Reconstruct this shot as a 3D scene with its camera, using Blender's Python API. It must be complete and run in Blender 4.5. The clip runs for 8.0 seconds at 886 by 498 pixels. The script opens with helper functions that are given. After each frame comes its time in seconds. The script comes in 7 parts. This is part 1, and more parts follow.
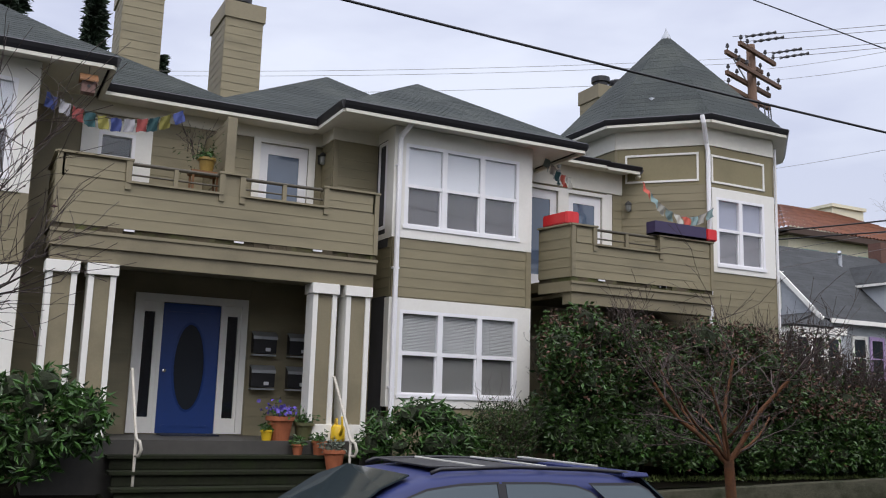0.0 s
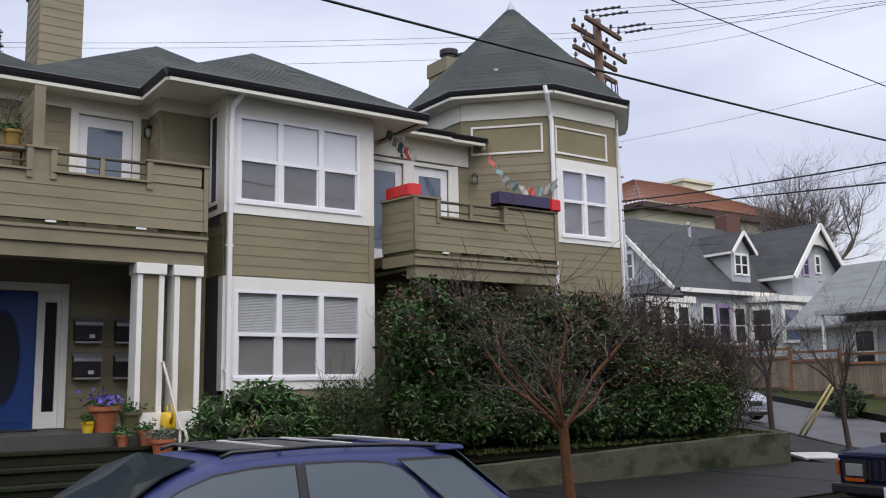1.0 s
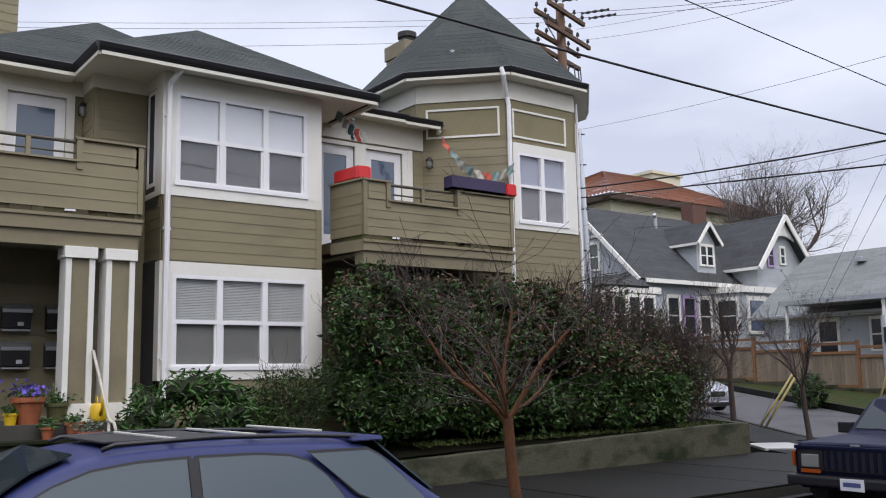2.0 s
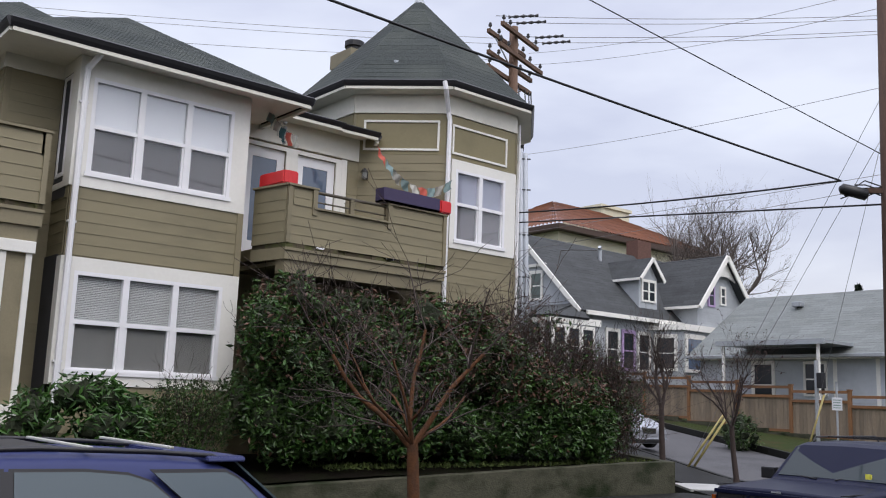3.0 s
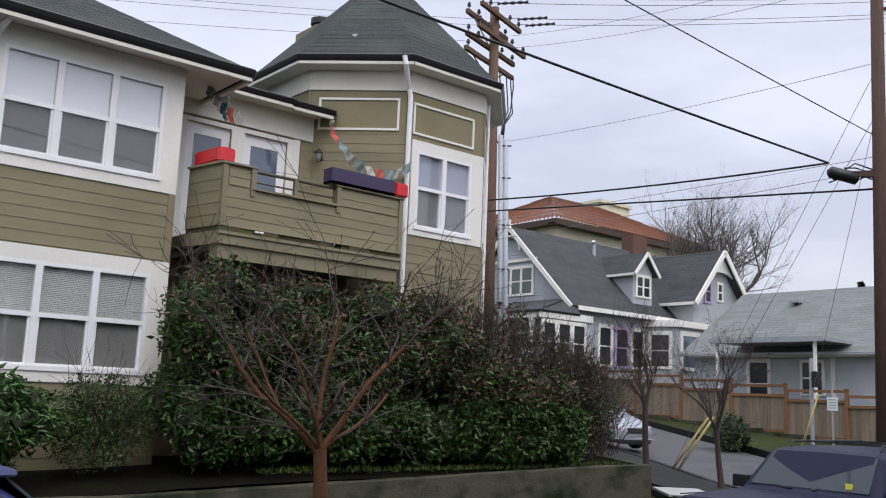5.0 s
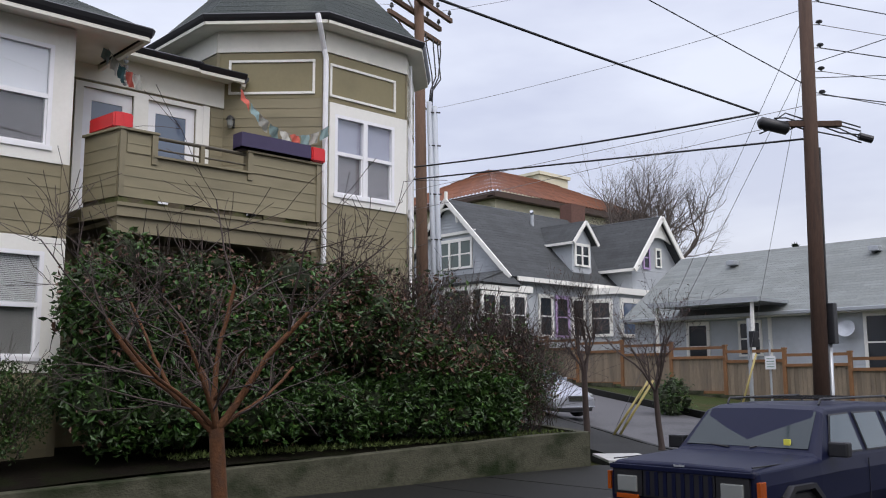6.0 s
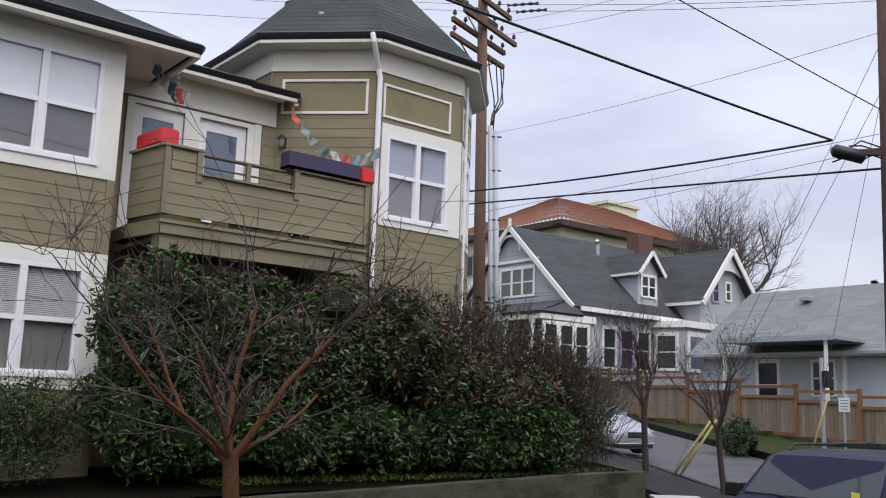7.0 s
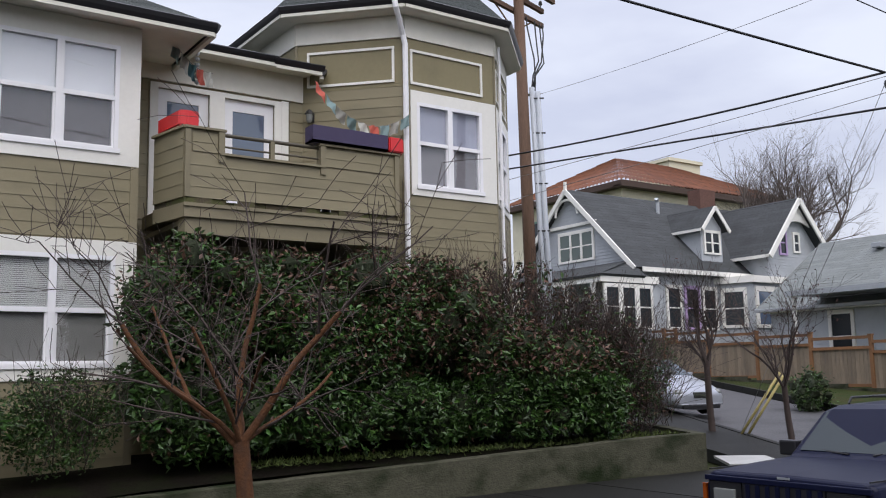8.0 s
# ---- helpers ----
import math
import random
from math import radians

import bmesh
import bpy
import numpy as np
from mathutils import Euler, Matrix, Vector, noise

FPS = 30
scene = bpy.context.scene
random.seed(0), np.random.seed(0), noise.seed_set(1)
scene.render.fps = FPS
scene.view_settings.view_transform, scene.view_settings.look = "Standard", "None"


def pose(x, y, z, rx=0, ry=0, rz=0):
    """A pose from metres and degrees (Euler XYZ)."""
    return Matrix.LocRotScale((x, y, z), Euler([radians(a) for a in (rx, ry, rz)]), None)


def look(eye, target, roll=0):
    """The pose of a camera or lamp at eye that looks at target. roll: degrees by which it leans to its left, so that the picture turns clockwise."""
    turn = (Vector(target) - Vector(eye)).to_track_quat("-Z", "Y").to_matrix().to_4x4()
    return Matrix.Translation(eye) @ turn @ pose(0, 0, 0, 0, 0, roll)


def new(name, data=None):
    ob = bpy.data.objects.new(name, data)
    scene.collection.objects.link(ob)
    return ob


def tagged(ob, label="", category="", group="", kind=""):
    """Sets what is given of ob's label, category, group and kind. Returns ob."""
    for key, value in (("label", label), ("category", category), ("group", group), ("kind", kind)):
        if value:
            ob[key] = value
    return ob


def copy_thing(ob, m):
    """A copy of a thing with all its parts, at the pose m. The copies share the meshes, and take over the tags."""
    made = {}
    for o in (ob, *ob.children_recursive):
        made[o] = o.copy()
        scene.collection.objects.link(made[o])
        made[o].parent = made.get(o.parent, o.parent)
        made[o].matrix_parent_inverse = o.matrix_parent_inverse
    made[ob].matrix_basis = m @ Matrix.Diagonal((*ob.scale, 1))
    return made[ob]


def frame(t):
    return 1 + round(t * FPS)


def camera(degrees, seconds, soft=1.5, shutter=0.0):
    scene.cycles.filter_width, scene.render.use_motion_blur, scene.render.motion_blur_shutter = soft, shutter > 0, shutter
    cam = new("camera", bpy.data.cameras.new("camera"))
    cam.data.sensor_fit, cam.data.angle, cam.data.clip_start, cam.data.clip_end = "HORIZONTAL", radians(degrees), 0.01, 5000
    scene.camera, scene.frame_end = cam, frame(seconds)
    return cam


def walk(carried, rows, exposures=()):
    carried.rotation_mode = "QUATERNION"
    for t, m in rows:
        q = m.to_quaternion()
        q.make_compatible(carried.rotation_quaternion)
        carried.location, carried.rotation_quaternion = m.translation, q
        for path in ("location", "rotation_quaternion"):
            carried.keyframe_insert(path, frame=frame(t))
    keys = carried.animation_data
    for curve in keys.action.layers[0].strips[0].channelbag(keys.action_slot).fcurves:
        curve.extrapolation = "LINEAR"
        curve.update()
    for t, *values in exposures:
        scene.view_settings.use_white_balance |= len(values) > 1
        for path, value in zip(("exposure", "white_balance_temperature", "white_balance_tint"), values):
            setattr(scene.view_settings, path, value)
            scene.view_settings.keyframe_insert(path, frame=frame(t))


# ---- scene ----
cam = camera(51.1, 8.0, soft=1.1)
PATH = [
    (0, (0.479, -0.219, 1.767), (1.372, 1.54, 2.098), 1.7),
    (0.5, (0.758, -0.094, 1.826), (1.742, 1.606, 2.202), -0.3),
    (1, (1.131, -0.069, 1.721), (2.266, 1.552, 2.014), -1.0),
    (1.2, (1.312, 0.036, 1.703), (2.489, 1.629, 1.981), -1.0),
    (2.3, (1.919, 0.219, 1.666), (3.111, 1.802, 1.94), -1.2),
    (2.5, (2.09, 0.285, 1.688), (3.311, 1.848, 1.938), -0.8),
    (3, (2.413, 0.447, 1.659), (3.677, 1.963, 1.985), 2.1),
    (3.5, (2.779, 0.554, 1.667), (3.993, 2.116, 1.964), -0.1),
    (4, (3.115, 0.57, 1.681), (4.343, 2.129, 1.933), 0.5),
    (4.2, (3.28, 0.741, 1.709), (4.581, 2.23, 2.01), 2.5),
    (5.3, (3.991, 0.879, 1.703), (5.236, 2.41, 2.027), 2.4),
    (5.5, (4.144, 0.953, 1.688), (5.458, 2.424, 2.022), 2.3),
    (6, (4.51, 1.173, 1.623), (5.861, 2.621, 1.899), -0.2),
    (6.5, (4.788, 1.191, 1.678), (5.998, 2.762, 1.939), 0.6),
    (7, (5.039, 1.352, 1.681), (6.273, 2.891, 2.012), 1.9),
    (7.5, (5.334, 1.442, 1.679), (6.475, 3.058, 1.973), -0.3),
    (8, (5.632, 1.401, 1.684), (6.758, 3.032, 1.954), -1.1),
]
walk(cam, [(t, look(eye, target, roll)) for t, eye, target, roll in PATH])

# ---- world and light ----
world = bpy.data.worlds.new("overcast_sky")
scene.world = world
world.use_nodes = True
wn, wl = world.node_tree.nodes, world.node_tree.links
wn.clear()
SUN_EL, SUN_AZ = 55.0, 200.0


def wnode(kind, **values):
    n = wn.new(kind)
    for k, v in values.items():
        n.inputs[k].default_value = v
    return n


w_out = wn.new("ShaderNodeOutputWorld")
w_sky = wn.new("ShaderNodeTexSky")
w_sky.sky_type = "NISHITA"
w_sky.sun_disc = False
w_sky.sun_elevation, w_sky.sun_rotation = radians(SUN_EL), radians(SUN_AZ)
w_sky.dust_density, w_sky.air_density = 4.0, 1.5
w_bg1 = wn.new("ShaderNodeBackground")
w_bg1.inputs["Strength"].default_value = 0.05
wl.new(w_sky.outputs[0], w_bg1.inputs["Color"])
# cloud deck: brighter overhead than at the horizon, soft lumps
w_tc = wn.new("ShaderNodeTexCoord")
w_sep = wn.new("ShaderNodeSeparateXYZ")
wl.new(w_tc.outputs["Generated"], w_sep.inputs[0])
w_map = wn.new("ShaderNodeMapping")
w_map.inputs["Scale"].default_value = (1.0, 1.0, 3.2)
wl.new(w_tc.outputs["Generated"], w_map.inputs["Vector"])
w_noise = wn.new("ShaderNodeTexNoise")
w_noise.inputs["Scale"].default_value, w_noise.inputs["Detail"].default_value = 2.6, 5.0
wl.new(w_map.outputs[0], w_noise.inputs["Vector"])
w_col = wn.new("ShaderNodeValToRGB")
w_col.color_ramp.elements[0].position, w_col.color_ramp.elements[0].color = 0.36, (0.60, 0.605, 0.76, 1)
w_col.color_ramp.elements[1].position, w_col.color_ramp.elements[1].color = 0.62, (0.84, 0.85, 0.97, 1)
wl.new(w_noise.outputs[0], w_col.inputs[0])
w_str = wn.new("ShaderNodeMapRange")
w_str.inputs["From Min"].default_value, w_str.inputs["From Max"].default_value = 0.42, 1.0
w_str.inputs["To Min"].default_value, w_str.inputs["To Max"].default_value = 0.86, 2.3
wl.new(w_sep.outputs["Z"], w_str.inputs["Value"])
w_bg2 = wn.new("ShaderNodeBackground")
wl.new(w_col.outputs[0], w_bg2.inputs["Color"])
wl.new(w_str.outputs[0], w_bg2.inputs["Strength"])
w_add = wn.new("ShaderNodeAddShader")
wl.new(w_bg1.outputs[0], w_add.inputs[0])
wl.new(w_bg2.outputs[0], w_add.inputs[1])
wl.new(w_add.outputs[0], w_out.inputs["Surface"])

sun = new("sun", bpy.data.lights.new("sun", "SUN"))
sun.data.energy, sun.data.angle, sun.data.color = 1.15, radians(50), (1.0, 0.98, 0.96)
sun.matrix_world = look((-3, -15, 44), (4, 13, 3))

# ---- materials ----
MATS = {}


def mat(name, color, rough=0.6, metal=0.0, spec=0.5, grain=0.0, grain_scale=30.0, stain=0.0, stain_scale=1.2, stain_color=None,
        bump=0.0, bump_scale=60.0, per_object=0.0, per_island=0.0, stretch=(1, 1, 1), coat=0.0):
    """A procedural surface: base colour, fine grain, broad stains, relief."""
    if name in MATS:
        return MATS[name]
    m = bpy.data.materials.new(name)
    m.use_nodes = True
    nt, n, l = m.node_tree, m.node_tree.nodes, m.node_tree.links
    b = n["Principled BSDF"]
    b.inputs["Roughness"].default_value, b.inputs["Metallic"].default_value = rough, metal
    b.inputs["Specular IOR Level"].default_value = spec
    b.inputs["Coat Weight"].default_value = coat
    tc = n.new("ShaderNodeTexCoord")
    mp = n.new("ShaderNodeMapping")
    mp.inputs["Scale"].default_value = stretch
    geo = n.new("ShaderNodeNewGeometry")
    l.new(geo.outputs["Position"], mp.inputs["Vector"])
    rgb = n.new("ShaderNodeRGB")
    rgb.outputs[0].default_value = (*color, 1)
    out = rgb.outputs[0]

    def scaled(fac_socket, low, high, source):
        r = n.new("ShaderNodeMapRange")
        r.inputs["To Min"].default_value, r.inputs["To Max"].default_value = low, high
        l.new(fac_socket, r.inputs["Value"])
        v = n.new("ShaderNodeVectorMath")
        v.operation = "SCALE"
        l.new(source, v.inputs[0])
        l.new(r.outputs[0], v.inputs["Scale"])
        return v.outputs[0]

    if grain:
        t = n.new("ShaderNodeTexNoise")
        t.inputs["Scale"].default_value, t.inputs["Detail"].default_value = grain_scale, 4
        l.new(mp.outputs[0], t.inputs["Vector"])
        out = scaled(t.outputs[0], 1 - grain * 2, 1 + grain * 2, out)
    if per_object:
        o = n.new("ShaderNodeObjectInfo")
        out = scaled(o.outputs["Random"], 1 - per_object, 1 + per_object, out)
    if per_island:
        out = scaled(geo.outputs["Random Per Island"], 1 - per_island, 1 + per_island, out)
    if stain:
        t = n.new("ShaderNodeTexNoise")
        t.inputs["Scale"].default_value, t.inputs["Detail"].default_value = stain_scale, 6
        l.new(mp.outputs[0], t.inputs["Vector"])
        r = n.new("ShaderNodeValToRGB")
        r.color_ramp.elements[0].position, r.color_ramp.elements[1].position = 0.48, 0.70
        r.color_ramp.elements[0].color, r.color_ramp.elements[1].color = (0, 0, 0, 1), (stain, stain, stain, 1)
        l.new(t.outputs[0], r.inputs[0])
        mx = n.new("ShaderNodeMix")
        mx.data_type = "RGBA"
        l.new(r.outputs[0], mx.inputs["Factor"])
        l.new(out, mx.inputs["A"])
        mx.inputs["B"].default_value = (*(stain_color or tuple(c * 0.45 for c in color)), 1)
        out = mx.outputs["Result"]
    l.new(out, b.inputs["Base Color"])
    if bump:
        t = n.new("ShaderNodeTexNoise")
        t.inputs["Scale"].default_value, t.inputs["Detail"].default_value = bump_scale, 3
        l.new(mp.outputs[0], t.inputs["Vector"])
        bp = n.new("ShaderNodeBump")
        bp.inputs["Strength"].default_value, bp.inputs["Distance"].default_value = bump, 0.02
        l.new(t.outputs[0], bp.inputs["Height"])
        l.new(bp.outputs[0], b.inputs["Normal"])
    MATS[name] = m
    return m


def glass_mat(name, tint=(1, 1, 1), rough=0.0):
    m = bpy.data.materials.new(name)
    m.use_nodes = True
    n, l = m.node_tree.nodes, m.node_tree.links
    n.remove(n["Principled BSDF"])
    out = n["Material Output"]
    tr, gl, mx, fr = n.new("ShaderNodeBsdfTransparent"), n.new("ShaderNodeBsdfGlossy"), n.new("ShaderNodeMixShader"), n.new("ShaderNodeLayerWeight")
    tr.inputs[0].default_value = (*tint, 1)
    gl.inputs["Roughness"].default_value = rough
    fr.inputs["Blend"].default_value = 0.5
    pw, ma = n.new("ShaderNodeMath"), n.new("ShaderNodeMath")
    pw.operation, ma.operation = "POWER", "MULTIPLY_ADD"
    pw.inputs[1].default_value, ma.inputs[1].default_value, ma.inputs[2].default_value = 4.0, 0.9, 0.06
    l.new(fr.outputs["Facing"], pw.inputs[0])
    l.new(pw.outputs[0], ma.inputs[0])
    l.new(ma.outputs[0], mx.inputs[0])
    l.new(tr.outputs[0], mx.inputs[1])
    l.new(gl.outputs[0], mx.inputs[2])
    l.new(mx.outputs[0], out.inputs["Surface"])
    return m


SIDING = mat("olive_painted_siding", (0.235, 0.205, 0.125), 0.62, grain=0.05, grain_scale=55, stain=0.35, stain_scale=0.9, bump=0.12, bump_scale=70, per_object=0.05, stretch=(1, 1, 4))
SIDING_PLAIN = mat("olive_painted_board", (0.225, 0.195, 0.122), 0.62, grain=0.05, grain_scale=40, stain=0.4, stain_scale=1.4, bump=0.1, per_object=0.04)
PANEL = mat("olive_flat_panel", (0.225, 0.195, 0.105), 0.6, grain=0.04, grain_scale=20, stain=0.25, stain_scale=1.5)
WHITE = mat("white_painted_trim", (0.80, 0.79, 0.74), 0.5, grain=0.025, grain_scale=18, stain=0.22, stain_scale=1.1, stain_color=(0.55, 0.54, 0.47), bump=0.05)
CREAM = mat("cream_painted_frieze", (0.74, 0.72, 0.64), 0.55, grain=0.03, grain_scale=12, stain=0.3, stain_scale=1.6, stain_color=(0.48, 0.47, 0.41))
VINYL = mat("white_vinyl_frame", (0.84, 0.84, 0.86), 0.35, grain=0.015, grain_scale=10)
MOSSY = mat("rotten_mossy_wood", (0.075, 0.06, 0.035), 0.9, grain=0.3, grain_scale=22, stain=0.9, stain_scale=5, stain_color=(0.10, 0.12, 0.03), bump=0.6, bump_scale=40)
SHINGLE = mat("dark_asphalt_shingle", (0.050, 0.058, 0.056), 0.92, spec=0.2, grain=0.30, grain_scale=28, stain=0.6, stain_scale=1.1, stain_color=(0.080, 0.090, 0.080), bump=0.4, bump_scale=120, per_island=0.12)
GUTTER = mat("black_metal_gutter", (0.018, 0.018, 0.021), 0.42, grain=0.1, grain_scale=8)
BLUEDOOR = mat("blue_painted_door", (0.012, 0.045, 0.20), 0.38, grain=0.05, grain_scale=15)
# indoor dimness is put into this near-black base colour
DARKIN = mat("painted_indoor_dimness", (0.05, 0.05, 0.055), 0.9, grain=0.2, grain_scale=3)
BLIND = mat("white_blind_slat", (0.68, 0.68, 0.66), 0.6, per_island=0.05)
SHADE = mat("pale_roller_shade", (0.86, 0.86, 0.88), 0.8, grain=0.03, grain_scale=6)
CURTAIN = mat("grey_mesh_screen", (0.24, 0.235, 0.22), 0.9, grain=0.06, grain_scale=9)
CONCRETE = mat("old_concrete", (0.066, 0.065, 0.044), 0.9, spec=0.2, grain=0.20, grain_scale=14, stain=1.0, stain_scale=1.6, stain_color=(0.010, 0.017, 0.004), bump=0.5, bump_scale=28, stretch=(1, 1, 1.7))
PAVING = mat("wet_concrete_paving", (0.014, 0.014, 0.012), 0.6, spec=0.16, grain=0.12, grain_scale=40, stain=0.7, stain_scale=0.7, stain_color=(0.009, 0.009, 0.008), bump=0.15, bump_scale=60, per_object=0.08)
PALE_PAVING = mat("pale_concrete_ramp", (0.42, 0.42, 0.40), 0.7, grain=0.08, grain_scale=30, stain=0.3)
ASPHALT = mat("wet_asphalt", (0.022, 0.023, 0.024), 0.55, spec=0.25, grain=0.2, grain_scale=90, stain=0.6, stain_scale=0.5, stain_color=(0.03, 0.03, 0.033), bump=0.35, bump_scale=200)
ASPHALT2 = mat("worn_grey_asphalt", (0.078, 0.077, 0.080), 0.65, spec=0.3, grain=0.15, grain_scale=60, stain=0.8, stain_scale=0.9, stain_color=(0.040, 0.040, 0.042), bump=0.25, bump_scale=150)
SOIL = mat("wet_bark_soil", (0.009, 0.0075, 0.0055), 0.95, spec=0.05, grain=0.35, grain_scale=30, stain=0.6, stain_scale=2.5, stain_color=(0.010, 0.015, 0.004), bump=0.8, bump_scale=30)
GRASS = mat("short_winter_grass", (0.030, 0.042, 0.012), 0.9, spec=0.1, grain=0.3, grain_scale=25, stain=0.6, stain_scale=2.0, stain_color=(0.055, 0.04, 0.02), bump=0.8, bump_scale=45)
RED = mat("red_plastic", (0.62, 0.025, 0.03), 0.42, grain=0.04, grain_scale=8)
PURPLE = mat("purple_planter_paint", (0.045, 0.032, 0.085), 0.5, grain=0.06, grain_scale=10, stain=0.3)
TERRA = mat("terracotta", (0.36, 0.11, 0.045), 0.8, grain=0.12, grain_scale=14, stain=0.35, stain_scale=4)
YELLOW = mat("yellow_plastic", (0.70, 0.46, 0.02), 0.4)
GREENPOT = mat("olive_glazed_pot", (0.09, 0.09, 0.04), 0.4, grain=0.1, grain_scale=10)
BLACK = mat("black_plastic", (0.012, 0.012, 0.014), 0.45)
RUBBER = mat("tyre_rubber", (0.02, 0.02, 0.02), 0.85, grain=0.15, grain_scale=40)
CHROME = mat("chrome", (0.75, 0.75, 0.77), 0.15, metal=1.0)
RAIL = mat("pale_painted_handrail", (0.50, 0.47, 0.40), 0.5, grain=0.08, grain_scale=20, stain=0.3, stain_scale=6)
WOODPOLE = mat("brown_creosote_pole", (0.135, 0.080, 0.052), 0.85, grain=0.2, grain_scale=14, stain=0.6, stain_scale=3.0, stain_color=(0.09, 0.05, 0.03), bump=0.4, bump_scale=30, stretch=(6, 6, 0.5))
DARKPOLE = mat("dark_creosote_pole", (0.075, 0.042, 0.028), 0.85, grain=0.2, grain_scale=14, stain=0.6, stain_scale=3.0, stain_color=(0.035, 0.022, 0.016), bump=0.4, bump_scale=30, stretch=(6, 6, 0.5))
STEEL = mat("galvanised_steel", (0.42, 0.44, 0.46), 0.45, metal=0.6, grain=0.06, grain_scale=12)
PVC = mat("grey_pvc_conduit", (0.40, 0.43, 0.47), 0.5, grain=0.04, grain_scale=8)
WIRE = mat("black_cable", (0.012, 0.012, 0.014), 0.6)
THINWIRE = mat("weathered_wire", (0.20, 0.19, 0.19), 0.6)
CERAMIC = mat("dark_insulator", (0.05, 0.05, 0.055), 0.3)
CARBLUE = mat("violet_blue_car_paint", (0.024, 0.032, 0.105), 0.45, metal=0.0, spec=0.22, coat=0.10, grain=0.02, grain_scale=4)
NAVY = mat("navy_car_paint", (0.006, 0.008, 0.026), 0.42, metal=0.0, spec=0.12, coat=0.05, grain=0.02, grain_scale=4)
SILVER = mat("silver_car_paint", (0.33, 0.35, 0.39), 0.3, metal=0.35, coat=0.6)
LAMPGLASS = mat("clear_lamp_glass", (0.20, 0.21, 0.20), 0.15, spec=0.6)
AMBER = mat("amber_lens", (0.30, 0.06, 0.008), 0.25)
PLATE = mat("white_number_plate", (0.62, 0.63, 0.66), 0.5)
PLATEINK = mat("blue_plate_ink", (0.06, 0.08, 0.2), 0.5)
BARK = mat("red_brown_bark", (0.105, 0.046, 0.020), 0.85, spec=0.25, grain=0.25, grain_scale=40, stain=0.6, stain_scale=9, stain_color=(0.055, 0.035, 0.026), bump=0.5, bump_scale=60)
TWIG = mat("grey_brown_twig", (0.050, 0.035, 0.030), 0.85, grain=0.2, grain_scale=60)
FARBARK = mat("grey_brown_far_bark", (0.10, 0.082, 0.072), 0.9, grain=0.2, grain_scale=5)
LEAF = mat("glossy_dark_leaf", (0.030, 0.064, 0.012), 0.42, spec=0.36, per_island=0.6)
LEAF_RED = mat("red_brown_leaf", (0.085, 0.042, 0.026), 0.55, per_island=0.5)
LEAF_BRIGHT = mat("mid_green_leaf", (0.034, 0.088, 0.015), 0.42, spec=0.42, per_island=0.5)
LEAF_DRY = mat("dry_maroon_leaf", (0.075, 0.035, 0.035), 0.7, per_island=0.5)
CORE = mat("foliage_shade_paint", (0.016, 0.024, 0.007), 0.9, grain=0.35, grain_scale=14, bump=1.0, bump_scale=18)
CONIFER = mat("dark_conifer_needle", (0.016, 0.032, 0.016), 0.8, per_island=0.5)
FENCEWOOD = mat("weathered_cedar_board", (0.21, 0.165, 0.115), 0.8, grain=0.15, grain_scale=20, stain=0.6, stain_scale=2.5, stain_color=(0.12, 0.10, 0.08), per_object=0.2, stretch=(3, 3, 0.6))
FENCEPOST = mat("orange_brown_fence_rail", (0.20, 0.095, 0.038), 0.75, grain=0.12, grain_scale=15, stain=0.3, per_object=0.15)
GREYWALL = mat("blue_grey_clapboard", (0.40, 0.425, 0.45), 0.7, grain=0.05, grain_scale=6, stain=0.25, stain_scale=1.0)
GREYROOF = mat("grey_green_shingle", (0.165, 0.18, 0.175), 0.9, grain=0.16, grain_scale=14, stain=0.5, stain_scale=0.8, stain_color=(0.12, 0.13, 0.12), bump=0.3, bump_scale=30, per_island=0.12)
FARROOF = mat("charcoal_shingle", (0.046, 0.050, 0.052), 0.9, grain=0.2, grain_scale=10, stain=0.4, stain_scale=0.9, per_island=0.15)
STUCCO = mat("cream_stucco", (0.70, 0.66, 0.50), 0.85, grain=0.04, grain_scale=6, stain=0.2, stain_scale=0.5)
REDTILE = mat("red_clay_tile", (0.150, 0.052, 0.022), 0.8, grain=0.2, grain_scale=3, stain=0.5, stain_scale=0.6, stain_color=(0.14, 0.06, 0.04), per_island=0.22)
BRICK = mat("dark_red_brick", (0.12, 0.06, 0.045), 0.85, grain=0.2, grain_scale=12)
GREENFRAME = mat("green_window_frame", (0.20, 0.36, 0.30), 0.5)
PINKTRIM = mat("violet_trim_paint", (0.42, 0.30, 0.52), 0.5)
FLAGS = [mat("flag_blue_cloth", (0.04, 0.06, 0.20), 0.8, grain=0.1), mat("flag_pale_cloth", (0.30, 0.30, 0.32), 0.8, grain=0.1), mat("flag_red_cloth", (0.24, 0.045, 0.04), 0.8, grain=0.1),
         mat("flag_green_cloth", (0.04, 0.11, 0.12), 0.8, grain=0.1), mat("flag_yellow_cloth", (0.26, 0.24, 0.06), 0.8, grain=0.1)]
FADED = [mat("faded_teal_cloth", (0.20, 0.29, 0.29), 0.85, grain=0.1), mat("faded_grey_cloth", (0.42, 0.42, 0.38), 0.85, grain=0.1), mat("faded_red_cloth", (0.46, 0.10, 0.07), 0.85, grain=0.1)]
GLASS = glass_mat("window_glass", (0.95, 0.96, 0.97))
DARKGLASS = glass_mat("tinted_car_glass", (0.42, 0.46, 0.48))
BLUEGLASS = mat("blue_grey_reflecting_pane", (0.10, 0.135, 0.20), 0.06, spec=0.9)
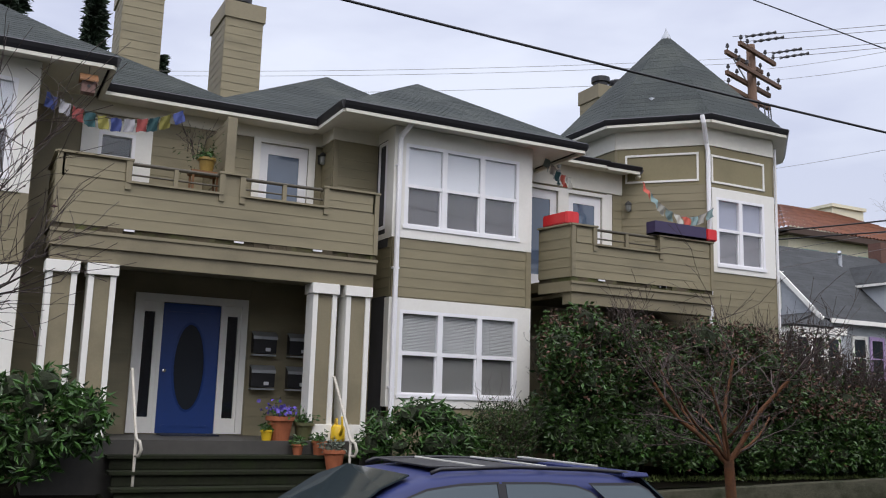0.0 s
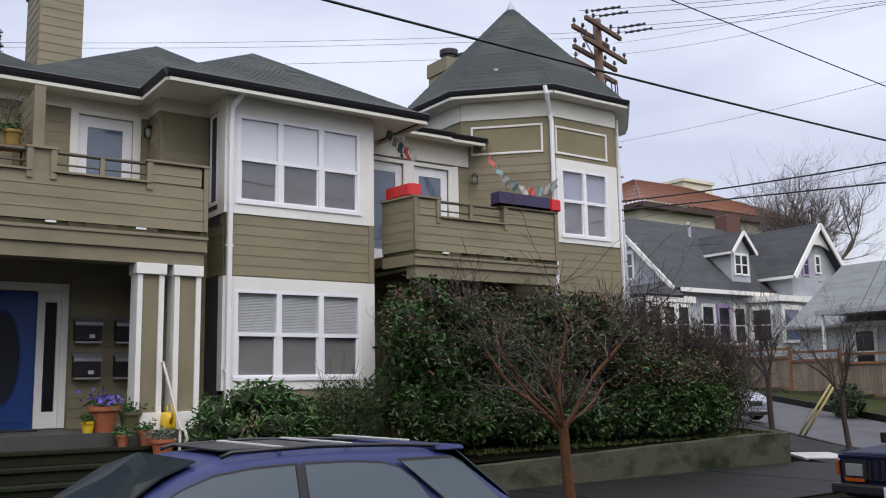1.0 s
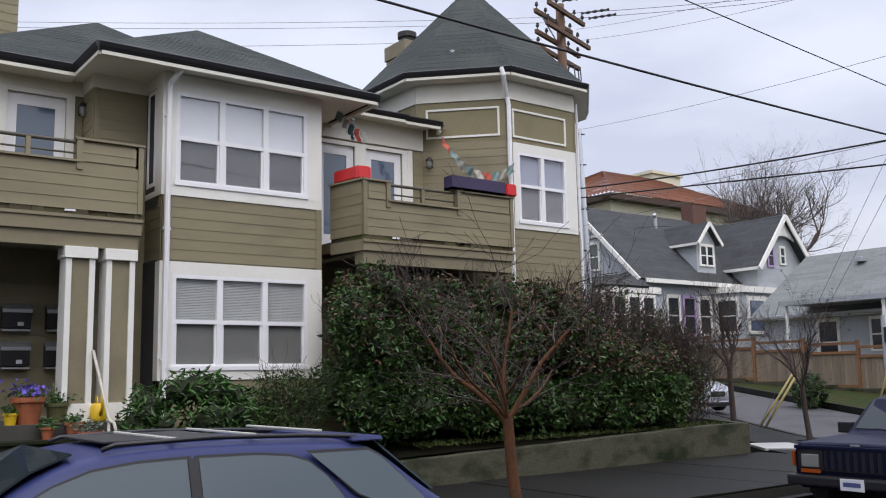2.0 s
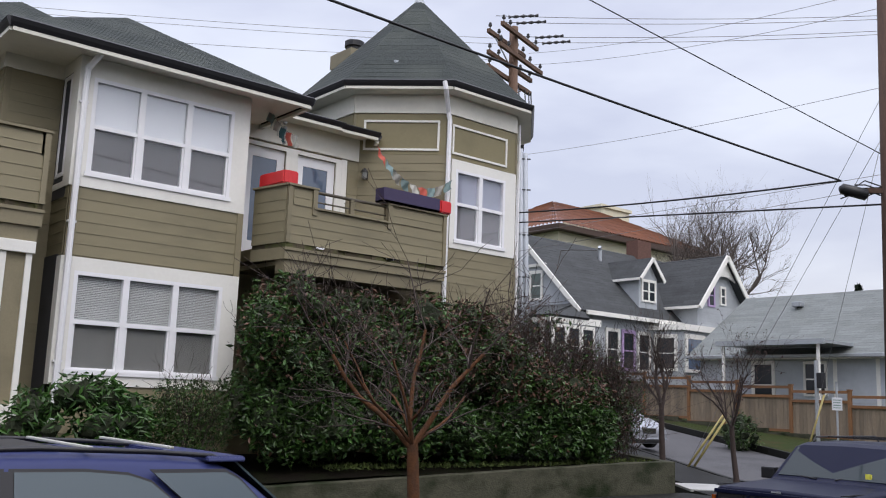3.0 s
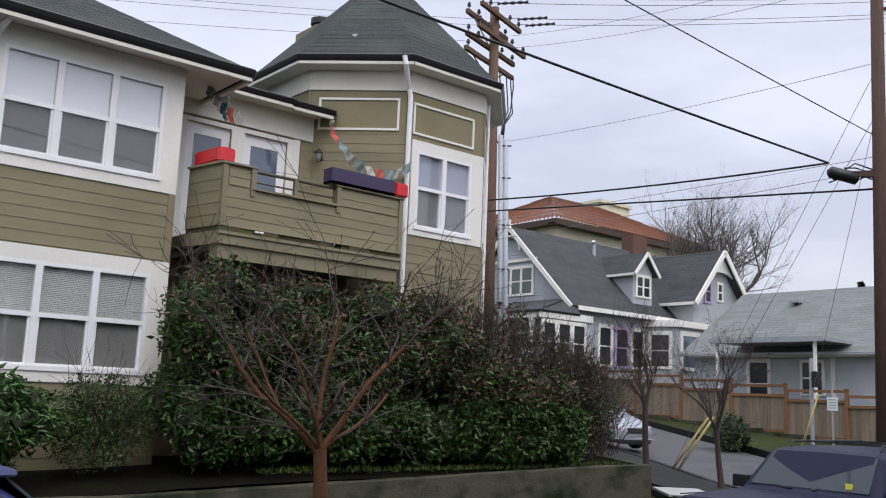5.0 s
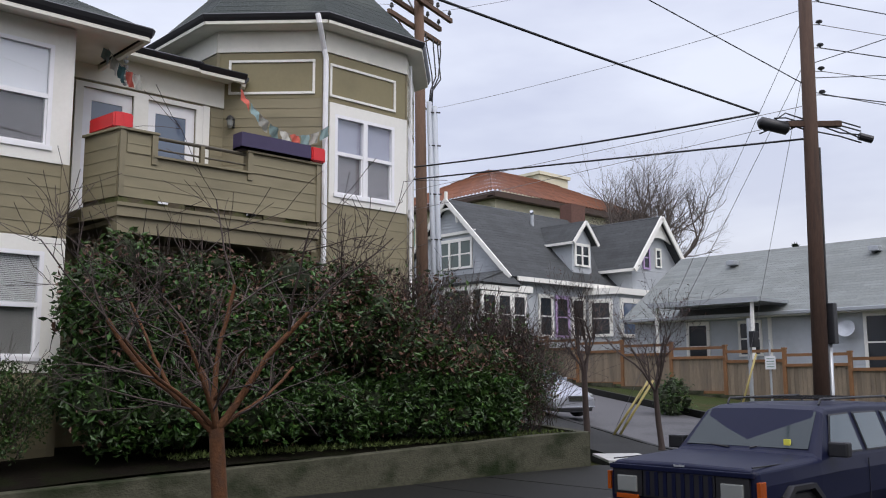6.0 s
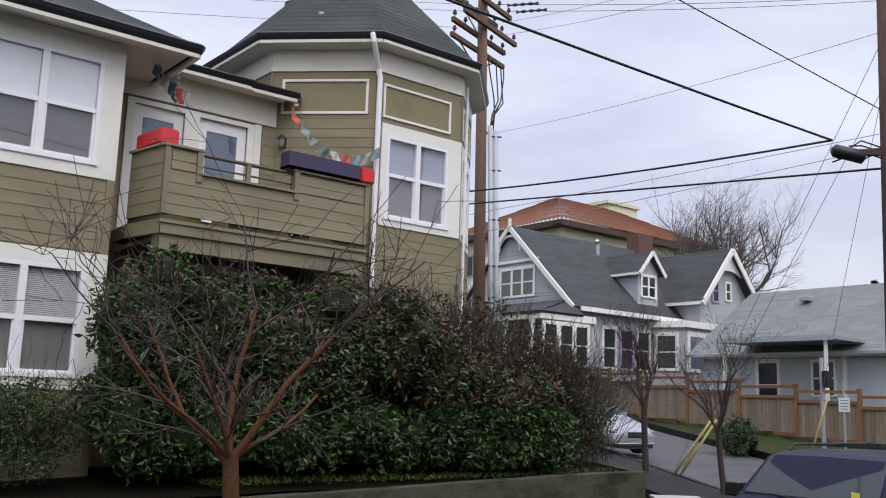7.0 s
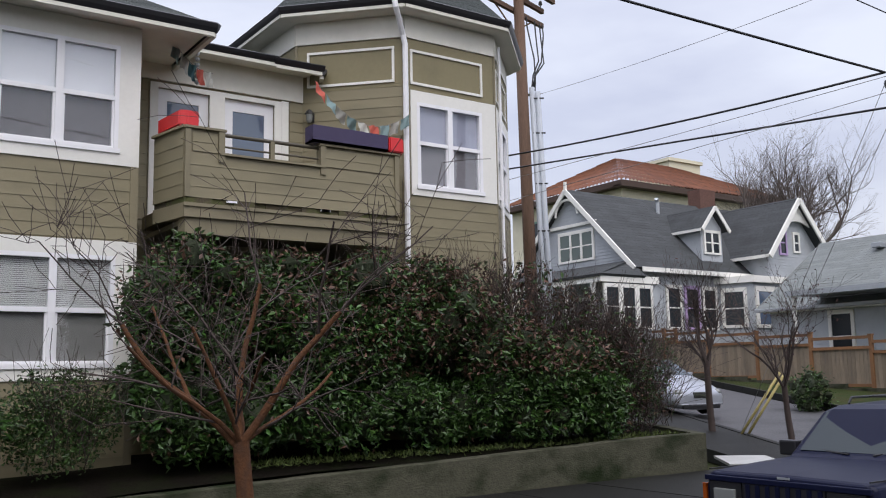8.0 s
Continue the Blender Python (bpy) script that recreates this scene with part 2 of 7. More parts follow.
FLOWER = mat("violet_flower", (0.10, 0.07, 0.35), 0.7, per_island=0.5)

# ---- building blocks ----


def box(bm, x0, x1, y0, y1, z0, z1, bevel=0.0):
    vs = [bm.verts.new(p) for p in ((x0, y0, z0), (x1, y0, z0), (x1, y1, z0), (x0, y1, z0), (x0, y0, z1), (x1, y0, z1), (x1, y1, z1), (x0, y1, z1))]
    fs = [bm.faces.new([vs[i] for i in q]) for q in ((3, 2, 1, 0), (4, 5, 6, 7), (0, 1, 5, 4), (1, 2, 6, 5), (2, 3, 7, 6), (3, 0, 4, 7))]
    if bevel:
        es = {e for f in fs for e in f.edges}
        bmesh.ops.bevel(bm, geom=list(es), offset=bevel, segments=2, affect="EDGES", profile=0.6)
    return fs


def boxes(*rows, bevel=0.0):
    bm = bmesh.new()
    for r in rows:
        box(bm, *r, bevel=bevel)
    return bm


def prism(bm, pts, z0, z1):
    """A solid with the plan pts (counterclockwise) between two heights."""
    lo, hi = [bm.verts.new((*p, z0)) for p in pts], [bm.verts.new((*p, z1)) for p in pts]
    bm.faces.new(lo[::-1])
    bm.faces.new(hi)
    for i in range(len(pts)):
        j = (i + 1) % len(pts)
        bm.faces.new((lo[i], lo[j], hi[j], hi[i]))


def profile(bm, pts, x0, x1):
    """A solid with the section pts in (y, z) drawn out along x."""
    a, b = [bm.verts.new((x0, *p)) for p in pts], [bm.verts.new((x1, *p)) for p in pts]
    bm.faces.new(a)
    bm.faces.new(b[::-1])
    for i in range(len(pts)):
        j = (i + 1) % len(pts)
        bm.faces.new((a[j], a[i], b[i], b[j]))


def tube(bm, pts, radii, sides=8, caps=True):
    pts = [Vector(p) for p in pts]
    if not isinstance(radii, (list, tuple)):
        radii = [radii] * len(pts)
    rings = []
    for i, p in enumerate(pts):
        d = (pts[min(i + 1, len(pts) - 1)] - pts[max(i - 1, 0)]).normalized()
        a = d.orthogonal().normalized() if not rings else (side - d * side.dot(d)).normalized()
        side = a
        b = d.cross(a)
        rings.append([bm.verts.new(p + radii[i] * (math.cos(6.2832 * k / sides) * a + math.sin(6.2832 * k / sides) * b)) for k in range(sides)])
    for r, s in zip(rings, rings[1:]):
        for k in range(sides):
            bm.faces.new((r[k], r[(k + 1) % sides], s[(k + 1) % sides], s[k]))
    if caps:
        bm.faces.new(rings[0][::-1])
        bm.faces.new(rings[-1])


def lathe(bm, section, centre=(0, 0, 0), sides=20):
    c = Vector(centre)
    rings = [[bm.verts.new(c + Vector((r * math.cos(6.2832 * k / sides), r * math.sin(6.2832 * k / sides), z))) for k in range(sides)] for r, z in section]
    for r, s in zip(rings, rings[1:]):
        for k in range(sides):
            bm.faces.new((r[k], r[(k + 1) % sides], s[(k + 1) % sides], s[k]))
    bm.faces.new(rings[0][::-1])
    bm.faces.new(rings[-1])


def part(name, bm, material, parent=None, label="", m=None, smooth=False):
    """Links a bmesh as one mesh object, under a thing or a part if given."""
    if m is not None:
        bm.transform(m)
    bmesh.ops.recalc_face_normals(bm, faces=bm.faces)
    me = bpy.data.meshes.new(name)
    bm.to_mesh(me)
    bm.free()
    me.materials.append(material)
    if smooth:
        me.polygons.foreach_set("use_smooth", [True] * len(me.polygons))
    return hang(new(name, me), parent, label)


def hang(ob, parent=None, label=""):
    if parent is not None:
        ob.parent = parent
        if parent.parent is None:
            ob.matrix_parent_inverse = parent.matrix_basis.inverted()
    if label:
        ob["label"] = label
    return ob


def piece(name, me, parent, m):
    ob = new(name, me)
    ob.parent = parent
    ob.matrix_parent_inverse = parent.matrix_basis.inverted() if parent.parent is None else Matrix()
    ob.matrix_basis = m
    return ob


def thing(name, at, label, category, group="", kind=""):
    ob = new(name)
    ob.empty_display_size = 0.2
    ob.matrix_basis = Matrix.Translation(at)
    return tagged(ob, label, category, group, kind)


def mesh_of(bm, name, material):
    bmesh.ops.recalc_face_normals(bm, faces=bm.faces)
    me = bpy.data.meshes.new(name)
    bm.to_mesh(me)
    bm.free()
    me.materials.append(material)
    return me


def wall_frame(x0, y0, x1, y1):
    """A frame whose x runs along the wall, -y points out of it and z up, for a wall seen from outside with (x0, y0) at its left."""
    d = Vector((x1 - x0, y1 - y0, 0))
    n = d.length
    d /= n
    return Matrix(((d.x, -d.y, 0, x0), (d.y, d.x, 0, y0), (0, 0, 1, 0), (0, 0, 0, 1))), n


BOARDS = {}


def lap_boards(parent, F, x0, x1, z0, z1, step=0.155, proud=0.015):
    """Lapped siding, one board a piece, on the outside of a wall frame."""
    count = max(1, round((z1 - z0) / step))
    h = (z1 - z0) / count
    key = (round(x1 - x0, 3), round(h, 4), proud)
    if key not in BOARDS:
        bm = bmesh.new()
        profile(bm, ((-proud, 0.0), (-proud + 0.002, 0.012), (-0.007, h + 0.012), (0.0, h + 0.012), (0.0, 0.0)), 0, x1 - x0)
        BOARDS[key] = mesh_of(bm, "board", SIDING)
    for i in range(count):
        piece("board", BOARDS[key], parent, F @ Matrix.Translation((x0, 0, z0 + i * h)))


def wall_box(name, parent, F, x0, x1, z0, z1, depth=0.15, holes=(), material=None, label=""):
    """A wall with openings (x0, x1, z0, z1) through it; its outer face lies at y = 0 of the frame."""
    bm = bmesh.new()
    xs = sorted({x0, x1, *[h[0] for h in holes], *[h[1] for h in holes]})
    zs = sorted({z0, z1, *[h[2] for h in holes], *[h[3] for h in holes]})
    for a, b in zip(xs, xs[1:]):
        for c, d in zip(zs, zs[1:]):
            if not any(h[0] <= a and b <= h[1] and h[2] <= c and d <= h[3] for h in holes):
                box(bm, a, b, 0, depth, c, d)
    bmesh.ops.remove_doubles(bm, verts=bm.verts, dist=0.0005)
    return part(name, bm, material or SIDING_PLAIN, parent, label, F)

# ---- ground, roads, pavements ----
U, N = Vector((0.45, 0.893)), Vector((0.893, -0.45))      # along and across the side street


def rise(x, y):
    s = 0.45 * x + 0.893 * y - 20.5
    if s <= 0 or y < 7.3:
        return 0.0
    r = 0.08 * (s * s / 4 if s < 2 else s - 1) * min(1.0, (y - 7.3) / 4.0)
    return min(r, 2.3 + 0.02 * s)


def sheet(name, xs, ys, lift, material, label, category, frame2d=None, thick=0.0, kind="structure", rough=0.0):
    """A piece of ground over a grid, lifted above the lie of the land, with a skirt if thick."""
    bm = bmesh.new()
    g = []
    for u in xs:
        row = []
        for v in ys:
            x, y = (u, v) if frame2d is None else (U.x * u + N.x * v, U.y * u + N.y * v)
            row.append(bm.verts.new((x, y, rise(x, y) + lift + rough * noise.noise(Vector((x * 0.7, y * 0.7, 0))))))
        g.append(row)
    for a, b in zip(g, g[1:]):
        for k in range(len(a) - 1):
            bm.faces.new((a[k], b[k], b[k + 1], a[k + 1]))
    if thick:
        top = list(bm.faces)
        ret = bmesh.ops.extrude_face_region(bm, geom=top)
        bmesh.ops.translate(bm, verts=[v for v in ret["geom"] if isinstance(v, bmesh.types.BMVert)], vec=(0, 0, -thick))
    return tagged(part(name, bm, material), label, category, kind=kind)


def steps(a, b, d):
    n = max(1, round((b - a) / d))
    return [a + (b - a) * i / n for i in range(n + 1)]


far = [-700, -300, -120, -60, *steps(-40, 100, 4), 130, 200, 320, 500, 800]
sheet("ground", far, far, -0.26, GRASS, "dark winter grass and soil between the streets", "ground")
sheet("road", [-300, -100, -40, *steps(-30, 60, 3), 100, 300], steps(2.2, 7.3, 0.8), -0.16, ASPHALT, "dark wet asphalt street with parked cars", "road")
sheet("road", steps(16.0, 70, 1.5), steps(14.0, 18.8, 0.8), -0.12, ASPHALT2, "worn grey asphalt side street running uphill", "road", frame2d=True)
far_verge = sheet("verge", steps(17.5, 60, 1.5), steps(19.02, 25.0, 1.0), 0.03, GRASS, "muddy grass strip in front of the fence", "grass", frame2d=True, thick=0.3, rough=0.05)


def paving(name, x0, x1, y0, y1, z, step, label):
    """A pavement of cast slabs with joints between them."""
    root = tagged(part(name, boxes((x0, x1, y0, y1, z - 0.3, z - 0.02)), SOIL), label, "pavement", kind="structure")
    n = max(1, round((x1 - x0) / step))
    w = (x1 - x0) / n
    bm = bmesh.new()
    box(bm, 0, w - 0.012, 0, y1 - y0, -0.08, 0, bevel=0.006)
    me = mesh_of(bm, "slab", PAVING)
    for i in range(n):
        piece("slab", me, root, pose(x0 + i * w, y0, z + 0.004 * math.sin(i * 2.3)))
    return root


paving("pavement", -14.5, 18.1, 8.12, 11.62, 0.09, 1.5, "wet concrete pavement of cast slabs below the garden wall")
paving("pavement", -20.0, 30.0, -1.3, 2.04, 0.05, 1.5, "concrete pavement on the near side of the street")
tagged(part("planting_strip", boxes((-14.5, 18.1, 7.45, 8.12, -0.3, 0.06)), SOIL), "bare wet soil strip with street trees", "soil", kind="structure")


def kerb(x0, x1, y0, y1, z0, z1, n):
    root = tagged(part("kerb", boxes((x0, x1, y0 + 0.01, y1 - 0.01, z0 - 0.2, z1 - 0.02)), PAVING), "worn grey concrete kerb", "kerb", kind="structure")
    w = (x1 - x0) / n
    bm = bmesh.new()
    box(bm, 0, w - 0.01, 0, y1 - y0, 0, z1 - z0, bevel=0.012)
    me = mesh_of(bm, "kerbstone", PAVING)
    for i in range(n):
        piece("kerbstone", me, root, pose(x0 + i * w, y0, z0))
    return root


kerb(-14.5, 18.1, 7.3, 7.45, -0.20, 0.07, 18)
kerb(-20.0, 30.0, 2.04, 2.2, -0.20, 0.06, 26)


def slanted_kerb(v0, v1, s0, s1, n):
    bm = bmesh.new()
    for i in range(n):
        a, b = s0 + (s1 - s0) * i / n, s0 + (s1 - s0) * (i + 1) / n - 0.02
        lo = []
        for s, v in ((a, v0), (b, v0), (b, v1), (a, v1)):
            p = U * s + N * v
            lo.append((p.x, p.y, rise(p.x, p.y)))
        vs = [bm.verts.new((x, y, z - 0.2)) for x, y, z in lo] + [bm.verts.new((x, y, z + 0.085)) for x, y, z in lo]
        for q in ((3, 2, 1, 0), (4, 5, 6, 7), (0, 1, 5, 4), (1, 2, 6, 5), (2, 3, 7, 6), (3, 0, 4, 7)):
            bm.faces.new([vs[k] for k in q])
    return tagged(part("kerb", bm, PAVING), "grey concrete kerb of the side street", "kerb", kind="structure")


slanted_kerb(13.86, 14.0, 17.5, 60, 28)
slanted_kerb(18.86, 19.0, 17.5, 60, 28)
# corner pavement and the pale ramp by the side street
sheet("pavement", steps(18.0, 60, 1.5), steps(12.2, 13.85, 0.8), 0.07, PAVING, "wet concrete pavement along the side street", "pavement", frame2d=True, thick=0.25)
bm = bmesh.new()
prism(bm, ((18.12, 7.3), (19.2, 7.3), (21.3, 12.3), (19.0, 12.2), (18.12, 11.0)), -0.1, 0.085)
tagged(part("pavement", bm, PAVING), "wet concrete street corner", "pavement", kind="structure")
bm = bmesh.new()
prism(bm, ((18.7, 11.9), (19.35, 11.2), (20.45, 12.5), (19.75, 13.1)), 0.06, 0.105)
tagged(part("kerb_ramp", bm, PALE_PAVING), "pale concrete ramp at the street corner", "ramp", kind="structure")

# garden behind the retaining wall
bm = bmesh.new()
for x0, x1 in ((-12.0, 2.15), (5.75, 18.9)):
    g = []
    for x in steps(x0, x1, 0.5):
        row = []
        for y in steps(11.78, 20.0, 0.45):
            xx = min(x, 17.55 + (y - 11.9) * 0.5)
            z = 0.56 + 0.16 * min(1, (y - 11.8) / 1.5) - 0.16 * max(0, min(1, (10.5 - x) / 4)) + 0.03 * noise.noise(Vector((x, y, 1)))
            row.append(bm.verts.new((xx, y, z)))
        g.append(row)
    for a, b in zip(g, g[1:]):
        for k in range(len(a) - 1):
            if (a[k].co - b[k].co).length > 0.01:
                bm.faces.new((a[k], b[k], b[k + 1], a[k + 1]))
tagged(part("garden_bed", bm, SOIL), "dark wet garden soil under the shrubs", "soil", kind="structure")


def retaining_wall():
    root = thing("retaining_wall", (12, 11.7, 0), "low mossy concrete retaining wall beside the pavement", "wall", kind="structure")
    bm = bmesh.new()
    xs = steps(5.75, 17.8, 0.35)
    top = lambda x: 0.44 + 0.235 * max(0.0, min(1.0, (x - 8.0) / 8.5)) + 0.010 * noise.noise(Vector((x * 1.7, 0, 3)))
    rows = []
    for x in xs:
        t = top(x)
        rows.append([bm.verts.new(p) for p in ((x, 11.62, -0.1), (x, 11.645, t - 0.015), (x, 11.66, t), (x, 11.82, t), (x, 11.84, t - 0.02), (x, 11.84, -0.1))])
    for a, b in zip(rows, rows[1:]):
        for k in range(5):
            bm.faces.new((a[k], b[k], b[k + 1], a[k + 1]))
    bm.faces.new(rows[0])
    part("front_wall", bm, CONCRETE, root)
    bm = bmesh.new()
    box(bm, 0, 0.2, 0, 4.2, -0.1, 0.675, bevel=0.012)
    part("side_wall", bm, CONCRETE, root, m=Matrix.Translation((17.80, 11.64, 0)) @ Matrix.Rotation(radians(-32), 4, "Z") @ Matrix.Translation((-0.18, 0, 0)))
    bm = boxes((-12.0, 2.15, 11.62, 11.8, -0.1, 0.42))
    part("front_wall", bm, CONCRETE, root)


retaining_wall()

# ---- the apartment building ----
house = thing("apartment_building", (7.5, 16, 0), "olive clapboard two-storey apartment building with white trim and a corner turret", "building")
BAY_Y, BACK_Y, PORCH_Z, UP_Z = 13.35, 14.60, 1.19, 3.95


def sash_window(F, x0, x1, z0, z1, cols, blind, name="window", parent=house, rail=0.5, trim=None):
    """A framed window in a wall's opening: frame, sashes, panes, blinds and a room painted dim behind."""
    bm = bmesh.new()
    fw, mid = 0.055, z0 + (z1 - z0) * rail
    box(bm, x0, x1, -0.03, 0.06, z1 - fw, z1)
    box(bm, x0 - 0.02, x1 + 0.02, -0.05, 0.06, z0 - 0.02, z0 + fw * 0.8)
    box(bm, x0, x0 + fw, -0.03, 0.06, z0 + fw * 0.8, z1 - fw)
    box(bm, x1 - fw, x1, -0.03, 0.06, z0 + fw * 0.8, z1 - fw)
    w = (x1 - x0) / cols
    for i in range(1, cols):
        box(bm, x0 + i * w - 0.045, x0 + i * w + 0.045, -0.03, 0.06, z0 + fw * 0.8, z1 - fw)
    for i in range(cols):
        a, b = x0 + i * w + (0.045 if i else fw), x0 + (i + 1) * w - (0.045 if i < cols - 1 else fw)
        box(bm, a, b, -0.022, 0.05, mid - 0.03, mid + 0.03)
        for c, d in ((z0 + fw * 0.8, mid - 0.03),):
            box(bm, a, a + 0.028, -0.005, 0.045, c, d)
            box(bm, b - 0.028, b, -0.005, 0.045, c, d)
            box(bm, a + 0.028, b - 0.028, -0.005, 0.045, c, c + 0.03)
    win = part(name, bm, VINYL, parent, "white vinyl sash window", F)
    for i in range(cols):
        a, b = x0 + i * w + (0.045 if i else fw), x0 + (i + 1) * w - (0.045 if i < cols - 1 else fw)
        for c, d in ((z0 + fw * 0.8, mid - 0.03), (mid + 0.03, z1 - fw)):
            p = part("pane", boxes((a, b, 0.012, 0.018, c, d)), GLASS, win, "", F)
            p.visible_shadow = False
        if blind == "shade":
            # added sheet; its grey stands in for reflection in the lower panes
            part("screen", boxes((a + 0.003, b - 0.003, 0.048, 0.052, z0, mid)), mat("mauve_grey_pane_filler", (0.135, 0.125, 0.13), 0.9, grain=0.12, grain_scale=5), win, "added mauve-grey sheet standing for reflection in the lower sash", F)
            part("roller_shade", boxes((a + 0.004, b - 0.004, 0.026, 0.030, mid + 0.01, z1 - 0.01)), SHADE, win, "pale roller shade half drawn", F)
        elif blind == "mini":
            bm = bmesh.new()
            k = int((z1 - mid) / 0.024)
            for j in range(k):
                z = mid + 0.01 + j * 0.024
                vs = [bm.verts.new(q) for q in ((a, 0.030, z), (b, 0.030, z), (b, 0.044, z + 0.021), (a, 0.044, z + 0.021))]
                bm.faces.new(vs)
            part("blind", bm, BLIND, win, "white slatted blind half drawn", F)
            part("screen", boxes((a + 0.003, b - 0.003, 0.048, 0.052, z0, mid)), CURTAIN, win, "grey screen behind the lower sash", F)
        elif blind == "turret":
            part("curtain", boxes((a + 0.003, b - 0.003, 0.05, 0.054, z0, mid - 0.02)), mat("mauve_grey_curtain", (0.25, 0.235, 0.25), 0.9, grain=0.15, grain_scale=7), win, "mauve-grey curtain", F)
            # upper sheet: the lilac of mirrored sky is put into its colour
            part("curtain", boxes((a + 0.003, b - 0.003, 0.05, 0.054, mid - 0.02, z1)), mat("mirrored_sky_sheet", (0.40, 0.41, 0.50), 0.9, grain=0.12, grain_scale=7), win, "blue-grey sheet standing for mirrored sky", F)
        elif blind == "dim":
            part("shade", boxes((a + 0.003, b - 0.003, 0.11, 0.114, z0, z1)), CURTAIN, win, "", F)
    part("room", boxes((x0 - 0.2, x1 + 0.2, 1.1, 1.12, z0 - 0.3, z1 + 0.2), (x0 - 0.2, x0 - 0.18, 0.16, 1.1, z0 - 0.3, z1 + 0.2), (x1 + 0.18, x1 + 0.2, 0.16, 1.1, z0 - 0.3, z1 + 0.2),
                     (x0 - 0.2, x1 + 0.2, 0.16, 1.1, z0 - 0.32, z0 - 0.3), (x0 - 0.2, x1 + 0.2, 0.16, 1.1, z1 + 0.2, z1 + 0.22)), DARKIN, win, "room box coloured dark for indoor dimness", F)
    return win


def trim_ring(F, x0, x1, z0, z1, ox0, ox1, oz0, oz1, proud=0.028):
    """Flat white boards round an opening."""
    bm = bmesh.new()
    xs, zs = (ox0, x0, x1, ox1), (oz0, z0, z1, oz1)
    for i in range(3):
        for j in range(3):
            if (i, j) != (1, 1):
                box(bm, xs[i], xs[i + 1], -proud, 0.0, zs[j], zs[j + 1])
    bmesh.ops.remove_doubles(bm, verts=bm.verts, dist=0.0005)
    return bm


def bay(xl, xr, side_window=True):
    """One projecting two-storey bay with a window on each floor."""
    F, w = wall_frame(xl, BAY_Y, xr, BAY_Y)
    gu, gl = (0.18, w - 0.27, 4.605, 6.02), (0.17, w - 0.26, 1.87, 3.255)
    wall = wall_box("wall", house, F, 0.0, w, 0.4, 6.34, 0.16, (gu, gl), SIDING_PLAIN, "olive front wall of the projecting bay")
    part("trim", trim_ring(F, *gu, 0.0, w, 4.43, 6.30), WHITE, house, "wide white boards round the upper window", F)
    part("trim", trim_ring(F, *gl, 0.0, w, 1.71, 3.445), WHITE, house, "wide white boards round the lower window", F)
    lap_boards(wall, F, 0.10, w - 0.10, 3.47, 4.42, 0.157)
    lap_boards(wall, F, 0.10, w - 0.10, 0.45, 1.68, 0.157)
    for x in (0.0, w - 0.10):
        for z0, z1 in ((3.445, 4.43), (0.4, 1.71)):
            part("corner_board", boxes((x, x + 0.10, -0.026, 0, z0, z1)), SIDING_PLAIN, house, "", F)
    sash_window(F, *gu, 3, "shade", rail=0.50)
    sash_window(F, *gl, 3, "mini", rail=0.50)
    # the two returns of the bay
    for side, (a, b) in (("left", ((xl, BACK_Y - 0.2), (xl, BAY_Y))), ("right", ((xr, BAY_Y), (xr, BACK_Y + 0.2)))):
        G, d = wall_frame(*a, *b)
        ret = wall_box("wall", house, G, 0, d, 0.4, 6.34, 0.16, (), SIDING_PLAIN, "olive side wall of the bay")
        if side == "left":
            for r in ((d - 0.26, d + 0.028, -0.028, 0, 4.43, 6.30), (d - 0.26, d + 0.028, -0.028, 0, 1.71, 3.445), (0.0, d - 0.26, -0.026, 0, 4.43, 4.52), (0.0, d - 0.26, -0.026, 0, 6.12, 6.30)):
                part("corner_trim", boxes(r), WHITE, house, "white corner board", G)
            part("side_window", boxes((d - 0.62, d - 0.55, -0.03, 0, 4.6, 6.1), (d - 0.33, d - 0.265, -0.03, 0, 4.6, 6.1), (d - 0.55, d - 0.33, -0.03, 0, 4.6, 4.66), (d - 0.55, d - 0.33, -0.03, 0, 6.04, 6.1)), VINYL, house, "narrow white side window", G)
            part("side_pane", boxes((d - 0.55, d - 0.33, -0.012, -0.004, 4.66, 6.04)), BLUEGLASS, house, "", G)
            lap_boards(ret, G, 0, d - 0.02, 3.47, 4.42, 0.157)
            lap_boards(ret, G, 0, d - 0.64, 4.53, 6.1, 0.157)
            lap_boards(ret, G, 0, d - 0.27, 0.45, 3.44, 0.157)
        else:
            lap_boards(ret, G, 0.03, d, 0.45, 6.28, 0.157)
    # downspout at the left corner
    bm = bmesh.new()
    tube(bm, [(xl + 0.16, 12.97, 6.40), (xl + 0.15, 12.99, 6.30), (xl + 0.05, 13.24, 6.10), (xl + 0.05, 13.27, 5.95), (xl + 0.05, 13.27, 0.6)], 0.045, 8)
    for z in (5.6, 3.9, 2.0):
        box(bm, xl - 0.01, xl + 0.11, 13.26, 13.325, z, z + 0.03)
    part("downspout", bm, VINYL, house, "white painted metal downspout", smooth=False)


bay(6.44, 9.085)
bay(-1.67, 1.02)


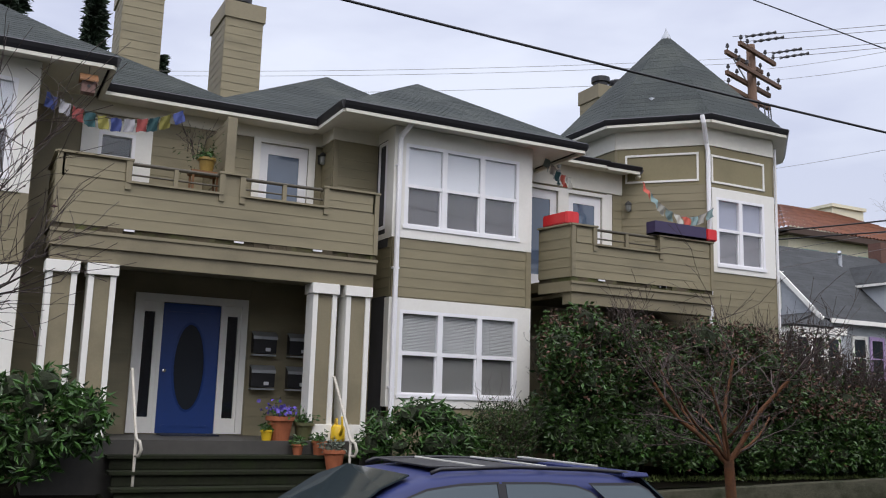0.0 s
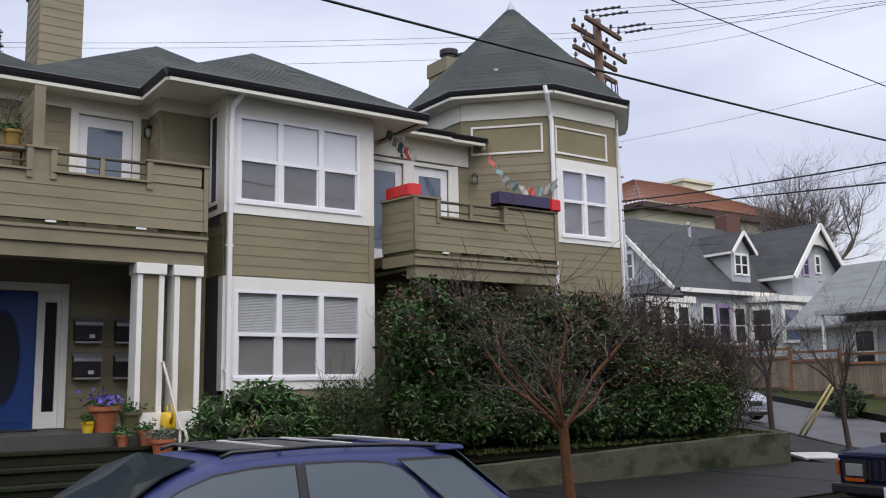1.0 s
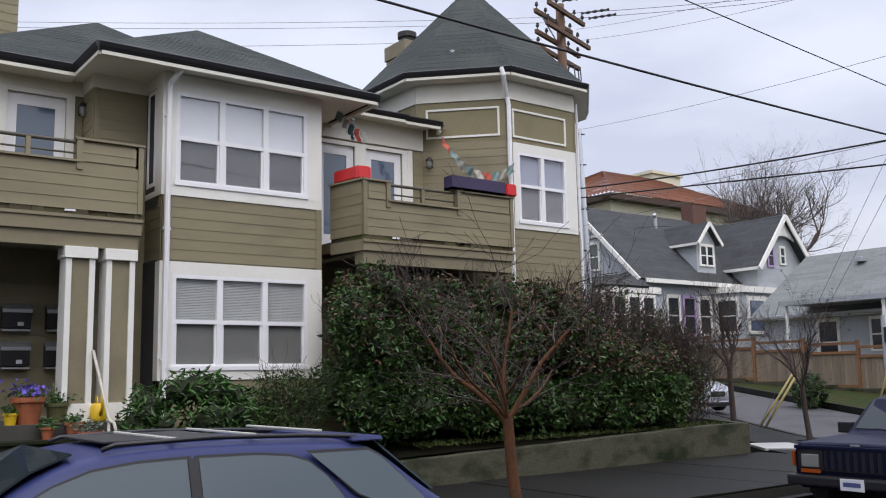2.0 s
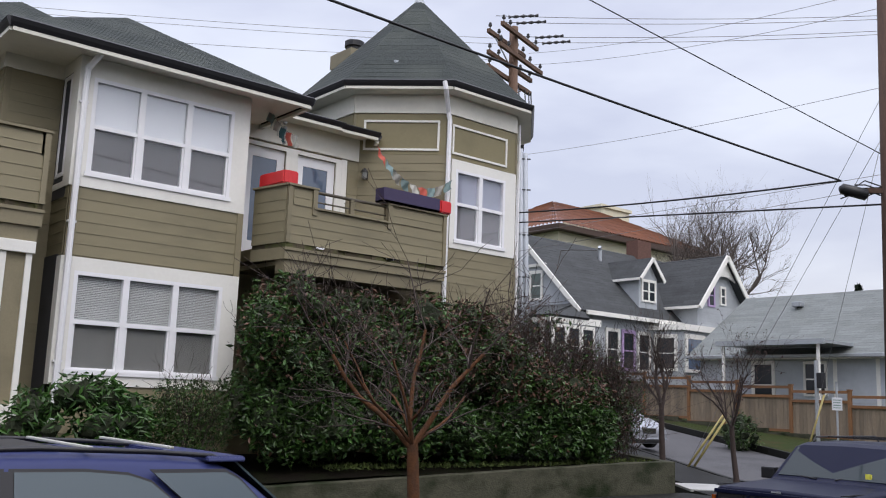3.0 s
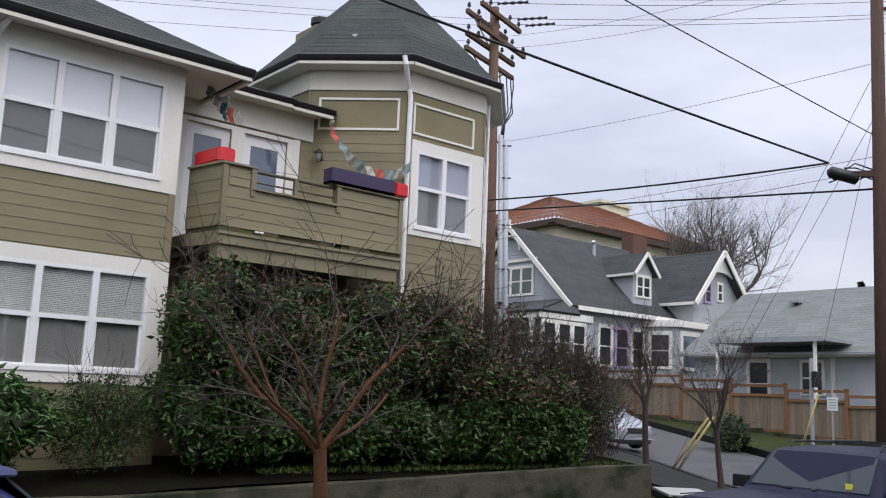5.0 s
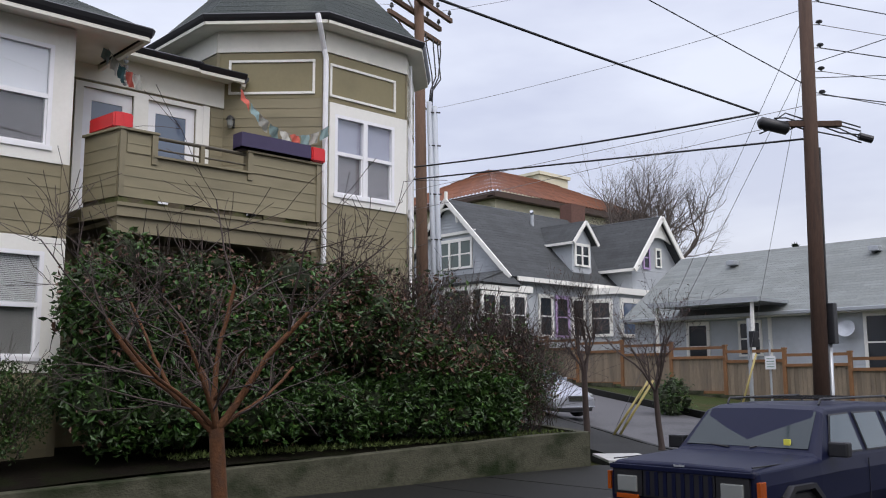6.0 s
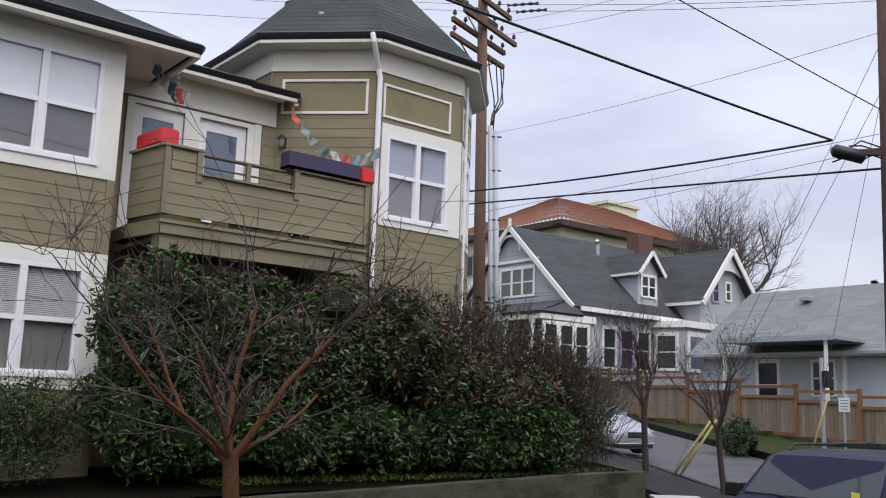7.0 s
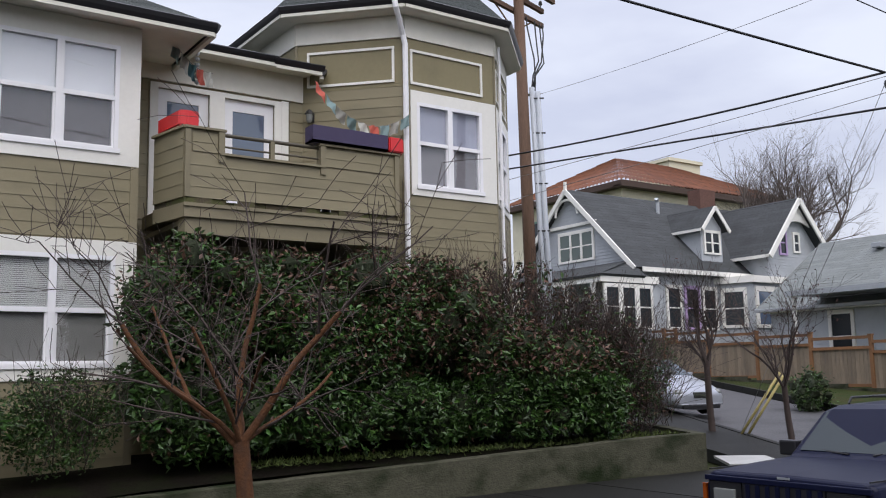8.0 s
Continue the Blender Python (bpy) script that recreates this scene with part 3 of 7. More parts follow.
def hip_roof(ex0, ex1, ey, ridge, ez, rz, back, name="roof"):
    """A shingled hip roof in lapped courses over an eave rectangle, with its soffit and black gutter."""
    (ra, ya), (rb, yb) = ridge
    bm = bmesh.new()
    c = [Vector((ex0, ey, ez)), Vector((ex1, ey, ez)), Vector((ex1, back, ez)), Vector((ex0, back, ez))]
    ra, rb = Vector((ra, ya, rz)), Vector((rb, yb, rz))
    for quad in ((c[0], c[1], ra, ra), (c[1], c[2], rb, ra), (c[3], c[0], ra, rb)):
        courses(bm, *quad)
    roof_part(name, bm, SHINGLE, house, "dark shingled hip roof")
    part("soffit", boxes((ex0 + 0.06, ex1 - 0.06, ey + 0.06, back, ez - 0.12, ez - 0.08)), CREAM, house, "cream boarded soffit")


DECK = []


def roof_part(name, bm, material, parent, label=""):
    """A roof deck with its shingle cover as one joined part."""
    deck = bmesh.new()
    for quad in DECK:
        n = (quad[1] - quad[0]).cross(quad[3] - quad[0]).normalized()
        n = -n if n.z < 0 else n
        pts = [p for i, p in enumerate(quad) if i == 0 or (p - quad[i - 1]).length > 0.001]
        lo, hi = [deck.verts.new(p - n * 0.05) for p in pts], [deck.verts.new(p - n * 0.012) for p in pts]
        deck.faces.new(lo)
        deck.faces.new(hi)
        for i in range(len(pts)):
            j = (i + 1) % len(pts)
            deck.faces.new((lo[i], lo[j], hi[j], hi[i]))
    DECK.clear()
    roof = part(name, deck, material, parent, label)
    part("shingle_cover", bm, material, roof)["kind"] = "stuff"
    return roof


def courses(bm, a, b, c, d, step=0.14):
    """Lapped shingle courses on the slope a, b (eave) up to c, d (ridge), each cut into shingles."""
    DECK.append((a, b, c, d))
    n = max(2, int(((d - a).length + (c - b).length) / 2 / step))
    normal = (b - a).cross(d - a).normalized()
    if normal.z < 0:
        normal = -normal
    rnd = random.Random(int(abs(a.x * 37 + b.y * 91 + d.z * 13)))
    for i in range(n):
        p, q = a.lerp(d, i / n), b.lerp(c, i / n)
        r, s = a.lerp(d, (i + 1) / n), b.lerp(c, (i + 1) / n)
        m = max(1, int((q - p).length / 0.9))
        cuts = [0.0] + sorted(min(0.98, max(0.02, (k + rnd.uniform(-0.3, 0.3)) / m)) for k in range(1, m)) + [1.0]
        for u, v in zip(cuts, cuts[1:]):
            up = normal * (0.0015 + rnd.uniform(0, 0.0025))
            k0, k1 = bm.verts.new(p.lerp(q, u) + up), bm.verts.new(p.lerp(q, v) + up)
            k2, k3 = bm.verts.new(r.lerp(s, v)), bm.verts.new(r.lerp(s, u))
            k4, k5 = bm.verts.new(p.lerp(q, u) - normal * 0.002), bm.verts.new(p.lerp(q, v) - normal * 0.002)
            bm.faces.new((k0, k1, k2, k3))
            bm.faces.new((k4, k5, k1, k0))


def gutter(pts, label="black metal gutter along the eave", z=0.0, h=0.13, lip=0.07):
    """A gutter that follows the eave line pts, with a cream board under it."""
    for p, q in zip(pts, pts[1:]):
        F, d = wall_frame(p[0], p[1], q[0], q[1])
        t = F @ Matrix.Translation((0, 0, p[2]))
        bm = bmesh.new()
        profile(bm, ((-lip, 0.0), (-lip - 0.02, -0.02), (-lip, -h * 0.6), (-lip + 0.03, -h), (0.0, -h), (0.0, 0.0)), -0.03, d + 0.03)
        g = part("gutter", bm, GUTTER, house, label, t)
        part("fascia", boxes((0, d, -0.035, 0.03, -h - 0.055, -h - 0.002)), CREAM, g, "cream fascia board", t)


# main roof behind, then the bay roofs in front of it
EZ = 6.43
bm = bmesh.new()
V3 = Vector
courses(bm, V3((-8.0, 14.15, EZ)), V3((9.3, 14.15, EZ)), V3((9.3, 17.6, 7.48)), V3((-8.0, 17.6, 7.48)))
courses(bm, V3((9.3, 22.0, EZ)), V3((-8.0, 22.0, EZ)), V3((-8.0, 17.6, 7.48)), V3((9.3, 17.6, 7.48)))
peak = V3((6.45, 17.0, 8.28))
for p, q in (((3.6, 14.5), (9.3, 14.5)), ((9.3, 14.5), (9.3, 20.0)), ((9.3, 20.0), (3.6, 20.0)), ((3.6, 20.0), (3.6, 14.5))):
    courses(bm, V3((*p, 6.55)), V3((*q, 6.55)), peak, peak)
peak = V3((-0.6, 17.4, 8.75))
courses(bm, V3((-5.0, 14.3, 6.5)), V3((4.6, 16.3, 7.16)), peak, peak)
courses(bm, V3((4.6, 16.3, 7.16)), V3((4.6, 20.5, 7.20)), peak, peak)
roof_part("roof", bm, SHINGLE, house, "dark shingled main roof")
part("soffit", boxes((1.9, 5.4, 14.17, 15.2, EZ - 0.16, EZ - 0.12)), CREAM, house, "cream soffit over the balcony")
hip_roof(5.38, 9.93, 12.95, ((7.72, 15.35), (7.72, 18.0)), EZ, 7.87, 17.0)
hip_roof(-2.7, 1.92, 12.95, ((-0.4, 15.35), (-0.4, 18.0)), EZ, 8.05, 17.0)
gutter([(1.92, 14.15, EZ), (5.38, 14.15, EZ)])
gutter([(5.38, 14.15, EZ), (5.38, 12.95, EZ), (9.93, 12.95, EZ), (9.93, 15.2, EZ)])
gutter([(-2.7, 12.95, EZ), (1.92, 12.95, EZ), (1.92, 14.15, EZ)])

# entry side: back wall of porch and balcony, bump beside the bay
F0, L0 = wall_frame(1.02, BACK_Y, 6.44, BACK_Y)
door_hole = (1.80, 3.36, PORCH_Z + 0.02, 3.22)
udoor_hole = (3.50, 4.34, 3.95, 6.02)
uwin_hole = (0.95, 1.5, 5.0, 5.80)
back_wall = wall_box("wall", house, F0, 0, L0, 0.4, 6.34, 0.16, (door_hole, udoor_hole, uwin_hole), SIDING_PLAIN, "olive wall behind the porch and balcony")
for a, b, c, d in ((0, 1.66, PORCH_Z, 3.6), (3.50, L0, PORCH_Z, 3.6), (1.6, 3.35, 3.95, 6.0), (4.48, 4.75, 3.95, 6.0)):
    lap_boards(back_wall, F0, a, b, c, d)
part("frieze", boxes((0, L0, -0.03, 0, 6.08, 6.31)), CREAM, house, "cream frieze board under the eave", F0)
FB, LB = wall_frame(5.62, 14.05, 6.44, 14.05)
bump = wall_box("wall", house, FB, 0, LB, PORCH_Z, 6.34, 0.5, (), SIDING_PLAIN, "olive wall corner beside the bay")
lap_boards(bump, FB, 0.08, LB - 0.02, 3.95, 6.1)
lap_boards(bump, FB, 0.08, LB - 0.02, PORCH_Z, 3.6)
FB2, LB2 = wall_frame(5.62, BACK_Y, 5.62, 14.05)
lap_boards(bump, FB2, 0.0, LB2 - 0.03, 3.95, 6.1)
part("corner_board", boxes((0, 0.08, -0.028, 0, PORCH_Z, 6.1)), SIDING_PLAIN, house, "", FB)
part("frieze", boxes((-0.03, LB, -0.03, 0, 6.1, 6.31)), CREAM, house, "cream frieze board", FB)
part("frieze", boxes((0, LB2, -0.03, 0, 6.1, 6.31)), CREAM, house, "cream frieze board", FB2)


def entry_door():
    x0, x1, z0, z1 = door_hole
    F = F0
    bm = boxes((x0 - 0.10, x1 + 0.10, -0.05, 0.0, z1, z1 + 0.12), (x0 - 0.10, x0, -0.05, 0, z0, z1), (x1, x1 + 0.10, -0.05, 0, z0, z1),
               (2.08, 2.13, -0.03, 0.1, z0, z1), (3.03, 3.08, -0.03, 0.1, z0, z1),
               (x0, 2.08, -0.02, 0.08, z0, z0 + 0.24), (3.08, x1, -0.02, 0.08, z0, z0 + 0.24), (x0, 2.08, -0.02, 0.08, z1 - 0.16, z1), (3.08, x1, -0.02, 0.08, z1 - 0.16, z1),
               (x0, x0 + 0.05, -0.02, 0.08, z0 + 0.24, z1 - 0.16), (2.01, 2.08, -0.02, 0.08, z0 + 0.24, z1 - 0.16), (3.08, 3.14, -0.02, 0.08, z0 + 0.24, z1 - 0.16), (x1 - 0.05, x1, -0.02, 0.08, z0 + 0.24, z1 - 0.16))
    frame_ = part("entry_frame", bm, WHITE, house, "white frame with narrow sidelights", F)
    for a, b in ((x0 + 0.05, 2.01), (3.14, x1 - 0.05)):
        part("pane", boxes((a, b, 0.02, 0.03, z0 + 0.24, z1 - 0.16)), mat("dark_entry_glass", (0.012, 0.014, 0.018), 0.08, spec=0.8), frame_, "dark sidelight glass", F)
    bm = boxes((2.13, 3.03, 0.0, 0.05, z0, z1 - 0.01), bevel=0.004)
    for a, b, c, d in ((2.22, 2.94, z0 + 0.10, z0 + 0.13), (2.22, 2.94, z1 - 0.14, z1 - 0.11)):
        box(bm, a, b, -0.012, 0, c, d)
    door = part("entry_door", bm, BLUEDOOR, house, "blue front door with an oval glass", F)
    bm = bmesh.new()
    ring = [(math.cos(6.2832 * k / 36), math.sin(6.2832 * k / 36)) for k in range(36)]
    cx, cz = 2.58, z0 + 1.02
    lo = [bm.verts.new((cx + 0.23 * c, -0.004, cz + 0.66 * s)) for c, s in ring]
    bm.faces.new(lo)
    part("oval_glass", bm, mat("oval_dark_glass", (0.02, 0.026, 0.034), 0.1, spec=0.8), door, "dark oval glass", F)
    bm = bmesh.new()
    for (c0, s0), (c1, s1) in zip(ring, ring[1:] + ring[:1]):
        vs = [bm.verts.new(p) for p in ((cx + 0.23 * c0, -0.016, cz + 0.66 * s0), (cx + 0.23 * c1, -0.016, cz + 0.66 * s1), (cx + 0.265 * c1, -0.002, cz + 0.70 * s1), (cx + 0.265 * c0, -0.002, cz + 0.70 * s0))]
        bm.faces.new(vs)
    part("oval_moulding", bm, BLUEDOOR, door, "", F)
    bm = bmesh.new()
    lathe(bm, ((0.012, 0), (0.012, 0.03), (0.028, 0.04), (0.028, 0.06), (0.01, 0.068)), sides=12)
    part("door_knob", bm, CHROME, door, "metal door knob", F @ Matrix.Translation((2.20, -0.0, z0 + 0.95)) @ Matrix.Rotation(radians(90), 4, "X"))
    part("room", boxes((x0 - 0.1, x1 + 0.1, 0.6, 0.62, z0 - 0.1, z1 + 0.1)), DARKIN, house, "hallway panel coloured dark for indoor dimness", F)


entry_door()


def glazed_door(F, hole, label):
    x0, x1, z0, z1 = hole
    bm = boxes((x0 - 0.12, x1 + 0.12, -0.035, 0.0, z1, z1 + 0.07), (x0 - 0.12, x0, -0.035, 0, z0, z1), (x1, x1 + 0.12, -0.035, 0, z0, z1))
    tr = part("door_trim", bm, WHITE, house, "white door surround", F)
    bm = boxes((x0, x0 + 0.15, 0.03, 0.07, z0, z1), (x1 - 0.15, x1, 0.03, 0.07, z0, z1), (x0 + 0.15, x1 - 0.15, 0.03, 0.07, z1 - 0.18, z1), (x0 + 0.15, x1 - 0.15, 0.03, 0.07, z0, z0 + 0.3))
    d = part("balcony_door", bm, VINYL, house, label, F)
    part("pane", boxes((x0 + 0.15, x1 - 0.15, 0.045, 0.055, z0 + 0.3, z1 - 0.18)), BLUEGLASS, d, "blue-grey reflecting door glass", F)


glazed_door(F0, udoor_hole, "white glazed balcony door")
sash_window(F0, *uwin_hole, 1, "none")
part("trim", trim_ring(F0, *uwin_hole, 0.70, 1.75, 4.85, 6.0), WHITE, house, "white boards round the balcony window", F0)


def wall_lamp(F, x, z, parent=None):
    root = thing("wall_lamp", F @ Vector((x, -0.1, z)), "small dark lantern lamp on the clapboard wall", "lamp", "wall lamps")
    bm = boxes((x - 0.05, x + 0.05, -0.03, 0.0, z - 0.06, z + 0.10), bevel=0.008)
    box(bm, x - 0.015, x + 0.015, -0.12, -0.02, z + 0.05, z + 0.08)
    part("bracket", bm, BLACK, root, "", F)
    bm = bmesh.new()
    lathe(bm, ((0.075, 0.05), (0.05, 0.10), (0.015, 0.13)), (x, -0.12, z), 10)
    part("cap", bm, BLACK, root, "", F)
    bm = bmesh.new()
    lathe(bm, ((0.03, -0.09), (0.05, -0.05), (0.058, 0.05)), (x, -0.12, z), 10)
    part("lantern_glass", bm, LAMPGLASS, root, "clear lantern glass", F)


wall_lamp(F0, 4.56, 5.84)

# porch deck and stairs
tagged(part("porch_floor", boxes((1.25, 6.3, 12.72, BACK_Y, 0.2, PORCH_Z - 0.0)), mat("painted_porch_floor", (0.06, 0.057, 0.05), 0.6, grain=0.1, grain_scale=10, stain=0.4)), "grey painted porch floor", "porch", kind="structure")
stairs = thing("front_stairs", (3.9, 11.8, 0), "dark wet wooden stairs up to the porch", "stairs", kind="structure")
DARKSTEP = mat("dark_mossy_step", (0.018, 0.020, 0.012), 0.8, spec=0.12, grain=0.25, grain_scale=20, stain=0.6, stain_scale=3, stain_color=(0.02, 0.03, 0.01), bump=0.3)
for i in range(6):
    z = PORCH_Z - 0.183 * (i + 1)
    y = 12.72 - 0.29 * i
    part("step", boxes((2.2, 5.7, y - 0.31, y, z - 0.045, z), (2.24, 5.66, y - 0.27, y - 0.25, z - 0.18, z - 0.045), bevel=0.006), DARKSTEP, stairs)
for x in (2.15, 5.7):
    part("stringer", boxes((x, x + 0.05, 10.95, 12.72, -0.1, 0.5)), DARKSTEP, stairs)


def handrail(x):
    root = thing("handrail", (x, 11.6, 0.1), "pale painted metal stair handrail", "handrail", "stair handrails")
    bm = bmesh.new()
    tube(bm, [(x, 13.02, 2.12), (x, 12.92, 2.12), (x, 12.2, 1.28), (x, 12.12, 1.22), (x + 0.03, 12.06, 1.20), (x + 0.05, 12.03, 1.10), (x + 0.03, 12.06, 1.02), (x, 12.12, 1.02)], 0.021, 8)
    part("rail", bm, RAIL, root, smooth=True)
    bm = bmesh.new()
    tube(bm, [(x, 12.16, 1.24), (x, 12.16, 0.3)], 0.019, 8)
    part("post", bm, RAIL, root, smooth=True)


handrail(2.50)
handrail(5.40)


def column(x0, x1, group="porch columns"):
    root = part("column", boxes((x0 + 0.03, x1 - 0.03, 12.99, 13.25, PORCH_Z, 3.5)), SIDING_PLAIN, house, "olive porch column edged with white boards")
    for a, b in ((x0, x0 + 0.075), (x1 - 0.075, x1)):
        part("edge_board", boxes((a, b, 12.955, 13.28, PORCH_Z + 0.24, 3.36), bevel=0.004), WHITE, root)
    part("capital", boxes((x0 - 0.025, x1 + 0.025, 12.925, 13.31, 3.36, 3.515), bevel=0.006), WHITE, root)
    part("plinth", boxes((x0 - 0.01, x1 + 0.01, 12.94, 13.30, PORCH_Z, PORCH_Z + 0.24), bevel=0.006), WHITE, root)


for a, b in ((1.32, 1.70), (1.84, 2.20), (5.02, 5.40), (5.55, 5.94)):
    column(a, b)


def balcony(x0, x1, y0, y1, gaps, left_side, right_side, name, beam=True, zt=4.98, zb=4.02):
    """A balcony with clapboard parapet, cap, pipe rails in its gaps, rotten edge and band below."""
    root = part("balcony", boxes((x0 + 0.02, x1 - 0.02, y0 + 0.05, y1, 3.80, 3.98)), SIDING_PLAIN, house, name)
    F, L = wall_frame(x0, y0, x1, y0)
    cuts = [0.0]
    for a, b in gaps:
        cuts += [a - x0, b - x0]
    cuts.append(L)
    low = zt - 0.31
    lap_boards(root, F, 0.06, L - 0.06, zb, low - 0.02, 0.155)
    part("parapet_core", boxes((0, L, 0.0, 0.10, zb, low)), SIDING_PLAIN, root, "", F)
    for i in range(0, len(cuts), 2):
        a, b = cuts[i], cuts[i + 1]
        part("parapet_core", boxes((a, b, 0.0, 0.10, low, zt)), SIDING_PLAIN, root, "", F)
        if b - a > 0.5:
            lap_boards(root, F, a + 0.09 * (i == 0), b - 0.09, low + 0.02, zt - 0.05, 0.14)
        part("parapet_cap", boxes((a - 0.02, b + 0.02, -0.045, 0.14, zt - 0.005, zt + 0.03), bevel=0.006), SIDING_PLAIN, root, "", F)
        for e in ((a, b) if 0 < i else (b,)):
            if 0.01 < e < L - 0.01:
                s = 1 if e == a else -1
                part("gap_trim", boxes((min(e, e + s * 0.08), max(e, e + s * 0.08), -0.035, 0.0, low - 0.10, zt - 0.005)), SIDING_PLAIN, root, "", F)
    for a, b in gaps:
        a, b = a - x0, b - x0
        part("gap_sill", boxes((a - 0.06, b + 0.06, -0.05, 0.13, low - 0.005, low + 0.025)), SIDING_PLAIN, root, "", F)
        bm = bmesh.new()
        for z in (zt - 0.025, zt - 0.18):
            tube(bm, [F @ Vector((a, 0.05, z)), F @ Vector((b, 0.05, z))], 0.026 if z > zt - 0.1 else 0.014, 8)
        part("pipe_rail", bm, mat("dark_olive_rail", (0.075, 0.065, 0.045), 0.6), root, "dark olive rail across the gap")
        k = (a + b) / 2
        part("rail_post", boxes((k - 0.03, k + 0.03, 0.02, 0.08, low, zt - 0.03)), SIDING_PLAIN, root, "", F)
    part("corner_board", boxes((-0.01, 0.06, -0.03, 0, zb, zt - 0.005)), SIDING_PLAIN, root, "", F)
    part("corner_board", boxes((L - 0.06, L + 0.01, -0.03, 0, zb, zt - 0.005)), SIDING_PLAIN, root, "", F)
    for (p, q), out in left_side + right_side:
        G, d = wall_frame(*p, *q)
        part("side_parapet", boxes((0, d, 0.0, 0.10, zb, zt)), SIDING_PLAIN, root, "", G)
        lap_boards(root, G, 0.02, d - 0.03, zb, zt - 0.05, 0.155)
        part("parapet_cap", boxes((0.0, d, -0.045, 0.14, zt, zt + 0.032)), SIDING_PLAIN, root, "", G)
        part("band", boxes((0, d, 0.0, 0.08, 3.72, zb - 0.07)), SIDING_PLAIN, root, "", G)
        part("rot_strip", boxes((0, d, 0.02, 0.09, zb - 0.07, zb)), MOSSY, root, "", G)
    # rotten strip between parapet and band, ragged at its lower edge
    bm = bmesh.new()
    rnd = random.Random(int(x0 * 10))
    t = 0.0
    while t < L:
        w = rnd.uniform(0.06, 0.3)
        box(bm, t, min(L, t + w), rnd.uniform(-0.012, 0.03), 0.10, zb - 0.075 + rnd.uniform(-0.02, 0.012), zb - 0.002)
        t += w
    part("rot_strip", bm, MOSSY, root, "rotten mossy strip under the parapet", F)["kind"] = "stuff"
    for k in range(3):
        t = rnd.uniform(0.1, 0.8) * L
        part("flashing", boxes((t, t + 0.14, -0.02, 0.0, zb - 0.035, zb - 0.008)), VINYL, root, "bit of pale flashing", F)
    part("band", boxes((-0.01, L + 0.01, -0.012, 0.08, 3.72, zb - 0.075)), SIDING_PLAIN, root, "", F)
    part("band_lip", boxes((-0.02, L + 0.02, -0.035, 0.02, zb - 0.12, zb - 0.075)), SIDING_PLAIN, root, "", F)
    if beam:
        part("beam", boxes((0.02, L - 0.02, 0.03, 0.30, 3.515, 3.72)), SIDING_PLAIN, root, "", F)
    part("balcony_ceiling", boxes((x0 + 0.05, x1 - 0.05, y0 + 0.3, y1, 3.66, 3.72)), SIDING_PLAIN, root)
    return root


left_balcony = balcony(1.32, 6.0, 12.95, BACK_Y - 0.03, ((2.28, 3.50), (3.88, 5.10)), [(((1.32, 14.2), (1.32, 12.95)), -1)], [(((6.0, 12.95), (6.0, 14.0)), 1)], "olive clapboard balcony over the porch with a rotten lower edge")
balcony(9.47, 12.62, 12.65, 14.5, ((9.98, 11.36),), [(((9.32, 13.45), (9.47, 12.65)), -1)], [(((12.62, 12.65), (12.98, 13.6)), 1)], "olive clapboard balcony between bay and turret", zt=4.865, zb=3.975)
# privacy screen on the left balcony
bm = boxes((3.57, 3.71, 12.97, 13.07, 4.98, 5.86))
part("screen_post", bm, SIDING_PLAIN, left_balcony)
G, d = wall_frame(3.60, BACK_Y, 3.60, 13.05)
bm = bmesh.new()
for i in range(6):
    box(bm, 0, d, 0, 0.03, 4.98 + i * 0.15, 4.98 + i * 0.15 + 0.14)
part("privacy_screen", bm, SIDING_PLAIN, left_balcony, "sloping board screen between the balcony halves", G)

# recess between bay and turret
F2, L2 = wall_frame(9.085, BACK_Y, 12.25, BACK_Y)
d1, d2 = (0.62, 1.40, 3.98, 5.96), (1.64, 2.46, 3.98, 5.96)
recess = wall_box("wall", house, F2, 0, L2, 0.4, 6.6, 0.16, (d1, d2), SIDING_PLAIN, "olive wall behind the small balcony")
glazed_door(F2, d1, "white glazed balcony door")
glazed_door(F2, d2, "white glazed balcony door")
part("frieze", boxes((0, 2.95, -0.04, 0, 6.07, 6.6)), CREAM, house, "weathered cream boards over the balcony doors", F2)
part("door_board", boxes((2.585, 2.70, -0.03, 0, 3.98, 6.05)), WHITE, house, "white board beside the balcony doors", F2)
lap_boards(recess, F2, 2.73, L2, 3.98, 6.06)
lap_boards(recess, F2, 0.02, 0.48, 3.98, 6.06)
lap_boards(recess, F2, 0.02, L2, 0.5, 3.6)
bm = bmesh.new()
courses(bm, Vector((9.5, 14.22, 6.60)), Vector((12.18, 14.22, 6.60)), Vector((12.6, 15.6, 7.0)), Vector((9.5, 15.6, 7.0)))
roof_part("roof", bm, SHINGLE, house, "small shingled roof over the balcony doors")
gutter([(9.6, 14.22, 6.62), (11.4, 14.22, 6.60), (12.18, 14.20, 6.55), (12.32, 14.5, 6.55)], "bent black gutter over the small balcony", h=0.10)
part("soffit", boxes((9.3, 12.1, 14.25, 14.6, 6.50, 6.53)), CREAM, house, "cream soffit")

# ---- turret ----
TC, TA = Vector((14.13, 15.57)), 1.79
R_IN = TA * 1.2071
oct_pts = [(TC.x + R_IN / math.cos(radians(22.5)) * math.sin(radians(22.5 + 45 * k)), TC.y - R_IN / math.cos(radians(22.5)) * math.cos(radians(22.5 + 45 * k))) for k in range(-5, 3)]


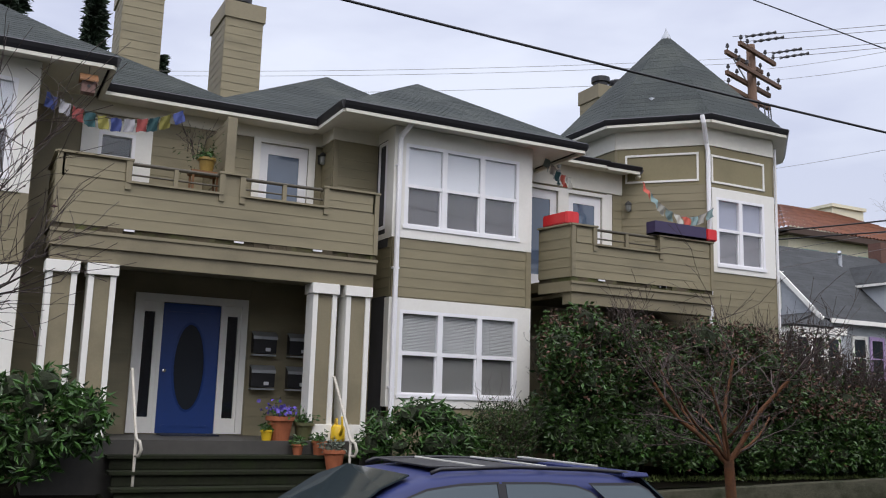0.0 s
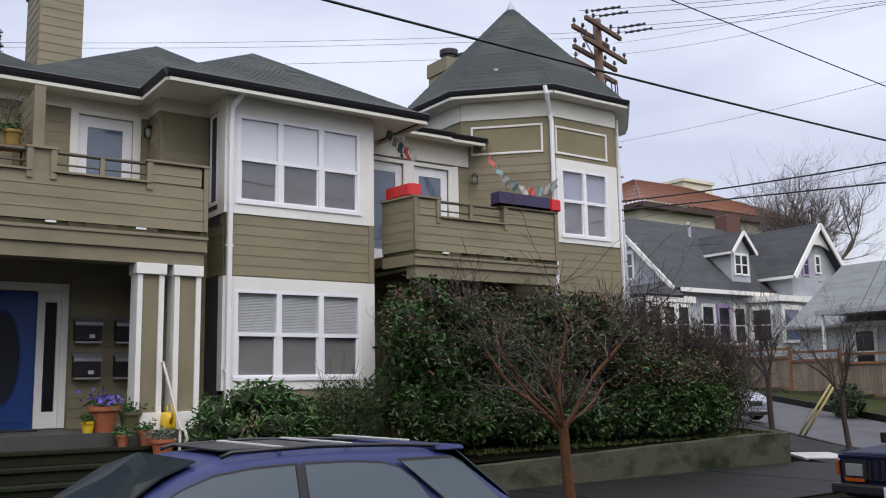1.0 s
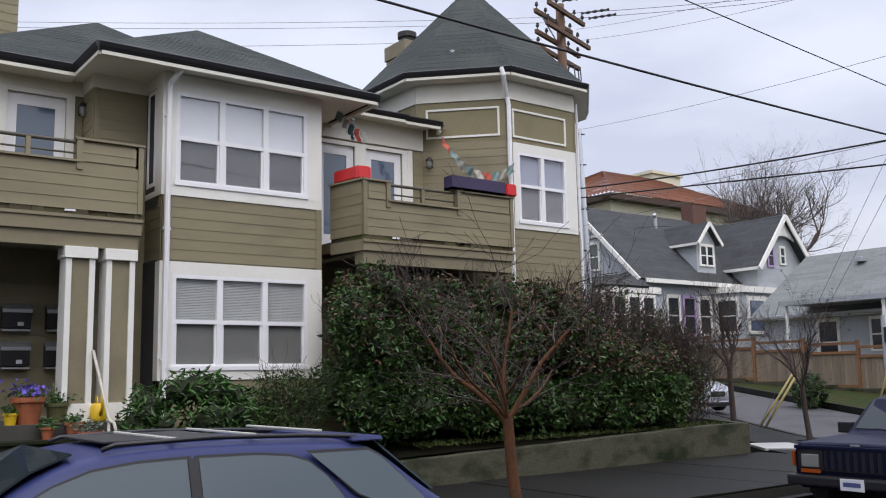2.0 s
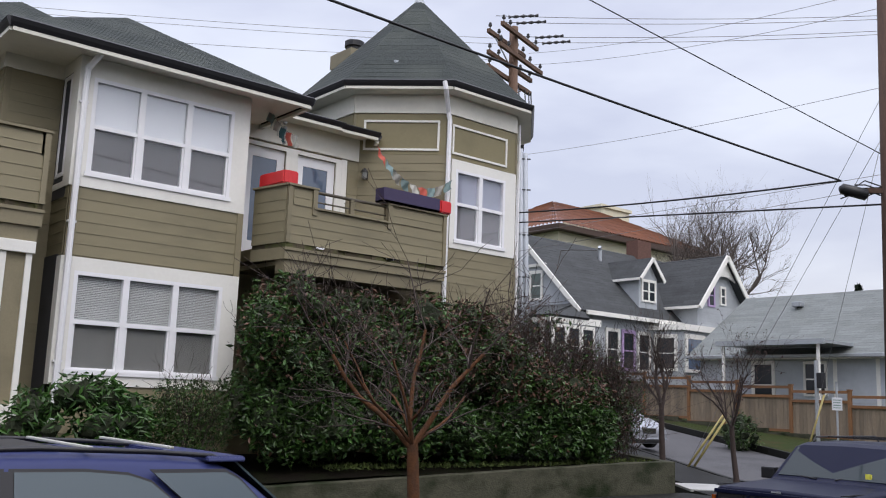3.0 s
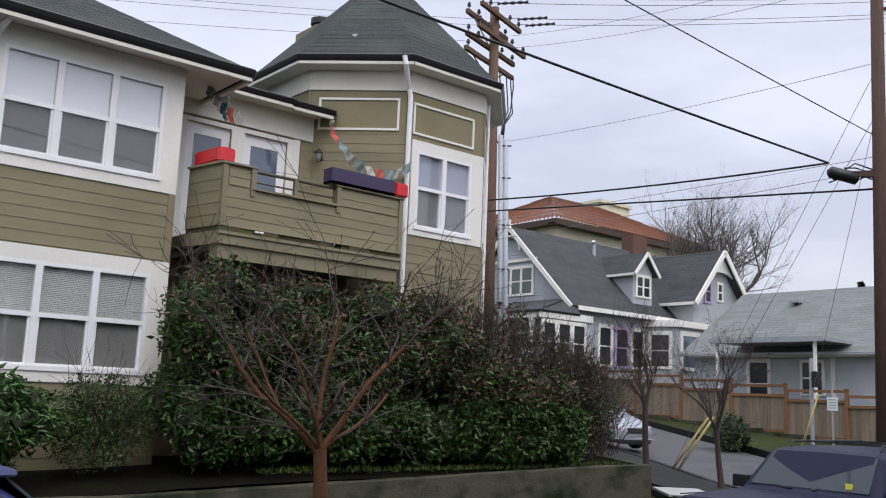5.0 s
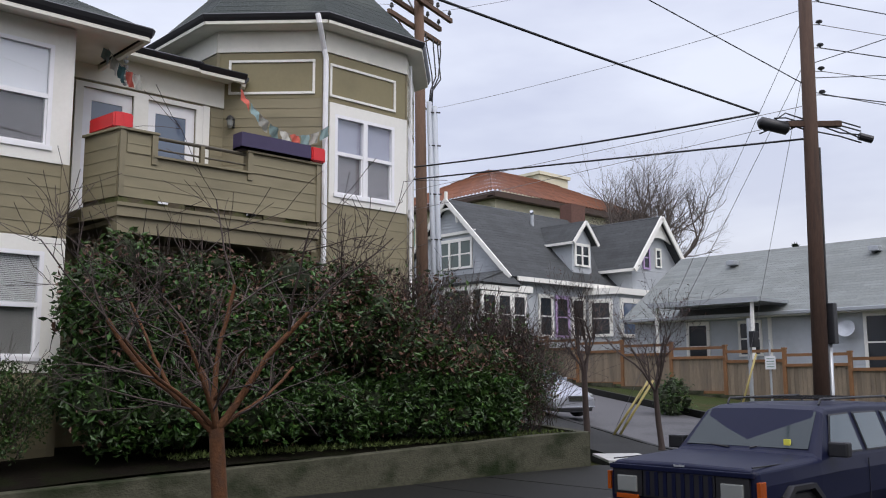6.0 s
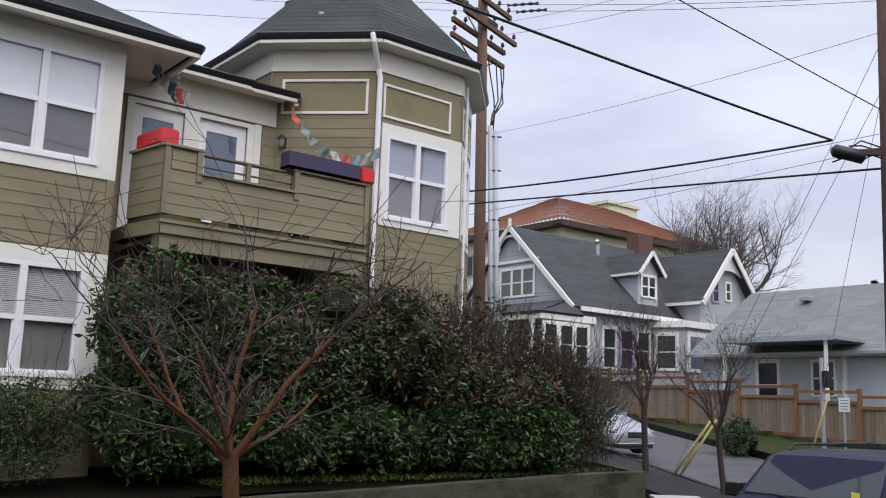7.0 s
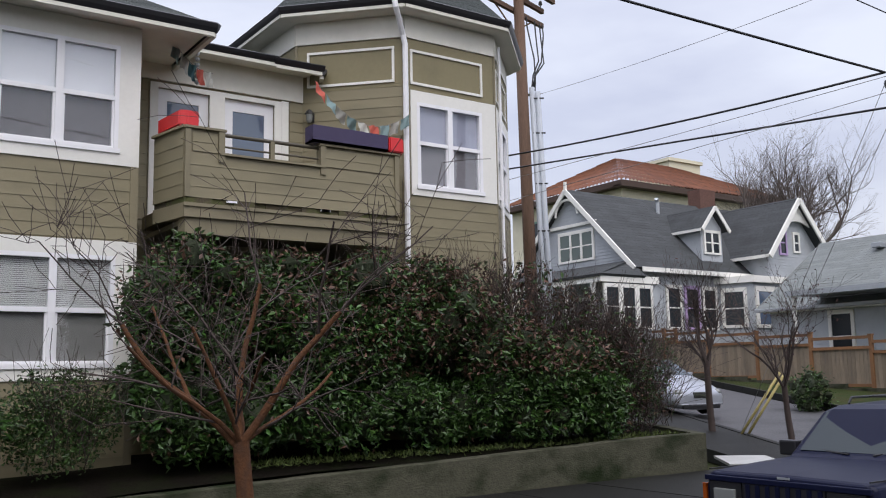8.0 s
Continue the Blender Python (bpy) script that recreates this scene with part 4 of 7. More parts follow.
def turret_face(k, kind):
    p, q = oct_pts[k], oct_pts[(k + 1) % 8]
    F, L = wall_frame(*p, *q)
    hole = (0.215, L - 0.285, 4.615, 6.005) if kind == "window" else None
    wall = wall_box("turret_wall", house, F, 0, L, 0.4, 7.55, 0.15, (hole,) if hole else (), SIDING_PLAIN, "olive clapboard face of the turret")
    part("frieze", boxes((0, L, -0.035, 0, 7.04, 7.34), (0, L, -0.02, 0, 7.34, 7.55)), CREAM, house, "cream frieze boards under the turret eave", F)
    part("panel", boxes((0.03, L - 0.03, -0.012, 0, 6.20 if hole else 6.24, 7.03)), PANEL, house, "flat olive panel", F)
    a, b, c, d, t = 0.10, L - 0.26, 6.285, 6.86, 0.04
    if kind == "blank":
        a, b, c, d = 0.19, L - 0.15, 6.31, 6.90
    part("panel_moulding", boxes((a, b, -0.035, -0.012, d - t, d), (a, b, -0.035, -0.012, c, c + t), (a, a + t, -0.035, -0.012, c + t, d - t), (b - t, b, -0.035, -0.012, c + t, d - t)), WHITE, house, "thin white panel moulding", F)
    if hole:
        part("trim", trim_ring(F, *hole, 0.10, L, 4.49, 6.19), WHITE, house, "wide white boards round the turret window", F)
        sash_window(F, *hole, 2, "turret", rail=0.525)
        lap_boards(wall, F, 0.02, L, 0.5, 4.48, 0.157)
    else:
        lap_boards(wall, F, 0.02, L, 0.5, 6.23, 0.157)
    part("corner_board", boxes((-0.012, 0.03, -0.03, 0.0, 0.4, 7.04)), SIDING_PLAIN, house, "", F)


for k, kind in ((2, "plain"), (3, "blank"), (4, "window"), (5, "window"), (6, "plain")):
    turret_face(k, kind)
part("turret_core", (lambda bm: (prism(bm, [(TC.x + (x - TC.x) * 0.93, TC.y + (y - TC.y) * 0.93) for x, y in (oct_pts[6], oct_pts[7], oct_pts[0], oct_pts[1])] + [(TC.x, TC.y)], 0.4, 7.5), bm)[1])(bmesh.new()), DARKIN, house, "turret filler coloured dark for indoor dimness")
EAVE_R = R_IN + 0.29
eave = [(TC.x - 0.03 + EAVE_R / math.cos(radians(22.5)) * math.sin(radians(22.5 + 45 * k)), TC.y - EAVE_R / math.cos(radians(22.5)) * math.cos(radians(22.5 + 45 * k))) for k in range(-5, 3)]
bm = bmesh.new()
apex = Vector((14.08, 15.55, 10.32))
for k in range(8):
    p, q = Vector((*eave[k], 7.58)), Vector((*eave[(k + 1) % 8], 7.58))
    courses(bm, p, q, apex, apex, 0.16)
roof_part("turret_roof", bm, SHINGLE, house, "steep dark shingled turret cone")
bm = bmesh.new()
lathe(bm, ((0.13, -0.14), (0.10, -0.06), (0.02, 0.10), (0.005, 0.16)), apex, 8)
part("finial", bm, PVC, house, "grey metal cap on the turret")
bm = bmesh.new()
prism(bm, eave, 7.41, 7.45)
part("soffit", bm, CREAM, house, "cream turret soffit")
gutter([(*eave[k], 7.59) for k in (1, 2, 3, 4, 5, 6, 7)], "black gutter round the turret", h=0.12)
bm = bmesh.new()
tp = oct_pts[4]
te = eave[4]
tube(bm, [(te[0] - 0.16, te[1] + 0.06, 7.55), (te[0] - 0.14, te[1] + 0.04, 7.41), (tp[0] - 0.05, tp[1] - 0.06, 7.06), (tp[0] - 0.01, tp[1] - 0.06, 6.9), (tp[0] - 0.01, tp[1] - 0.06, 0.7)], 0.045, 8)
part("downspout", bm, VINYL, house, "white downspout at the turret corner")
bm = bmesh.new()
tube(bm, [(oct_pts[5][0] + 0.25, oct_pts[5][1] + 0.15, 7.3), (oct_pts[5][0] + 0.25, oct_pts[5][1] + 0.15, 0.7)], 0.03, 6)
part("downspout", bm, VINYL, house, "white downspout behind the turret corner")
part("roof_vent", boxes((12.58, 12.80, 14.28, 14.5, 8.02, 8.18), bevel=0.02), PVC, house, "small grey roof vent")
# rest of the building behind, closing it off
part("rear_wall", boxes((-8, -7.84, 14.6, 22, 0.2, 6.3), (-8, 18.0, 21.84, 22, 0.2, 6.3), (16.1, 16.26, 16.6, 22, 0.2, 6.3)), SIDING_PLAIN, house, "olive rear walls")
part("wall", boxes((-8, -1.67, 14.6, 14.76, 0.2, 6.3)), SIDING_PLAIN, house, "olive wall beyond the far bay")
bm = bmesh.new()
courses(bm, Vector((10.2, 16.2, 6.9)), Vector((16.5, 16.2, 6.9)), Vector((15, 18.5, 8.1)), Vector((10.2, 18.5, 8.1)))
roof_part("roof", bm, SHINGLE, house, "low shingled roof behind the turret")


def chimney(x0, x1, y0, y1, z0, z1, pots):
    root = part("chimney", boxes((x0, x1, y0, y1, z0, z1 - 0.35), (x0 - 0.04, x1 + 0.04, y0 - 0.04, y1 + 0.04, z1 - 0.35, z1)), SIDING_PLAIN, house, "clapboard chimney box with a plain cap")
    for p, q in (((x0, y0), (x1, y0)), ((x0, y1), (x0, y0))):
        F, L = wall_frame(*p, *q)
        lap_boards(root, F, 0.0, L, z0, z1 - 0.36, 0.17)
    for px in pots:
        bm = bmesh.new()
        lathe(bm, ((0.19, 0), (0.19, 0.20), (0.24, 0.21), (0.24, 0.34), (0.16, 0.35)), (px, (y0 + y1) / 2, z1), 16)
        part("chimney_pot", bm, BLACK, root, "black metal flue cap")


chimney(4.44, 5.20, 17.5, 18.7, 7.3, 9.68, (4.85,))
chimney(2.48, 3.23, 17.5, 18.7, 7.3, 9.80, (2.9,))
chimney(14.0, 15.2, 18.0, 18.8, 7.0, 9.86, (14.35, 14.9))

# ---- plants ----


def raw(name, verts, faces, material, parent=None, label="", smooth=False):
    me = bpy.data.meshes.new(name)
    me.from_pydata(verts, [], faces)
    me.materials.append(material)
    if smooth:
        me.polygons.foreach_set("use_smooth", [True] * len(me.polygons))
    me.update()
    return hang(new(name, me), parent, label)


def leaves(name, centres, size, material, parent, rng, label="", slim=0.45, up=0.3):
    """Many small folded leaves, two faces each, at the given places."""
    n = len(centres)
    c = np.asarray(centres)
    d = rng.normal(size=(n, 3))
    d[:, 2] = d[:, 2] * 0.7 - up
    d /= np.linalg.norm(d, axis=1)[:, None]
    a = rng.normal(size=(n, 3))
    a -= d * (a * d).sum(1)[:, None]
    a /= np.linalg.norm(a, axis=1)[:, None]
    nrm = np.cross(d, a)
    s = size * rng.uniform(0.6, 1.3, n)[:, None]
    v = np.stack([c, c + d * s * 0.45 + a * s * slim * 0.5 + nrm * s * 0.12, c + d * s, c + d * s * 0.45 - a * s * slim * 0.5 + nrm * s * 0.12], 1).reshape(-1, 3)
    faces = []
    for i in range(n):
        k = 4 * i
        faces += [(k, k + 1, k + 2), (k, k + 2, k + 3)]
    ob = raw(name, v.tolist(), faces, material, parent, label)
    ob["kind"] = "stuff"
    return ob


def clump_points(rng, clumps, per):
    """Places on and just under the skins of a heap of rounded clumps."""
    out = []
    for x, y, z, r in clumps:
        k = int(per * (r / 0.4) ** 2)
        d = rng.normal(size=(k, 3))
        d /= np.linalg.norm(d, axis=1)[:, None]
        rr = r * rng.uniform(0.72, 1.12, k)[:, None]
        out.append(np.array([x, y, z]) + d * rr * np.array([1.0, 1.0, 0.95]))
    return np.concatenate(out)


# filler lumps that stop light; the inner shade is in their dark colour
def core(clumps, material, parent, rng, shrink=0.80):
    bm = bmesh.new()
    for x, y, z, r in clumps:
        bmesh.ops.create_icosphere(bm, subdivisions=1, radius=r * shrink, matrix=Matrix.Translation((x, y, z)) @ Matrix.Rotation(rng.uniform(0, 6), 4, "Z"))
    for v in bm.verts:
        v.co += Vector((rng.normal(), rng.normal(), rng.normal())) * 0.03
    ob = part("inner_branch_mass", bm, material, parent, "dark filler lumps painting the shade inside the foliage")
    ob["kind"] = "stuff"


class Wood:
    """Collects tapered limbs as tubes in one mesh."""

    def __init__(self):
        self.v, self.f, self.tips, self.fine = [], [], [], None

    def tube(self, pts, radii, sides):
        base = len(self.v)
        side = None
        for i, p in enumerate(pts):
            d = (pts[min(i + 1, len(pts) - 1)] - pts[max(i - 1, 0)]).normalized()
            a = d.orthogonal().normalized() if side is None else (side - d * side.dot(d)).normalized()
            side = a
            b = d.cross(a)
            for k in range(sides):
                t = 6.2832 * k / sides
                q = p + (a * math.cos(t) + b * math.sin(t)) * radii[i]
                self.v.append((q.x, q.y, q.z))
        for i in range(len(pts) - 1):
            for k in range(sides):
                u, w = base + i * sides + k, base + i * sides + (k + 1) % sides
                self.f.append((u, w, w + sides, u + sides))

    def grow(self, rng, p, d, length, r, level, spread=0.75, lift=0.10, kids=4, wander=0.16, taper=0.55, flat=None):
        n = 5 if level > 1 else 3
        pts, radii = [p.copy()], [r]
        d = d.normalized()
        for i in range(n):
            d = (d + Vector((rng.gauss(0, wander), rng.gauss(0, wander), rng.gauss(0, wander * 0.8) + lift))).normalized()
            pts.append(pts[-1] + d * (length / n))
            radii.append(max(0.0028, r * (1 - (1 - taper) * (i + 1) / n)))
        if r < 0.017 and self.fine is not None:
            self.fine.tube(pts, radii, 3)
        else:
            self.tube(pts, radii, 7 if r > 0.03 else (5 if r > 0.012 else 3))
        if level <= 0:
            self.tips += [pts[-1], pts[-2]]
            return
        for k in range(kids):
            j = rng.randint(max(1, n // 3), n)
            t = Vector((rng.gauss(0, 1), rng.gauss(0, 1), rng.gauss(0, 0.8)))
            nd = (d + t.normalized() * spread).normalized()
            self.grow(rng, pts[j], nd, length * rng.uniform(0.5, 0.82), max(0.0032, radii[j] * rng.uniform(0.5, 0.7)), level - 1, spread, lift, kids, wander, taper)

    def make(self, name, material, parent, label=""):
        return raw(name, self.v, self.f, material, parent, label, smooth=True)


def bare_tree(at, trunk_to, trunk_r, limbs, label, limb_len, levels, seed, name="street_tree", lift=0.05, kids=4, spread=0.75, leaf=0, bark=None, twig_from=0, group="", limb_tilt=0.75, ways=()):
    """A leafless tree: trunk, limbs, twigs, and a few dry leaves if asked."""
    rng = random.Random(seed)
    root = thing(name, at, label, "tree", group)
    w = Wood()
    p0, p1 = Vector(at), Vector(trunk_to)
    mid = p0.lerp(p1, 0.5) + Vector((rng.uniform(-0.03, 0.03), rng.uniform(-0.03, 0.03), 0))
    w.tube([p0 - Vector((0, 0, 0.08)), p0 + Vector((0, 0, 0.12)), mid, p1], [trunk_r * 1.5, trunk_r * 1.12, trunk_r, trunk_r * 0.92], 10)
    w.make("trunk", bark or BARK, root)
    big = Wood()
    big.fine = Wood()
    for dx, dy, dz, length, thick in ways:
        big.grow(rng, p1 - Vector((0, 0, rng.uniform(0, 0.06))), Vector((dx, dy, dz)), length, trunk_r * thick, levels, spread, lift, kids, 0.12)
    for i in range(limbs):
        a = 6.2832 * (i + rng.uniform(-0.25, 0.25)) / limbs
        d = Vector((math.cos(a) * limb_tilt, math.sin(a) * limb_tilt, 1.0))
        big.grow(rng, p1 - Vector((0, 0, rng.uniform(0, 0.25 * trunk_r / 0.06))), d, limb_len * rng.uniform(0.85, 1.15), trunk_r * rng.uniform(0.40, 0.56), levels, spread, lift, kids)
    big.make("crown", bark or BARK, root, "bare spreading limbs")
    if big.fine.v:
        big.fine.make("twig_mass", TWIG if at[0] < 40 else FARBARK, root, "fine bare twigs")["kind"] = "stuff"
    if leaf:
        g = np.random.default_rng(seed)
        tips = [big.tips[i] for i in g.integers(0, len(big.tips), leaf)]
        leaves("dry_leaves", [tuple(t) for t in tips], 0.055, LEAF_DRY, root, g, "a few maroon dry leaves")
    return root


# the tree on the planting strip, in front of the hedge
bare_tree((8.40, 7.85, 0.06), (8.28, 7.85, 1.24), 0.064, 0, "young bare red-barked street tree on the planting strip", 0.95, 3, 17, lift=0.02, kids=4, spread=0.98, group="street trees", bark=BARK,
          ways=((-0.72, 0.15, 0.95, 1.25, 0.50), (0.04, 0.20, 1.0, 1.20, 0.46), (0.60, -0.15, 0.95, 1.20, 0.52), (0.95, 0.20, 0.55, 1.0, 0.34), (-0.45, -0.55, 0.9, 1.0, 0.34), (0.25, 0.70, 0.9, 0.95, 0.34), (-0.95, -0.10, 0.60, 1.15, 0.32)))
bare_tree((22.95, 15.75, 0.15), (22.76, 15.65, 1.9), 0.075, 5, "slim bare street tree beside the silver car", 1.15, 3, 5, lift=0.08, kids=5, group="street trees", leaf=120, bark=TWIG, limb_tilt=0.5)
bare_tree((21.75, 12.8, 0.07), (21.62, 12.82, 1.35), 0.06, 5, "thin bare street tree with a few maroon leaves by the kerb", 1.25, 3, 23, lift=0.10, kids=4, group="street trees", leaf=420, bark=TWIG, limb_tilt=0.55)
bare_tree((-0.35, 7.85, 0.06), (-0.25, 7.85, 2.0), 0.06, 6, "bare street tree with thin dark branches before the porch", 1.35, 3, 33, lift=0.03, kids=4, spread=0.7, group="street trees", leaf=70, bark=TWIG, limb_tilt=0.95, ways=((0.9, 0.05, 0.60, 1.55, 0.42), (0.75, 0.25, 0.75, 1.30, 0.36), (0.95, -0.1, 0.35, 1.2, 0.32)))
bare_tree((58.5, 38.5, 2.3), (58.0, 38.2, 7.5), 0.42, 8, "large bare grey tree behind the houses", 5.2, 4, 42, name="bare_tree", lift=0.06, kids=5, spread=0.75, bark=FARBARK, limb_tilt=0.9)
bare_tree((1.5, -9.0, -0.1), (1.6, -9.0, 3.2), 0.18, 6, "bare tree across the street mirrored in the car windows", 2.6, 3, 71, name="bare_tree", kids=4, bark=TWIG)


def hedge():
    g = np.random.default_rng(3)
    root = thing("hedge", (12, 12.6, 0.6), "tall overgrown dark green hedge with reddish twiggy tips", "hedge")
    clumps = []
    for i in range(230):
        x = g.uniform(8.95, 16.2)
        top = 3.02 + 0.12 * math.sin(x * 2.1) + 0.10 * math.sin(x * 5.3 + 1) - 0.35 * max(0, 9.5 - x)
        if x > 13.0:
            top -= min(1.25, (x - 13.0) * 0.55)
        z = g.uniform(1.0, top)
        bulge = 0.16 * math.sin(x * 1.7) + 0.3 * (1 - abs((z - 1.9) / 1.4))
        y = g.choice([12.25 - bulge * 0.6, 12.9], p=[0.72, 0.28]) + g.normal() * 0.12
        clumps.append((x, max(12.04, y), z, g.uniform(0.24, 0.44)))
    for i in range(26):
        x = g.uniform(9.1, 13.4)
        clumps.append((x, 12.5, g.uniform(2.8, 3.12), g.uniform(0.20, 0.32)))
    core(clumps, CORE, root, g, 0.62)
    pts = clump_points(g, clumps, 430)
    thin = np.stack([g.uniform(12.6, 17.0, 5200), g.uniform(12.0, 13.3, 5200), g.uniform(1.4, 3.4, 5200)], 1)
    thin = thin[thin[:, 2] < 3.35 - 0.35 * np.maximum(0, thin[:, 0] - 14.8) + 0.15 * np.sin(thin[:, 0] * 6)]
    pts = np.concatenate([pts, thin])
    red = (g.random(len(pts)) < np.clip(0.15 + 0.07 * (pts[:, 0] - 9) * (pts[:, 2] > 1.7) + 0.14 * (pts[:, 2] - 2.4), 0.03, 0.62))
    bright = (~red) & (g.random(len(pts)) < 0.22)
    leaves("foliage", pts[~red & ~bright], 0.10, LEAF, root, g, "dark glossy leaves", 0.48)
    leaves("foliage", pts[bright], 0.105, LEAF_BRIGHT, root, g, "fresh green leaves", 0.45)
    leaves("foliage", pts[red], 0.095, LEAF_RED, root, g, "reddish brown leaves", 0.45)
    w = Wood()
    rng = random.Random(9)
    for i in range(760):
        x = rng.uniform(9.0, 16.9) if i < 300 else rng.uniform(12.6, 16.9)
        t = 2.85 - 0.36 * max(0, x - 14.8)
        w.grow(rng, Vector((x, rng.uniform(12.0, 12.9), rng.uniform(1.7, t))), Vector((rng.gauss(0, 0.35), rng.gauss(-0.15, 0.3), 1)), rng.uniform(0.35, 0.7), 0.006, 1, 0.6, 0.05, 4)
    w.make("twig_mass", TWIG, root, "bare brown twigs sticking out of the top")["kind"] = "stuff"


hedge()


def shrub(at, sx, sy, sz, label, seed, leaf_mat, size, count, name="shrub", slim=0.32, per=150, twigs=0, red=0.0, core_on=True):
    g = np.random.default_rng(seed)
    root = thing(name, at, label, "shrub")
    clumps = []
    for i in range(count):
        d = g.normal(size=3)
        d /= np.linalg.norm(d)
        r = g.uniform(0.55, 1.0) ** 0.5
        clumps.append((at[0] + d[0] * sx * r * 0.8, at[1] + d[1] * sy * r * 0.8, at[2] + sz * 0.5 + d[2] * sz * 0.42 * r, g.uniform(0.16, 0.30) * min(1.2, 0.6 + sz * 0.4)))
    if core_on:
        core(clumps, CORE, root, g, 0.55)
    pts = clump_points(g, clumps, per)
    mask = g.random(len(pts)) < red
    leaves("foliage", pts[~mask], size, leaf_mat, root, g, "", slim)
    if mask.any():
        leaves("foliage", pts[mask], size, LEAF_RED, root, g, "reddish brown leaves", slim)
    if twigs:
        w = Wood()
        rng = random.Random(seed)
        for i in range(twigs):
            w.grow(rng, Vector((at[0] + rng.uniform(-0.6, 0.6) * sx, at[1] + rng.uniform(-0.6, 0.6) * sy, at[2] + rng.uniform(0, 0.4) * sz)), Vector((rng.gauss(0, 0.4), rng.gauss(0, 0.4), 1)), sz * rng.uniform(0.4, 0.75), 0.008, 1, 0.6, 0.03, 5)
        w.make("twig_mass", TWIG, root, "bare brown twigs")["kind"] = "stuff"
    return root


shrub((1.15, 12.15, 0.75), 1.15, 0.55, 1.35, "broad rhododendron shrub with drooping green leaves beside the stairs", 51, LEAF_BRIGHT, 0.15, 60, slim=0.30, per=130)
shrub((6.55, 12.35, 0.72), 1.05, 0.5, 1.05, "rhododendron shrub with drooping green leaves below the bay window", 52, LEAF_BRIGHT, 0.14, 44, slim=0.30, per=130)
shrub((8.05, 12.55, 0.72), 0.65, 0.4, 1.12, "thin dark shrub with small leaves below the bay window", 53, LEAF, 0.055, 44, slim=0.5, per=330, twigs=30, core_on=False)
shrub((16.9, 12.9, 0.6), 1.15, 0.8, 2.0, "loose twiggy green and brown shrub beside the hedge", 54, LEAF, 0.075, 70, slim=0.4, per=170, twigs=170, red=0.35, core_on=False)
shrub((18.5, 13.9, 0.55), 1.15, 0.8, 1.95, "loose twiggy shrub behind the wall corner", 55, LEAF, 0.06, 60, slim=0.4, per=150, twigs=170, red=0.3, core_on=False)
shrub((24.6, 22.5, 0.3), 1.1, 1.1, 3.2, "yellowish green bush beside the side street", 56, mat("yellow_green_leaf", (0.10, 0.105, 0.03), 0.6, per_island=0.4), 0.12, 40, slim=0.45, per=90, red=0.2)
shrub((29.6, 17.6, 0.35), 0.7, 0.6, 1.3, "dark green bush in front of the fence", 57, LEAF, 0.12, 30, slim=0.4, per=80)
shrub((36.3, 13.2, 0.4), 1.2, 0.8, 1.1, "dark green bush in front of the fence", 58, LEAF, 0.12, 26, slim=0.4, per=60)


def grass_tufts():
    g = np.random.default_rng(8)
    pts = np.stack([g.uniform(10, 17.7, 2600), g.uniform(11.85, 12.6, 2600), np.full(2600, 0.63)], 1)
    ob = leaves("grass_tufts", pts, 0.09, mat("mossy_grass_blade", (0.06, 0.085, 0.016), 0.8, per_island=0.5), None, g, "", 0.10, up=-1.2)
    tagged(ob, "mossy grass along the top of the garden wall", "grass", kind="stuff")


grass_tufts()


def conifer(at, h, r, seed, label):
    g = np.random.default_rng(seed)
    root = thing("conifer", at, label, "tree", "conifers")
    bm = bmesh.new()
    tube(bm, [at, (at[0], at[1], at[2] + h)], [r * 0.09, 0.02], 6)
    part("trunk", bm, BARK, root)
    pts = []
    for i in range(7000):
        t = g.random() ** 0.8
        rad = r * (1 - t) * g.uniform(0.3, 1.0) * (0.62 + 0.38 * math.sin(t * 55))
        a = g.uniform(0, 6.2832)
        pts.append((at[0] + rad * math.cos(a), at[1] + rad * math.sin(a), at[2] + h * 0.1 + t * h * 0.9 - rad * 0.3))
    leaves("crown", pts, h * 0.032, CONIFER, root, g, "dark drooping needles", 0.35)


conifer((4.9, 51, 2.0), 21.0, 4.2, 1, "tall dark conifer behind the roof")
conifer((7.9, 48, 2.0), 17.3, 3.6, 2, "tall dark conifer behind the roof")
conifer((0.6, 50, 2.0), 24.0, 4.5, 3, "tall dark conifer behind the roof")
conifer((-3.5, 50, 2.0), 24.0, 4.5, 6, "tall dark conifer behind the roof")
conifer((75.0, 35.5, 2.5), 9.6, 1.6, 4, "small dark conifer beyond the bungalow roof")
conifer((76.5, 33.8, 2.5), 8.2, 1.1, 5, "small dark conifer beyond the bungalow roof")

